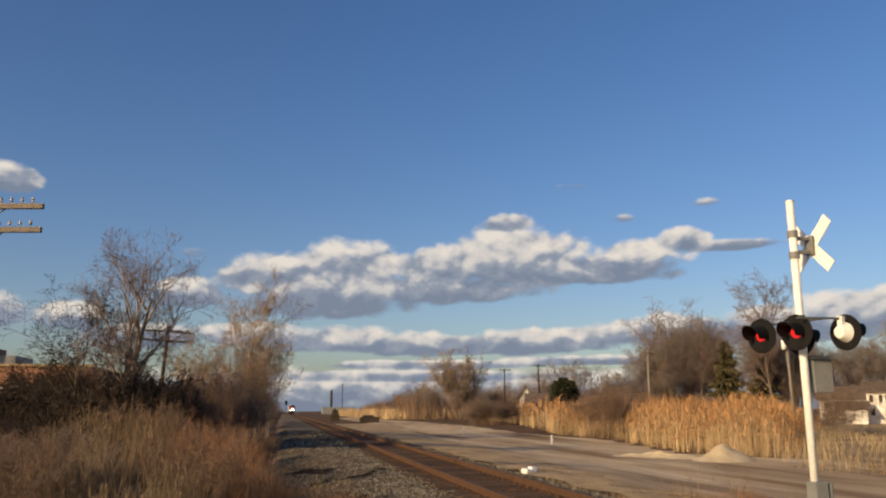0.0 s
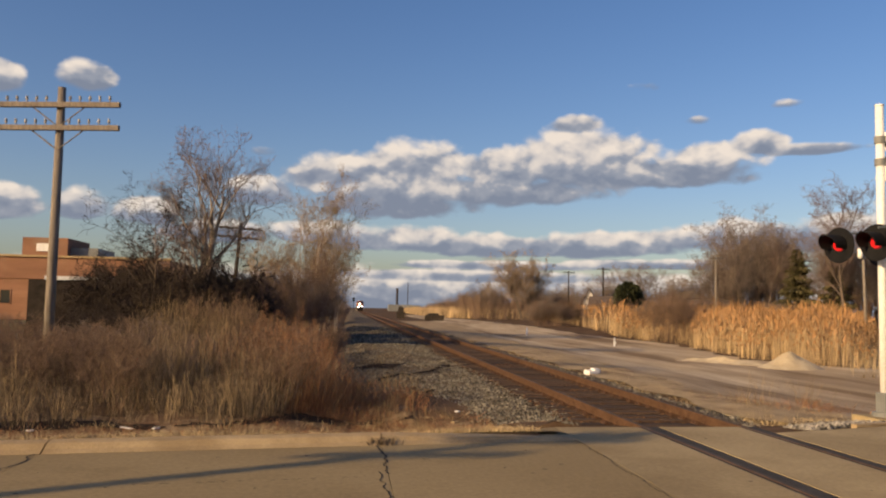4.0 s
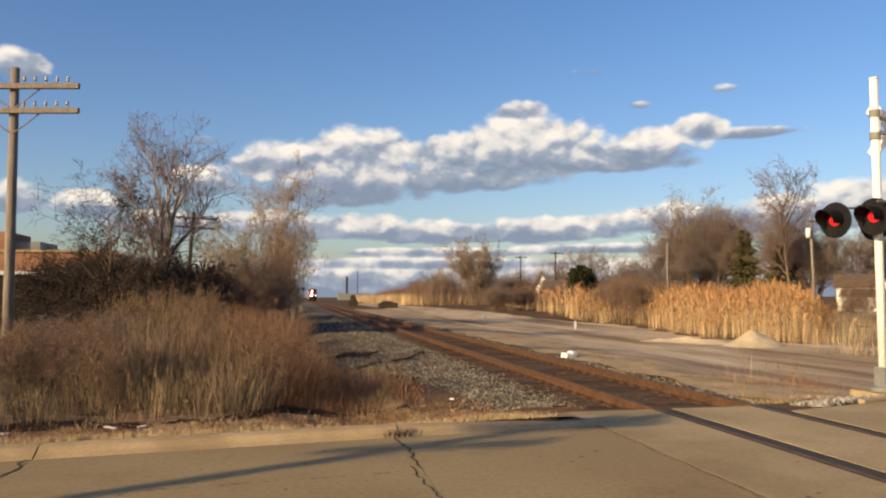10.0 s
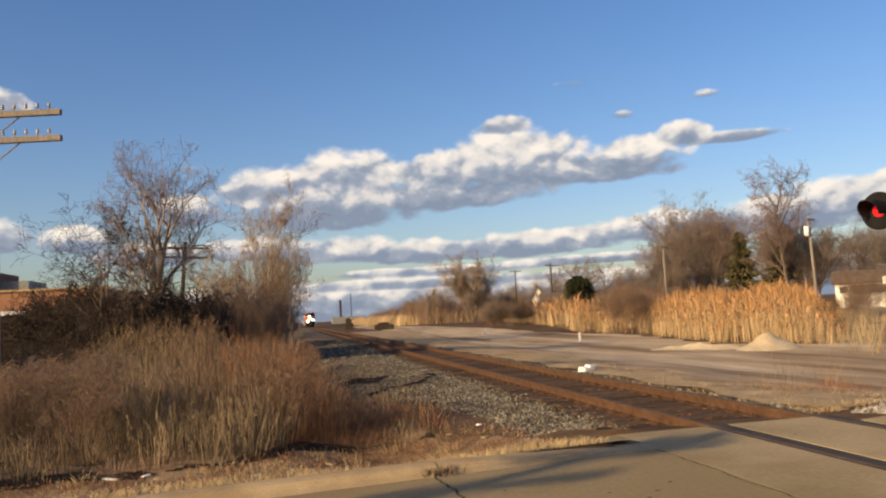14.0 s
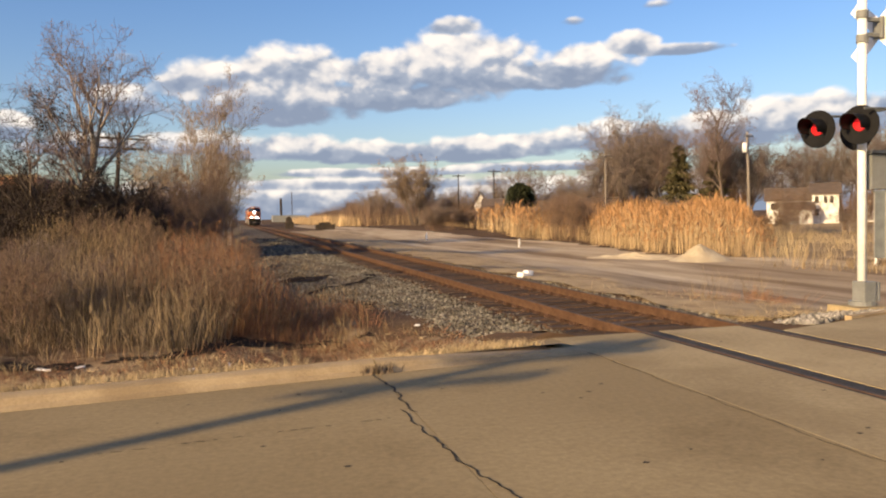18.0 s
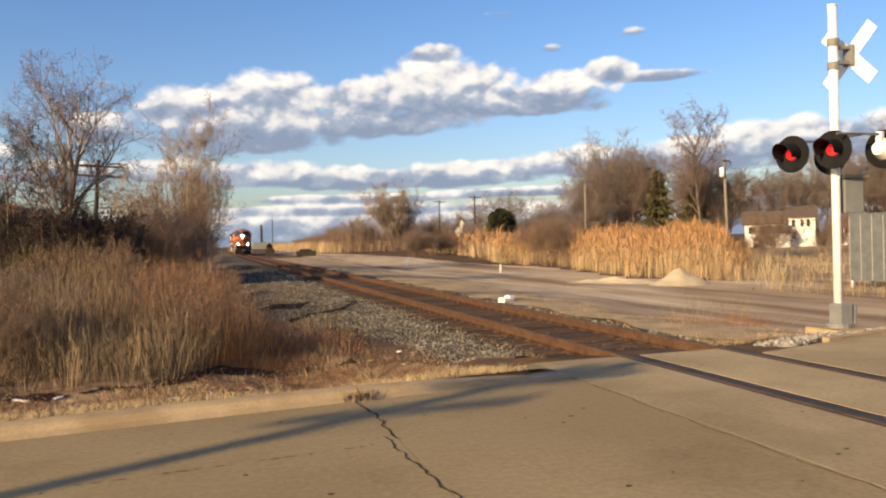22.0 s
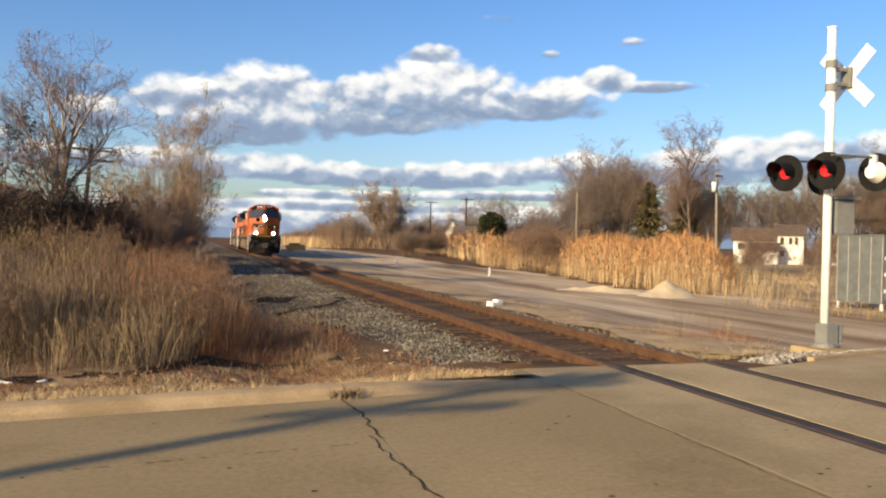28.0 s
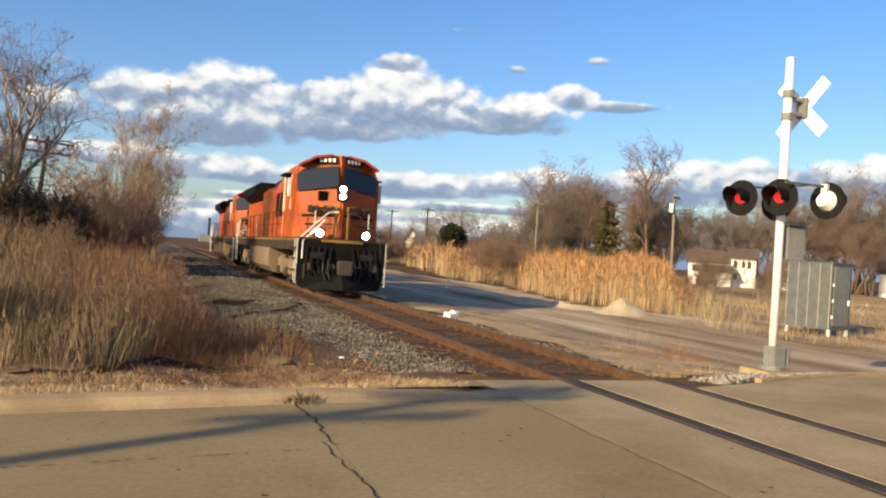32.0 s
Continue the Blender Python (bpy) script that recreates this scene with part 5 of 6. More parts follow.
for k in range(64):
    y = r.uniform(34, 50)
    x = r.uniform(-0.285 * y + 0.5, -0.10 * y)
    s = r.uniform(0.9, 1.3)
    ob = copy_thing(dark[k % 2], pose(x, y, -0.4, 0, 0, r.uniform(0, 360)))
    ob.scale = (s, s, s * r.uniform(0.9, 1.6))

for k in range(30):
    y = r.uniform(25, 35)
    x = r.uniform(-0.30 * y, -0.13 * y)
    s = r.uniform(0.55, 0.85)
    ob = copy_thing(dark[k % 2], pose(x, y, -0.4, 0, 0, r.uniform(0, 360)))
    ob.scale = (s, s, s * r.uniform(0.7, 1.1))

# trees beyond the reeds
plan_far = [(10, 0.45, 0.4, 0.06), (8, 0.5, 0.45, 0.06), (6, 0.5, 0.5, 0.04), (4, 0.5, 0.6, 0.02), (0, 0, 0, 0)]
round_tree = bare_tree(pose(33.2, 146, 0), all_segs(80, 8, 9.2, 0.16, plan_far, 0.62, 1.2), "round bare multi-stemmed tree in the distance", M_bark_dark, M_twig_tan, 0.015)
tall = bare_tree(pose(61, 91.6, 0), all_segs(81, 1, 15.0, 0.28, [(16, 0.42, 0.40, 0.09), (9, 0.48, 0.42, 0.07)] + plan_far[2:], 0.03), "tall bare tree above the houses", M_bark_dark, M_twig_red, 0.015)
far_kinds = [bare_tree(pose(54 + 4 * k, 108 + 3 * k, 0), all_segs(82 + k, 5, 11.5, 0.2, plan_far, 0.5, 1.2), "bare brown tree in the far tree line", M_bark_dark, M_twig_red if k % 2 else M_twig, 0.012, group="far tree line") for k in range(3)]
r = np.random.default_rng(90)
spots = [(57, 103, 0.86), (60, 106, 0.86), (54, 106, 0.78), (66, 104, 0.8), (70, 100, 0.72), (75, 92, 0.66), (80, 92, 0.8), (82, 84, 0.75), (87, 81, 0.8), (90, 86, 1.0), (93, 72, 0.9), (98, 70, 1.0), (52, 107, 0.6), (64, 99, 0.8), (49, 112, 0.5), (68, 98, 0.75), (74, 96, 0.75), (79, 86, 0.85), (83, 80, 0.9), (88, 74, 0.9), (92, 68, 0.95), (96, 60, 1.0), (100, 52, 1.0), (45, 116, 0.62), (40, 122, 0.5), (72, 104, 0.7), (86, 88, 0.9), (95, 78, 1.0), (78, 72, 0.55), (80, 64, 0.6), (84, 56, 0.7)]
spots += [(r.uniform(18, 44) + 0.07 * y, y, r.uniform(0.3, 0.55)) for y in r.uniform(150, 420, 46)]
for k, (x, y, s) in enumerate(spots):
    ob = copy_thing(far_kinds[k % 3], pose(x, y, -0.1, 0, 0, r.uniform(0, 360)))
    ob.scale = (s * 1.1, s * 1.1, s)
r = np.random.default_rng(91)
for k in range(84):
    if k < 22:
        y = r.uniform(50, 90)
        x, s = 0.435 * y + r.normal(0, 0.022 * y), r.uniform(0.6, 1.05)
    else:
        x = r.uniform(24, 70)
        y, s = 84 + 0.5 * abs(x - 20) * r.uniform(0.4, 1.2) + (62 - x) * 0.4, r.uniform(0.7, 1.15)
        if x > 0.64 * y:
            continue
    ob = copy_thing(kinds[k % 4], pose(x, y, -0.2, 0, 0, r.uniform(0, 360)))
    ob.scale = (s, s, s)
    tagged(ob, "leafless brown thicket among the reeds", group="thickets among the reeds")
for k in range(22):
    x = r.uniform(47, 69)
    y = 158 - 0.95 * x + r.normal(0, 4)
    s = r.uniform(1.0, 1.8)
    ob = copy_thing(kinds[k % 4], pose(x, y, -0.2, 0, 0, r.uniform(0, 360)))
    ob.scale = (s, s, s)
    tagged(ob, "tall bare brown undergrowth below the trees", group="undergrowth below the trees")
for k in range(16):
    a, d = radians(r.uniform(36.5, 52)), r.uniform(72, 92)
    ob = copy_thing(kinds[k % 4], pose(d * math.sin(a), d * math.cos(a), -0.2, 0, 0, r.uniform(0, 360)))
    s = r.uniform(0.25, 0.55)
    ob.scale = (s * 1.5, s * 1.5, s)
    tagged(ob, "low bare hedge in front of the houses", group="hedges by the houses")


for k in range(12):
    a, d = radians(r.uniform(37.0, 43.0)), r.uniform(68, 82)
    ob = copy_thing(pale_kind, pose(d * math.sin(a), d * math.cos(a), -0.3, 0, 0, r.uniform(0, 360)))
    s = r.uniform(0.45, 0.95)
    ob.scale = (s, s, s)
    tagged(ob, "thin leafless saplings before the houses", group="saplings before the houses")


def needle_tree(m, height, width, label, seed, cone):
    """An evergreen: a trunk and drooping sprays of needles."""
    root = holder("evergreen_tree", m, label, "tree")
    r = np.random.default_rng(seed)
    bm = B()
    cyl(bm, (0, 0, -0.2), (0, 0, height * 0.9), height * 0.022, height * 0.006, 8)
    part("trunk", bm, M_twig_dark, root)
    n = 3600 if cone else 9000
    t, a0, a = r.uniform(0, 1, n), r.uniform(0, 6.28), r.uniform(0, 6.28, n)
    rad = width * (np.clip(1 - t, 0.02, 1) if cone else np.sqrt(np.clip(1 - (2 * t - 0.9) ** 2, 0.03, 1)) * (0.85 + 0.3 * np.sin(2.6 * a) * np.sin(7 * t + 1))) * np.sqrt(r.uniform(0.15, 1, n)) * ((0.75 + 0.35 * np.sin(t * 40 + 3 * a0)) if cone else r.uniform(0.8, 1.1, n))
    p = np.stack([rad * np.cos(a), rad * np.sin(a), height * ((0.12 + 0.88 * t) if cone else 0.3 + 0.7 * t)], -1)
    tip = p + np.stack([np.cos(a), np.sin(a), (-0.35 if cone else 0.25) + 0 * a], -1) * (0.05 * height) + r.normal(0, 0.02 * height, (n, 3))
    side = np.cross(tip - p, r.normal(0, 1, (n, 3)))
    side /= np.linalg.norm(side, axis=1)[:, None] / (0.018 * height)
    v = np.stack([p - side, p + side, tip], 1).reshape(-1, 3)
    raw("crown", v.tolist(), (np.arange(n)[:, None] * 3 + [0, 1, 2]).tolist(), M_olive if cone else M_ever, root)


needle_tree(pose(60.0, 100.5, 0), 10.4, 3.3, "dark pointed conifer among bare trees", 95, True)
needle_tree(pose(63.0, 97.0, 0), 8.2, 3.2, "shorter olive conifer beside a pointed one", 96, True)
needle_tree(pose(37.8, 103.4, 0.2), 5.4, 2.3, "dark round evergreen behind the reeds", 97, False)


def woods_place(r, n):
    y = r.uniform(160, 700, n)
    x = 14 + 0.075 * y + r.uniform(0, 1, n) ** 2 * 0.5 * y
    return np.stack([x, y, 0 * x - 0.2], -1)


rw = np.random.default_rng(99)
wp = woods_place(rw, 36000)
blades("far_woods", wp, rw.uniform(2.5, 8.0, len(wp)) * (0.5 + 0.6 * clump(wp[:, 0], wp[:, 1], 0.08)), 0.035, M_twig_brown, "brown leafless woods along the horizon", 0.6, 100, "woods")
wp = np.stack([rw.uniform(-160, -14, 9000), rw.uniform(130, 420, 9000), np.full(9000, -0.2)], -1)
wp = wp[wp[:, 0] < -0.06 * wp[:, 1]]
blades("far_woods", wp, rw.uniform(2.0, 5.0, len(wp)), 0.04, M_twig, "brown leafless woods behind the works", 0.5, 101, "woods")


# ---- locomotives ----
def locomotive(m, label):
    """A six-axle diesel locomotive that heads towards -y; its coupler face is at y = 0."""
    root = holder("locomotive", m, label, "locomotive", "locomotives of the train")
    bm = B()
    box(bm, -1.5, 0.9, 1.36, 1.5, 22.0, 1.80, 0.03)
    part("underframe", bm, M_loco_grey, root, "dusty black walkway and underframe")
    bm = B()
    for s in (-1, 1):
        box(bm, s * 1.5 - 0.012, 0.95, 1.68, s * 1.5 + 0.012, 22.0, 1.76)
    part("side_stripe", bm, M_yellow, root, "worn yellow sill stripe")
    # pilot
    bm = B()
    prism(bm, [(-1.45, 0.45), (-1.35, 0.16), (1.35, 0.16), (1.45, 0.45), (1.5, 1.74), (-1.5, 1.74)], "y", 0.62, 0.95)
    part("pilot", bm, M_loco_black, root, "black front pilot sheet")
    bm = B()
    vs = [bm.verts.new(c) for c in ((-1.3, 0.62, 0.12), (0, 0.12, 0.12), (1.3, 0.62, 0.12), (1.35, 0.62, 0.62), (0, 0.34, 0.62), (-1.35, 0.62, 0.62))]
    for f in ((0, 1, 4, 5), (1, 2, 3, 4), (5, 4, 3), (0, 2, 1)):
        bm.faces.new([vs[i] for i in f])
    part("plow", bm, M_loco_black, root, "black plow blade")
    bm = B()
    box(bm, -0.16, 0.0, 0.72, 0.16, 0.62, 1.02, 0.05)
    box(bm, -0.24, -0.06, 0.62, 0.24, 0.14, 1.1, 0.06)
    part("coupler", bm, M_wheel, root, "rusty knuckle coupler")
    for x in (-0.62, -0.45, 0.45, 0.62):
        bm = B()
        cyl(bm, (x, 0.6, 1.12), (x * 1.05, 0.42, 0.72), 0.03, n=8)
        cyl(bm, (x * 1.05, 0.42, 0.72), (x * 0.9, 0.36, 0.44), 0.03, n=8)
        part("air_hose", bm, M_trim, root)
    for x in (-1.05, 1.05):
        bm = B()
        cyl(bm, (x, 0.60, 0.95), (x, 0.56, 0.95), 0.16, n=16)
        part("pilot_cover", bm, M_trim, root)
    for x in (-0.85, 0.85):
        bm = B()
        box(bm, x - 0.22, 0.52, 1.12, x + 0.22, 0.62, 1.34, 0.02)
        part("hose_bracket", bm, M_trim, root)
    bm = B()
    box(bm, -0.7, 0.55, 1.68, 0.7, 0.62, 1.77, 0.01)
    part("pilot_stripe", bm, M_yellow, root, "yellow front sill edge")
    bm = B()
    box(bm, -1.5, 0.6, 1.75, 1.5, 1.5, 1.81, 0.01)
    part("front_deck", bm, M_loco_grey, root)
    # steps at the front corners
    for s in (-1, 1):
        for z in (0.35, 0.72, 1.09, 1.45):
            bm = B()
            box(bm, s * 1.5 - 0.22, 0.64 + 0.0, z - 0.02, s * 1.5 + 0.02, 1.02, z + 0.02)
            part("step", bm, M_loco_grey, root)
        bm = B()
        box(bm, s * 1.515 - 0.012, 0.6, 0.28, s * 1.515 + 0.012, 0.66, 1.75)
        box(bm, s * 1.515 - 0.012, 1.0, 0.28, s * 1.515 + 0.012, 1.06, 1.75)
        part("step_side", bm, M_steel, root, "pale step edges")
        for k, run in enumerate((((1.5, 0.62, 0.9), (1.5, 0.62, 1.72), (0.5, 0.80, 2.68), (0.15, 0.85, 2.72)), ((1.33, 0.62, 1.1), (1.33, 0.62, 1.68), (0.62, 0.74, 2.42)))):
            bm = B()
            for a, b in zip(run, run[1:]):
                cyl(bm, (s * a[0], a[1], a[2]), (s * b[0], b[1], b[2]), 0.026 if s < 0 else 0.015, n=8)
            part("handrail", bm, M_steel if s < 0 else M_loco_grey, root, "pale grey handrail" if s < 0 else "thin dark handrail")
        for x, z1, pale in ((0.26, 2.72, False), (0.92, 2.72, True), (1.16, 2.5, False)):
            bm = B()
            cyl(bm, (s * x, 0.9, 1.8 if not pale else 2.2), (s * x, 0.9, z1), 0.02, n=6)
            part("stanchion", bm, M_steel if pale else M_loco_grey, root)
        # pipes, brackets and a grab iron in front of the nose
        bm = B()
        for z, x0, x1 in ((2.86, 0.1, 1.05), (2.76, 0.15, 1.15), (2.30, 0.3, 1.2)):
            cyl(bm, (s * x0, 0.93, z), (s * x1, 1.25, z - 0.03), 0.022, n=6)
        for x in (0.3, 0.55, 0.82, 1.02):
            box(bm, s * x - 0.05, 0.93 + 0.3 * x, 2.70, s * x + 0.05, 1.05 + 0.55 * x, 2.92, 0.015)
        part("nose_rail", bm, M_loco_grey, root, "dark rail and brackets across the nose")
        for q in range(5):
            x = 0.35 + 0.2 * q
            bm = B()
            cyl(bm, (s * x, 0.6, 1.5), (s * (x + 0.08), 0.5, 1.05 - 0.07 * q), 0.035, n=6)
            cyl(bm, (s * (x + 0.08), 0.52, 1.07 - 0.07 * q), (s * (x - 0.1), 0.46, 0.6), 0.03, n=6)
            part("brake_hose", bm, M_loco_black, root)
    # nose: a blunt snout whose two front planes meet in a middle ridge
    bm = B()

    def ring(y_mid, y_side, half, z0, z1):
        return [bm.verts.new(c) for c in ((-half, y_side, z0), (0, y_mid, z0), (half, y_side, z0), (half, y_side, z1), (0, y_mid, z1), (-half, y_side, z1))]
    low = [bm.verts.new(c) for c in ((-1.2, 1.64, 1.8), (0, 1.02, 1.8), (1.2, 1.64, 1.8), (1.2, 2.6, 1.8), (-1.2, 2.6, 1.8))]
    mid = [bm.verts.new(c) for c in ((-1.34, 1.74, 2.7), (0, 1.06, 2.8), (1.34, 1.74, 2.7), (1.44, 2.6, 2.7), (-1.44, 2.6, 2.7))]
    top = [bm.verts.new(c) for c in ((-1.40, 1.94, 3.36), (0, 1.22, 3.58), (1.40, 1.94, 3.36), (1.5, 2.6, 3.36), (-1.5, 2.6, 3.36))]
    for lo, hi in ((low, mid), (mid, top)):
        for i in range(5):
            bm.faces.new((lo[i], lo[(i + 1) % 5], hi[(i + 1) % 5], hi[i]))
    bm.faces.new(top), bm.faces.new(low[::-1])
    bmesh.ops.recalc_face_normals(bm, faces=bm.faces[:])
    bmesh.ops.bevel(bm, geom=bm.edges[:], offset=0.05, segments=2, affect="EDGES")
    part("nose", bm, M_loco, root, "bright orange blunt nose")
    # cab
    bm = B()
    prof = [(-1.5, 1.8), (1.5, 1.8), (1.52, 3.9), (1.34, 4.34), (0.85, 4.62), (0.3, 4.72), (-0.3, 4.72), (-0.85, 4.62), (-1.34, 4.34), (-1.52, 3.9)]
    front = [bm.verts.new((x, 2.0 - 0.70 * (1 - abs(x) / 1.5) + 0.30 * max(0, (z - 3.3) / 1.4), z)) for x, z in prof]
    back = [bm.verts.new((x, 4.3, z)) for x, z in prof]
    n = len(prof)
    for i in range(n):
        bm.faces.new((front[i], front[(i + 1) % n], back[(i + 1) % n], back[i]))
    ridge = [bm.verts.new((0, 2.0 - 0.70 + 0.30 * max(0, (z - 3.3) / 1.4), z)) for z in (1.8, 4.72)]
    bm.faces.new([ridge[0]] + front[1:6] + [ridge[1]])
    bm.faces.new([ridge[1]] + front[6:] + [front[0], ridge[0]])
    bm.faces.new(back[::-1])
    bmesh.ops.recalc_face_normals(bm, faces=bm.faces[:])
    part("cab", bm, M_loco, root, "orange operator cab with a rounded roof")
    for s in (-1, 1):
        def on(x, z, out=0.0):
            return (s * x, 2.0 - 0.70 * (1 - x / 1.5) + 0.30 * max(0, (z - 3.3) / 1.4) - out, z)
        bm = B()
        o = [(0.09, 3.62), (1.40, 3.40), (1.42, 3.98), (1.24, 4.18), (0.10, 4.34)]
        a = [bm.verts.new(on(x, z, 0.035)) for x, z in o]
        b = [bm.verts.new(on(x, z, -0.03)) for x, z in o]
        bm.faces.new(a)
        for i in range(5):
            bm.faces.new((a[i], a[(i + 1) % 5], b[(i + 1) % 5], b[i]))
        bmesh.ops.recalc_face_normals(bm, faces=bm.faces[:])
        part("windshield", bm, M_cab_glass, root, "dark cab windshield")
        bm = B()
        o = [(0.14, 4.42), (0.82, 4.38), (0.80, 4.62), (0.16, 4.68)]
        a = [bm.verts.new(on(x, z, 0.07)) for x, z in o]
        b = [bm.verts.new(on(x, z, -0.05)) for x, z in o]
        bm.faces.new(a)
        for i in range(4):
            bm.faces.new((a[i], a[(i + 1) % 4], b[(i + 1) % 4], b[i]))
        bmesh.ops.recalc_face_normals(bm, faces=bm.faces[:])
        nb = part("number_board", bm, M_loco_black, root, "black number board")
        for k in range(4):
            bm = B()
            x0 = 0.22 + 0.14 * k
            a = [bm.verts.new(on(x, z, 0.078)) for x, z in ((x0, 4.46), (x0 + 0.08, 4.46), (x0 + 0.08, 4.59), (x0, 4.59))]
            bm.faces.new(a)
            part("number_bar", bm, M_white_paint, nb)
        # cab side window, mirror and door
        bm = B()
        box(bm, s * 1.515 - 0.02, 2.55, 3.3, s * 1.515 + 0.02, 3.75, 3.98, 0.015)
        part("side_window", bm, M_car_glass, root)
        bm = B()
        box(bm, s * 1.62 - 0.06, 2.32, 3.2, s * 1.62 + 0.06, 2.5, 3.85, 0.02)
        part("mirror", bm, M_steel, root, "pale wind deflector mirror")
        bm = B()
        box(bm, s * 1.62 - 0.14, 2.5, 3.98, s * 1.62 + 0.1, 3.8, 4.04, 0.01)
        part("awning", bm, M_loco_black, root)
        # added cream panels put sunlight on the cab side into colour
        bm = B()
        box(bm, s * 1.535 - 0.015, 2.36, 2.75, s * 1.535 + 0.015, 2.56, 4.0, 0.01)
        box(bm, s * 1.535 - 0.015, 3.74, 2.75, s * 1.535 + 0.015, 4.2, 4.0, 0.01)
        part("cab_side_panel", bm, M_cream, root, "cream panel painted as the sunlit cab side by the window")
        bm = B()
        cyl(bm, (s * 0.2, 0.9, 1.8), (s * 0.2, 0.97, 2.9), 0.028, n=8)
        cyl(bm, (s * 0.2, 0.97, 2.9), (s * 0.55, 1.1, 2.95), 0.024, n=8)
        part("nose_grab_rail", bm, M_yellow, root, "worn yellow grab rail before the nose")
        bm = B()
        for z in (1.95, 2.25):
            box(bm, s * 0.98 - 0.2, 1.18, z - 0.02, s * 0.98 + 0.2, 1.30, z + 0.03, 0.008)
        part("nose_step", bm, M_loco_black, root)
        bm = B()
        prism(bm, [(s * 0.3, 4.66), (s * 0.86, 4.56), (s * 1.36, 4.28), (s * 1.40, 4.34), (s * 0.88, 4.64), (s * 0.3, 4.75)], "y", 1.68, 2.1)
        part("roof_visor", bm, M_loco_red, root, "faded red roof edge")
        bm = B()
        for x in (0.35, 1.15):
            cyl(bm, (s * x, 0.6, 0.85), (s * x, 0.5, 0.85), 0.13, n=14)
        for x in (0.5, 0.75, 1.0, 1.25):
            box(bm, s * x - 0.03, 0.56, 0.45, s * x + 0.03, 0.62, 0.78)
        part("pilot_fitting", bm, M_wheel, root, "grimy pipe ends on the pilot")
    bm = B()
    box(bm, -0.76, 1.36, 3.10, -0.44, 1.7, 3.42, 0.02)
    part("nose_window", bm, M_car_glass, root, "small dark square nose window")
    # lights
    bm = B()
    prism(bm, [(-0.16, 3.12), (0.16, 3.12), (0.16, 3.66), (-0.16, 3.66)], "y", 1.02, 1.35)
    hl = part("headlight_housing", bm, M_loco_black, root)
    for z in (3.26, 3.52):
        bm = B()
        cyl(bm, (0, 1.02, z), (0, 0.99, z), 0.088, n=20)
        part("headlight", bm, M_headlight, hl, "lit white headlight")
    for s in (-1, 1):
        bm = B()
        box(bm, s * 0.79 - 0.15, 0.66, 1.82, s * 0.79 + 0.15, 0.95, 2.12, 0.03)
        d_ob = part("ditch_light_housing", bm, M_loco_black, root)
        bm = B()
        cyl(bm, (s * 0.79, 0.66, 1.98), (s * 0.79, 0.62, 1.98), 0.105, n=20)
        part("ditch_light", bm, M_headlight, d_ob, "lit white ditch light")
    # dark stripe and lettering bars on the nose
    bm = B()
    for s in (-1, 1):
        vs = [bm.verts.new(c) for c in ((s * 0.12, 1.08, 2.56), (s * 1.24, 1.64, 2.52), (s * 1.25, 1.645, 2.60), (s * 0.12, 1.085, 2.66))]
        bm.faces.new(vs if s > 0 else vs[::-1])
        bk = [bm.verts.new(v.co + Vector((0, 0.10, 0))) for v in vs]
        for q in range(4):
            bm.faces.new((vs[q], vs[(q + 1) % 4], bk[(q + 1) % 4], bk[q]))
    part("nose_stripe", bm, M_loco_black, root, "dark stripe across the nose")
    # hoods
    bm = B()
    prism(bm, [(-0.98, 1.8), (0.98, 1.8), (0.98, 3.85), (0.72, 4.15), (-0.72, 4.15), (-0.98, 3.85)], "y", 4.3, 13.6)
    part("engine_hood", bm, M_loco, root, "orange long hood with doors")
    bm = B()
    prism(bm, [(-1.34, 1.9), (1.34, 1.9), (1.34, 3.9), (1.1, 4.16), (-1.1, 4.16), (-1.34, 3.9)], "y", 4.3, 7.4)
    part("auxiliary_cab", bm, M_loco, root, "orange equipment section behind the cab")
    bm = B()
    prism(bm, [(-1.42, 3.95), (-0.98, 3.6), (0.98, 3.6), (1.42, 3.95), (1.42, 4.32), (1.15, 4.5), (-1.15, 4.5), (-1.42, 4.32)], "y", 14.8, 20.3)
    part("radiator_wing", bm, M_loco_black, root, "black flared radiator housing")
    bm = B()
    prism(bm, [(-0.98, 1.8), (0.98, 1.8), (0.98, 3.95), (0.72, 4.2), (-0.72, 4.2), (-0.98, 3.95)], "y", 13.6, 21.2)
    part("rear_hood", bm, M_loco, root, "orange rear hood")
    bm = B()
    prism(bm, [(-0.8, 4.12), (0.8, 4.12), (1.0, 4.28), (0.9, 4.52), (-0.9, 4.52), (-1.0, 4.28)], "y", 5.0, 8.6)
    prism(bm, [(-0.74, 4.1), (0.74, 4.1), (0.6, 4.45), (-0.6, 4.45)], "y", 9.0, 13.2)
    part("roof_equipment", bm, M_loco_black, root, "sooty black roof boxes and exhaust")
    for s in (-1, 1):
        for k in range(12):
            bm = B()
            y = 4.7 + 0.74 * k
            box(bm, s * 0.985 - 0.014, y, 1.95, s * 0.985 + 0.014, y + 0.64, 3.6, 0.006)
            part("hood_door", bm, M_loco, root)
        for y in (5.0, 6.0, 7.0):
            bm = B()
            box(bm, s * 1.345 - 0.012, y - 0.4, 2.6, s * 1.345 + 0.012, y + 0.35, 3.55)
            part("vent_grille", bm, M_loco_black, root, "dark ventilation grille")
        bm = B()
        box(bm, s * 1.0 - 0.012, 12.6, 1.7, s * 1.0 + 0.012, 13.5, 3.9)
        part("hood_stripe", bm, M_yellow, root, "faded yellow stripe on the hood")
        for k in range(13):
            bm = B()
            y = 4.6 + 1.36 * k
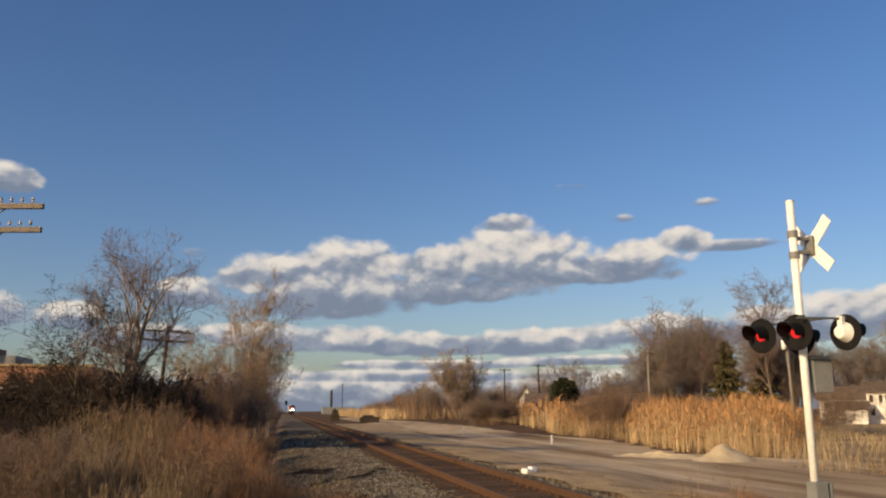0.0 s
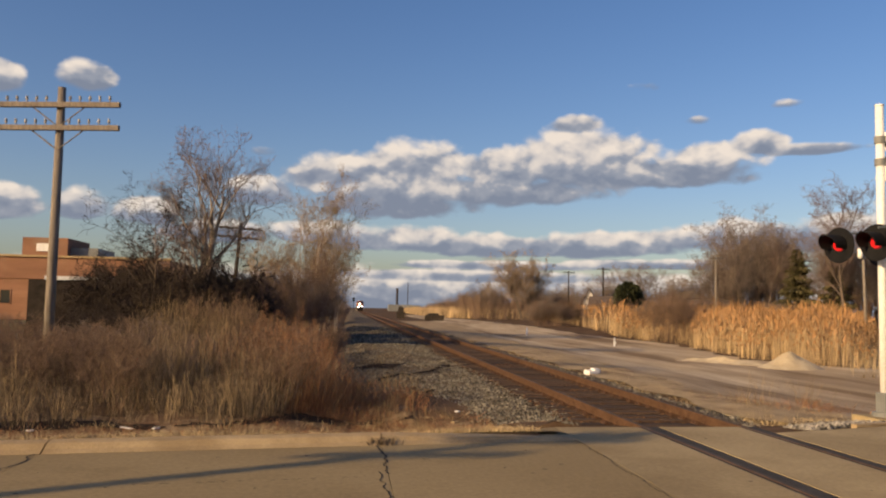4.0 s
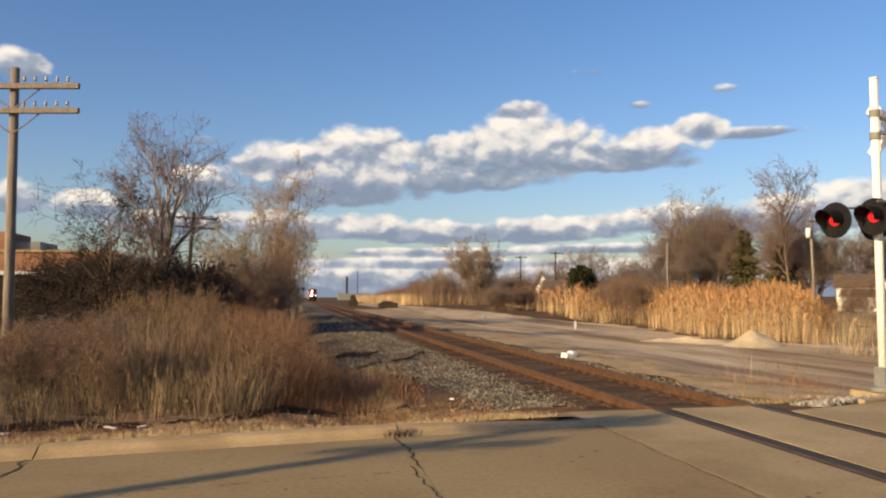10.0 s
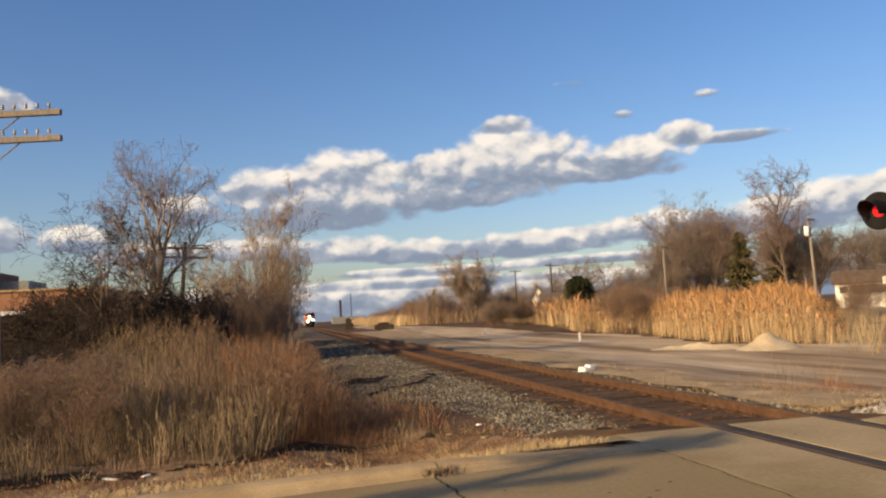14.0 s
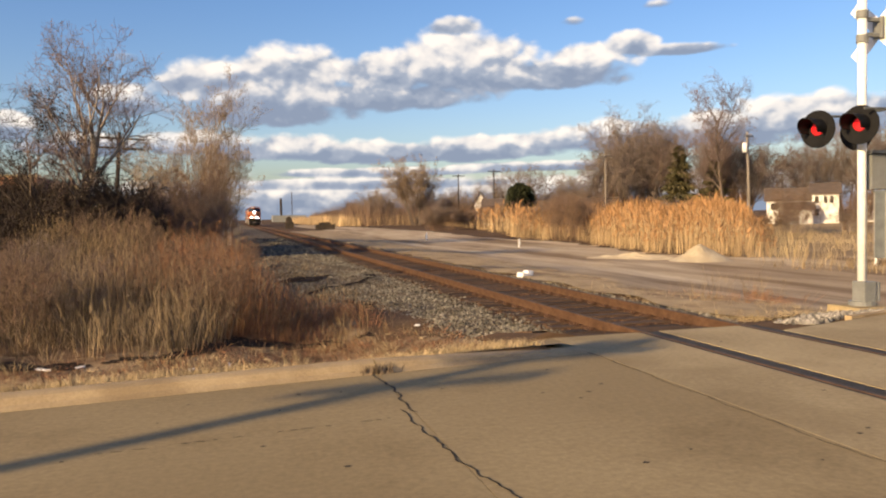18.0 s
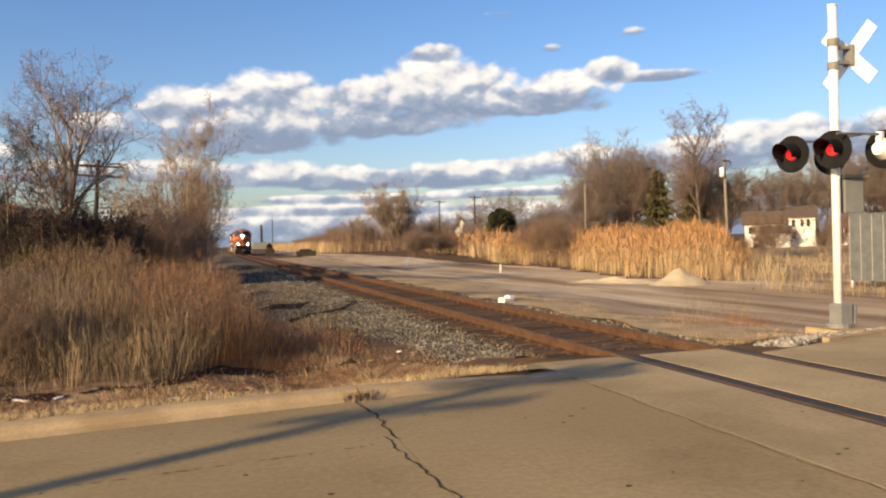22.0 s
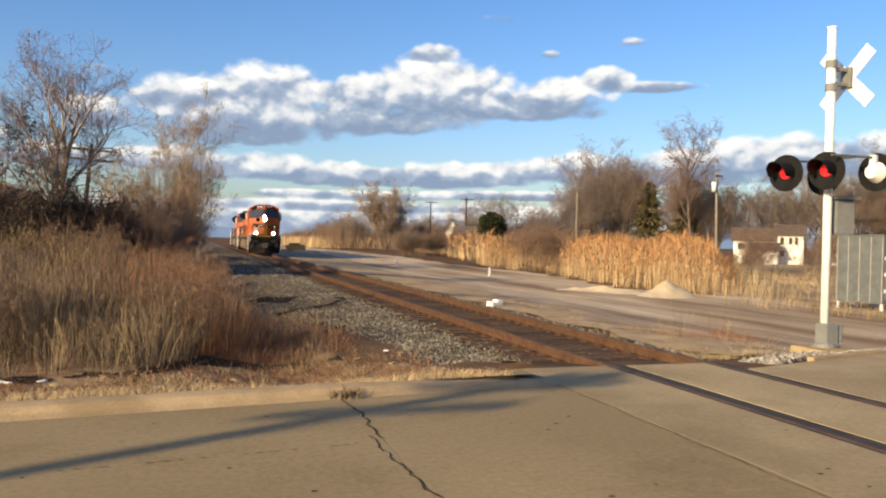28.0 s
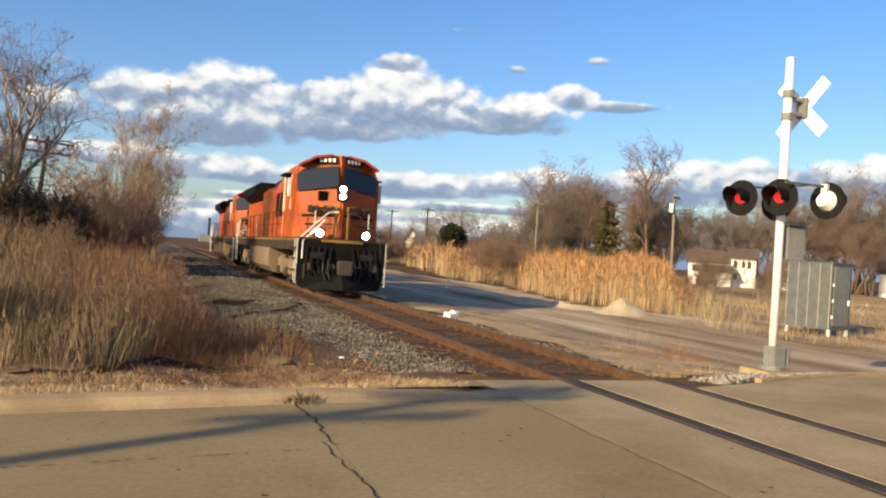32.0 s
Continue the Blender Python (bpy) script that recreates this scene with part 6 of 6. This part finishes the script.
            cyl(bm, (s * 1.45, y, 1.78), (s * 1.45, y, 2.8), 0.02, n=6)
            part("stanchion", bm, M_steel if k % 6 == 0 else M_loco_grey, root)
        bm = B()
        cyl(bm, (s * 1.45, 4.6, 2.8), (s * 1.45, 20.9, 2.8), 0.02, n=6)
        cyl(bm, (s * 1.45, 4.6, 2.3), (s * 1.45, 20.9, 2.3), 0.015, n=6)
        part("handrail", bm, M_loco_grey, root)
        bm = B()
        for y0, y1 in ((21.1, 21.9),):
            cyl(bm, (s * 1.5, y0, 0.5), (s * 1.5, y0, 2.6), 0.028, n=6)
            cyl(bm, (s * 1.5, y1, 0.5), (s * 1.5, y1, 2.6), 0.028, n=6)
        part("rear_grab_rail", bm, M_steel, root, "pale rear grab rails")
    bm = B()
    prism(bm, [(-1.2, 0.35), (1.2, 0.35), (1.48, 0.6), (1.48, 1.38), (-1.48, 1.38), (-1.48, 0.6)], "y", 7.6, 14.6)
    part("fuel_tank", bm, M_tank, root, "dusty brown fuel tank")
    # trucks and wheels
    wheels = []
    for y in (4.2, 18.0):
        bm = B()
        for s in (-1, 1):
            prism(bm, [(y - 2.5, 0.62), (y - 2.3, 0.45), (y + 2.3, 0.45), (y + 2.5, 0.62), (y + 2.4, 1.0), (y - 2.4, 1.0)], "x", s * 1.14 - 0.09, s * 1.14 + 0.09)
            for k in (-1.0, 1.0):
                cyl(bm, (s * 1.2, y + k, 0.55), (s * 1.2, y + k, 1.12), 0.14, n=12)
        t_ob = part("truck_frame", bm, M_tank, root, "dusty six-wheel truck frame")
        for k in (-2.0, 0.0, 2.0):
            bm = B()
            for s in (-1, 1):
                cyl(bm, (s * 0.68, 0, 0), (s * 0.82, 0, 0), 0.53, n=28)
                cyl(bm, (s * 0.66, 0, 0), (s * 0.69, 0, 0), 0.565, n=28)
                box(bm, s * 1.24 - 0.1, -0.16, -0.16, s * 1.24 + 0.1, 0.16, 0.16, 0.04)
            cyl(bm, (-1.2, 0, 0), (1.2, 0, 0), 0.09, n=10)
            w = part("wheelset", bm, M_wheel, root, "worn steel wheelset")
            w.location = (0, y + k, 0.53)
            wheels.append(w)
    return root, wheels


lead, lead_wheels = locomotive(pose(6.02, 440, 0.003), "orange freight diesel locomotive leading with lit headlights")
second, second_wheels = locomotive(pose(6.02, 463, 0.003), "second orange diesel locomotive coupled behind the leader")
for ob in second.children_recursive:
    if "headlight" in ob.name or "ditch_light" in ob.name:
        if ob.data.materials[0] == M_headlight:
            ob.data.materials[0] = M_insulator
            ob["label"] = "unlit lamp glass"


# ---- the passing car ----
def passing_car(m):
    """A large estate-bodied car that heads towards +x; its rear is at x = 0 and its near side at y = 0."""
    root = holder("suv", m, "taupe silver sport utility car with tinted windows", "car")
    Wd = 1.85
    bm = B()
    side = [(0.06, 0.42), (0.0, 0.62), (0.05, 1.02), (4.05, 1.04), (5.25, 0.98), (5.45, 0.78), (5.45, 0.42)]
    prism(bm, side, "y", 0.0, Wd)
    bmesh.ops.bevel(bm, geom=bm.edges[:], offset=0.05, segments=3, affect="EDGES")
    smoothed(part("body", bm, M_car, root))
    bm = B()
    low = [(0.05, 0.02), (4.3, 0.02), (4.3, Wd - 0.02), (0.05, Wd - 0.02)]
    top = [(0.34, 0.16), (3.3, 0.16), (3.3, Wd - 0.16), (0.34, Wd - 0.16)]
    a = [bm.verts.new((x, y, 1.0)) for x, y in low]
    b = [bm.verts.new((x, y, 1.61)) for x, y in top]
    for i in range(4):
        bm.faces.new((a[i], a[(i + 1) % 4], b[(i + 1) % 4], b[i]))
    bm.faces.new(b), bm.faces.new(a[::-1])
    bmesh.ops.recalc_face_normals(bm, faces=bm.faces[:])
    bmesh.ops.bevel(bm, geom=bm.edges[:], offset=0.07, segments=3, affect="EDGES")
    smoothed(part("cabin", bm, M_car, root))

    def pane(corners, name, label=""):
        for s in (0, 1):
            bm = B()
            vs = []
            for x, z in corners:
                y = 0.02 + 0.14 * (z - 1.0) / 0.61 - 0.012
                vs.append(bm.verts.new((x, y if s == 0 else Wd - y, z)))
            back = [bm.verts.new(v.co + Vector((0, 0.03 if s == 0 else -0.03, 0))) for v in vs]
            bm.faces.new(vs)
            for i in range(len(vs)):
                bm.faces.new((vs[i], vs[(i + 1) % len(vs)], back[(i + 1) % len(vs)], back[i]))
            bmesh.ops.recalc_face_normals(bm, faces=bm.faces[:])
            part(name, bm, M_car_glass, root, label)
    pane([(0.07, 1.03), (1.49, 1.03), (1.47, 1.545), (0.33, 1.545)], "quarter_window", "dark tinted rear side window")
    pane([(1.80, 1.06), (2.76, 1.06), (2.72, 1.51), (1.77, 1.51)], "rear_door_window", "dark tinted door window")
    pane([(2.92, 1.06), (4.02, 1.06), (3.30, 1.51), (2.86, 1.51)], "front_door_window", "dark front door window")
    bm = B()
    vs = [bm.verts.new(c) for c in ((0.025, 0.03, 1.03), (0.025, Wd - 0.03, 1.03), (0.30, Wd - 0.16, 1.56), (0.30, 0.16, 1.56))]
    bm.faces.new(vs)
    bk = [bm.verts.new(v.co + Vector((0.08, 0, 0))) for v in vs]
    for i in range(4):
        bm.faces.new((vs[i], vs[(i + 1) % 4], bk[(i + 1) % 4], bk[i]))
    bmesh.ops.recalc_face_normals(bm, faces=bm.faces[:])
    part("tailgate_glass", bm, M_car_glass, root, "dark tinted tailgate window")
    bm = B()
    vs = [bm.verts.new(c) for c in ((4.32, 0.14, 1.04), (4.32, Wd - 0.14, 1.04), (3.38, Wd - 0.24, 1.57), (3.38, 0.24, 1.57))]
    bm.faces.new(vs[::-1])
    bk = [bm.verts.new(v.co + Vector((-0.08, 0, 0))) for v in vs]
    for i in range(4):
        bm.faces.new((vs[i], vs[(i + 1) % 4], bk[(i + 1) % 4], bk[i]))
    bmesh.ops.recalc_face_normals(bm, faces=bm.faces[:])
    part("windshield", bm, M_car_glass, root)
    for y in (0.2, Wd - 0.2):
        bm = B()
        cyl(bm, (0.5, y, 1.665), (2.95, y, 1.665), 0.02, n=8)
        for x in (0.5, 1.3, 2.1, 2.95):
            box(bm, x - 0.09, y - 0.02, 1.6, x + 0.09, y + 0.02, 1.66, 0.008)
        part("roof_rail", bm, M_trim, root, "black roof rack rail")
        bm = B()
        box(bm, 3.45, y * 1.0 + (-0.42 if y < 1 else 0.2), 0.98, 3.60, y + (-0.2 if y < 1 else 0.42), 1.12, 0.03)
        part("door_mirror", bm, M_trim, root)
        bm = B()
        box(bm, -0.012, (0.03 if y < 1 else Wd - 0.17), 0.56, 0.10, (0.17 if y < 1 else Wd - 0.03), 0.84, 0.015)
        part("tail_lamp", bm, M_tail, root, "red tail lamp")
    for x0, x1 in ((1.75, 2.76), (2.86, 3.42)):
        bm = B()
        prism(bm, [(x0, 1.44), (x1, 1.44), (x1 - 0.06, 1.535), (x0 + 0.04, 1.535)], "y", 0.085, 0.12)
        for v in bm.verts:
            v.co.y += 0.23 * (v.co.z - 1.44) - 0.02
        part("rain_guard", bm, M_trim, root, "black rain guard over the window")
    for x0, z0, x1, z1 in ((1.78, 1.05, 1.76, 1.5), (2.79, 1.05, 2.75, 1.5), (2.89, 1.05, 2.84, 1.5)):
        bm = B()
        cyl(bm, (x0, 0.012, z0), (x1, 0.115, z1), 0.008, n=6)
        part("window_trim", bm, M_steel, root, "bright window trim")
    # black skin over the silver roof, its shade put into the colour
    bm = B()
    box(bm, 0.42, 0.12, 1.595, 3.2, Wd - 0.12, 1.625, 0.01)
    part("roof_skin", bm, M_trim, root, "roof panel coloured dark for its shade")
    for x in (1.66, 2.82):
        bm = B()
        box(bm, x - 0.006, -0.004, 0.5, x + 0.006, 0.03, 1.03)
        part("door_gap", bm, M_trim, root)
    for x0, x1, z1 in ((-0.06, 0.2, 0.52), (5.3, 5.52, 0.58)):
        bm = B()
        box(bm, x0, 0.0, 0.34, x1, Wd, z1, 0.03)
        part("bumper", bm, M_trim, root)
    wheels = []
    for x in (1.15, 4.45):
        for y in (0.10, Wd - 0.10):
            bm = B()
            cyl(bm, (0, -0.11, 0), (0, 0.11, 0), 0.36, n=24)
            w = part("wheel", bm, M_tyre, root)
            w.location = (x, y, 0.36)
            bm = B()
            cyl(bm, (0, -0.118, 0), (0, 0.118, 0), 0.22, n=16)
            for k in range(5):
                a = 2 * math.pi * k / 5
                box(bm, 0.12 * math.cos(a) - 0.03, -0.125, 0.12 * math.sin(a) - 0.03, 0.12 * math.cos(a) + 0.03, 0.125, 0.12 * math.sin(a) + 0.03)
            part("rim", bm, M_alu, w, "silver wheel rim")
            wheels.append(w)
    return root, wheels


car, car_wheels = passing_car(pose(-30, 2.6, 0))


# ---- clouds: a far curved backdrop beyond the horizon, clear between the clouds ----
def cloud_material():
    m = bpy.data.materials.new("cloud_backdrop")
    m.use_nodes = True
    nt = m.node_tree
    nt.nodes.clear()
    N, K = nt.nodes.new, nt.links.new

    def math_node(op, a, b=None, c=None):
        n = N("ShaderNodeMath")
        n.operation = op
        for sock, v in zip(n.inputs, (a, b, c)):
            if v is None:
                continue
            if isinstance(v, (int, float)):
                sock.default_value = v
            else:
                K(v, sock)
        return n.outputs[0]
    co = N("ShaderNodeTexCoord")
    sep = N("ShaderNodeSeparateXYZ")
    K(co.outputs["Object"], sep.inputs[0])
    az = math_node("MULTIPLY", math_node("ARCTAN2", sep.outputs[0], sep.outputs[1]), 180 / math.pi)
    flat = math_node("SQRT", math_node("ADD", math_node("MULTIPLY", sep.outputs[0], sep.outputs[0]), math_node("MULTIPLY", sep.outputs[1], sep.outputs[1])))
    el = math_node("MULTIPLY", math_node("ARCTAN2", sep.outputs[2], flat), 180 / math.pi)

    def field(du, dv):
        """Billows at a small offset, in degrees."""
        comb = N("ShaderNodeCombineXYZ")
        K(math_node("MULTIPLY", math_node("ADD", az, du), 0.72), comb.inputs[0])
        K(math_node("ADD", el, dv), comb.inputs[1])
        tex = N("ShaderNodeTexNoise")
        tex.inputs["Scale"].default_value, tex.inputs["Detail"].default_value, tex.inputs["Roughness"].default_value = 0.46, 5, 0.5
        K(comb.outputs[0], tex.inputs["Vector"])
        warp = N("ShaderNodeVectorMath")
        warp.operation = "MULTIPLY_ADD"
        K(tex.outputs["Color"], warp.inputs[0])
        warp.inputs[1].default_value = (1.1, 1.1, 0.0)
        K(comb.outputs[0], warp.inputs[2])
        cell = N("ShaderNodeTexVoronoi")
        cell.feature = "SMOOTH_F1"
        cell.inputs["Scale"].default_value, cell.inputs["Smoothness"].default_value, cell.inputs["Detail"].default_value = 0.85, 0.6, 2.0
        cell.inputs["Roughness"].default_value = 0.45
        K(warp.outputs[0], cell.inputs["Vector"])
        lump = math_node("SUBTRACT", 0.88, cell.outputs["Distance"])
        return math_node("ADD", math_node("MULTIPLY", tex.outputs["Fac"], 0.68), math_node("MULTIPLY", lump, 0.32))

    def heap(u0, v0, ru, up, down):
        """A flat-based heap: 1 in its middle, 0 at its edge; and the height within it."""
        du = math_node("DIVIDE", math_node("SUBTRACT", az, u0), ru)
        dv = math_node("SUBTRACT", el, v0)
        above = math_node("DIVIDE", math_node("MAXIMUM", dv, 0.0), up)
        below = math_node("DIVIDE", math_node("MINIMUM", dv, 0.0), down)
        q = math_node("ADD", math_node("MULTIPLY", du, du), math_node("ADD", math_node("MULTIPLY", above, above), math_node("MULTIPLY", below, below)))
        return math_node("SUBTRACT", 1.0, q), math_node("DIVIDE", dv, up)
    dens, num, den = None, None, None
    for group in CLOUDS:
        for u0, v0, ru, up, down in group:
            d, h = heap(u0, v0, ru, up, down)
            if up < 0.6 and ru < 2:
                d = math_node("SUBTRACT", d, 0.64)
            w = math_node("MAXIMUM", math_node("ADD", d, 0.7), 0.0)
            w = math_node("MULTIPLY", w, w)
            if dens is None:
                dens, num, den = d, math_node("MULTIPLY", w, h), math_node("ADD", w, 0.001)
            else:
                num, den = math_node("MULTIPLY_ADD", w, h, num), math_node("ADD", den, w)
                dens = math_node("SMOOTH_MAX", dens, d, 0.3)
    tall_in = math_node("DIVIDE", num, den)
    f0, f1 = field(0, 0), field(0.35, -0.55)
    dens = math_node("MAXIMUM", dens, -1.4)
    edge = math_node("ADD", math_node("MULTIPLY", dens, 1.7), math_node("MULTIPLY", math_node("SUBTRACT", f0, 0.385), 3.1))
    alpha = N("ShaderNodeMapRange")
    alpha.interpolation_type = "SMOOTHSTEP"
    alpha.inputs[1].default_value, alpha.inputs[2].default_value = -0.15, 0.85
    K(edge, alpha.inputs[0])
    # billow light: brighter where the cloud thins towards the upper left
    lit = math_node("MULTIPLY", math_node("SUBTRACT", f0, f1), 1.5)
    lit = math_node("ADD", lit, math_node("MULTIPLY", tall_in, 0.72))
    lit = math_node("ADD", lit, math_node("MULTIPLY", math_node("SUBTRACT", math_node("MINIMUM", el, 5.0), 5.0), 0.02))
    r = ramp(nt, math_node("ADD", lit, 0.33), [(0.16, (0.24, 0.32, 0.47)), (0.42, (0.36, 0.44, 0.58)), (0.64, (0.72, 0.75, 0.80)), (0.92, (0.98, 0.97, 0.95))])
    em, tr, mx, out = N("ShaderNodeEmission"), N("ShaderNodeBsdfTransparent"), N("ShaderNodeMixShader"), N("ShaderNodeOutputMaterial")
    K(r.outputs[0], em.inputs[0])
    em.inputs[1].default_value = 0.67
    K(math_node("MULTIPLY", alpha.outputs[0], 0.97), mx.inputs[0]), K(tr.outputs[0], mx.inputs[1]), K(em.outputs[0], mx.inputs[2]), K(mx.outputs[0], out.inputs[0])
    return m


# azimuth, height, half width, rise and depth of each heap, in degrees
CLOUDS = []
CLOUDS.append([(-0.8, 8.9, 4.4, 2.0, 1.2), (4.3, 9.4, 4.4, 2.7, 1.6), (2.9, 7.4, 7.4, 1.4, 1.2), (10.8, 9.6, 3.8, 2.1, 1.2), (16.3, 9.9, 5.8, 3.2, 1.7), (15.8, 12.9, 2.0, 0.9, 0.5)])
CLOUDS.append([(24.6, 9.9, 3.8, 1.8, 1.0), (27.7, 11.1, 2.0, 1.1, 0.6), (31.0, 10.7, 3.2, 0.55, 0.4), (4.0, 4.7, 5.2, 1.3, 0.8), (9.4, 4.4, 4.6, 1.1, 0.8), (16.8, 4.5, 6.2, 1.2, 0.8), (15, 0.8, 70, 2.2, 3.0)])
CLOUDS.append([(26.7, 5.2, 6.0, 1.3, 1.0), (39.6, 5.8, 7.0, 1.8, 1.4), (47, 6.0, 5.0, 1.8, 1.4), (20.3, 15.4, 1.9, 0.59, 0.8), (24.1, 13.0, 1.6, 0.55, 0.5), (29.5, 13.7, 1.9, 0.5, 0.45)])
CLOUDS.append([(-6.6, 7.7, 2.6, 1.4, 0.9), (-17.7, 14.3, 1.8, 1.3, 0.9), (-22.7, 13.6, 1.6, 1.3, 0.9), (-22.9, 5.9, 3.4, 1.7, 1.0)])
CLOUDS.append([(-17.7, 6.0, 2.0, 1.6, 0.8), (-13.6, 5.9, 2.6, 1.2, 0.8), (8.0, 2.4, 12.0, 0.5, 0.4), (-6.1, 10.6, 1.9, 0.59, 0.6), (-29, 6.5, 4, 1.6, 1.0), (55, 6, 6, 1.8, 1.4)])
CLOUDS.append([(10, 3.1, 9, 0.45, 0.35), (22, 3.3, 8, 0.5, 0.35), (-2, 5.0, 4.5, 1.1, 0.7), (33, 5.4, 6, 1.3, 1.0), (-9, 4.9, 4, 1.0, 0.7), (8, 8.2, 12, 1.3, 1.0), (20, 9.3, 9, 1.4, 0.9), (11, 4.4, 15, 0.9, 0.6), (29, 4.9, 13, 1.0, 0.8)])
# unseen heaps beside and behind the view, added to whiten the fill light
CLOUDS.append([(90, 9, 20, 5, 4), (125, 11, 22, 6, 4), (165, 9, 22, 5, 4), (197, 8, 10, 5, 3), (-60, 9, 10, 4, 3), (-78, 8, 6, 4, 3)])
R = 3400.0
azs, els = np.radians(np.arange(-84, 206, 5)), np.radians(np.arange(0.0, 30, 3))
A, E = np.meshgrid(azs, els)
cv = np.stack([R * np.sin(A) * np.cos(E), R * np.cos(A) * np.cos(E), R * np.sin(E)], -1).reshape(-1, 3)
nn = len(azs)
cf = [(j * nn + i, j * nn + i + 1, (j + 1) * nn + i + 1, (j + 1) * nn + i) for j in range(len(els) - 1) for i in range(nn - 1)]
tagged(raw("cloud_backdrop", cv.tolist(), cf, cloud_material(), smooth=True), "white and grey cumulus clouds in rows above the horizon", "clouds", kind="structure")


# ---- motion ----
def train_y(t):
    return 26.3 + 12.8 * (32.0 - t)


def car_x(t):
    """Rear of the car along the road; it rolls to a stop far off to the side."""
    x = -0.9 + 8.0 * (min(t, 8.0) - 3.0)
    if t > 8:
        u = min(t - 8, 6.0)
        x += 8.0 * u - 8.0 * u * u / 12
    return x


def motions():
    for k, ob in enumerate((lead, second)):
        walk(ob, [(t, pose(6.02, train_y(t) + 22.7 * k, 0.003)) for t in (0, 8, 16, 24, 32)])
    for w in lead_wheels + second_wheels:
        x, y, z = w.location
        walk(w, [(i / 30, pose(x, y, z, -math.degrees(12.8 * i / 30 / 0.53))) for i in range(0, 961)])
    slope = math.degrees(math.atan(0.11))
    times = [i * 0.5 for i in range(65)]
    walk(car, [(t, pose(car_x(t), 2.6 + 0.11 * car_x(t), 0.0, 0, 0, slope)) for t in times])
    for w in car_wheels:
        x, y, z = w.location
        walk(w, [(i / 15, pose(x, y, z, 0, math.degrees((car_x(i / 15) - car_x(0)) / 0.36))) for i in range(0, 481)])


motions()
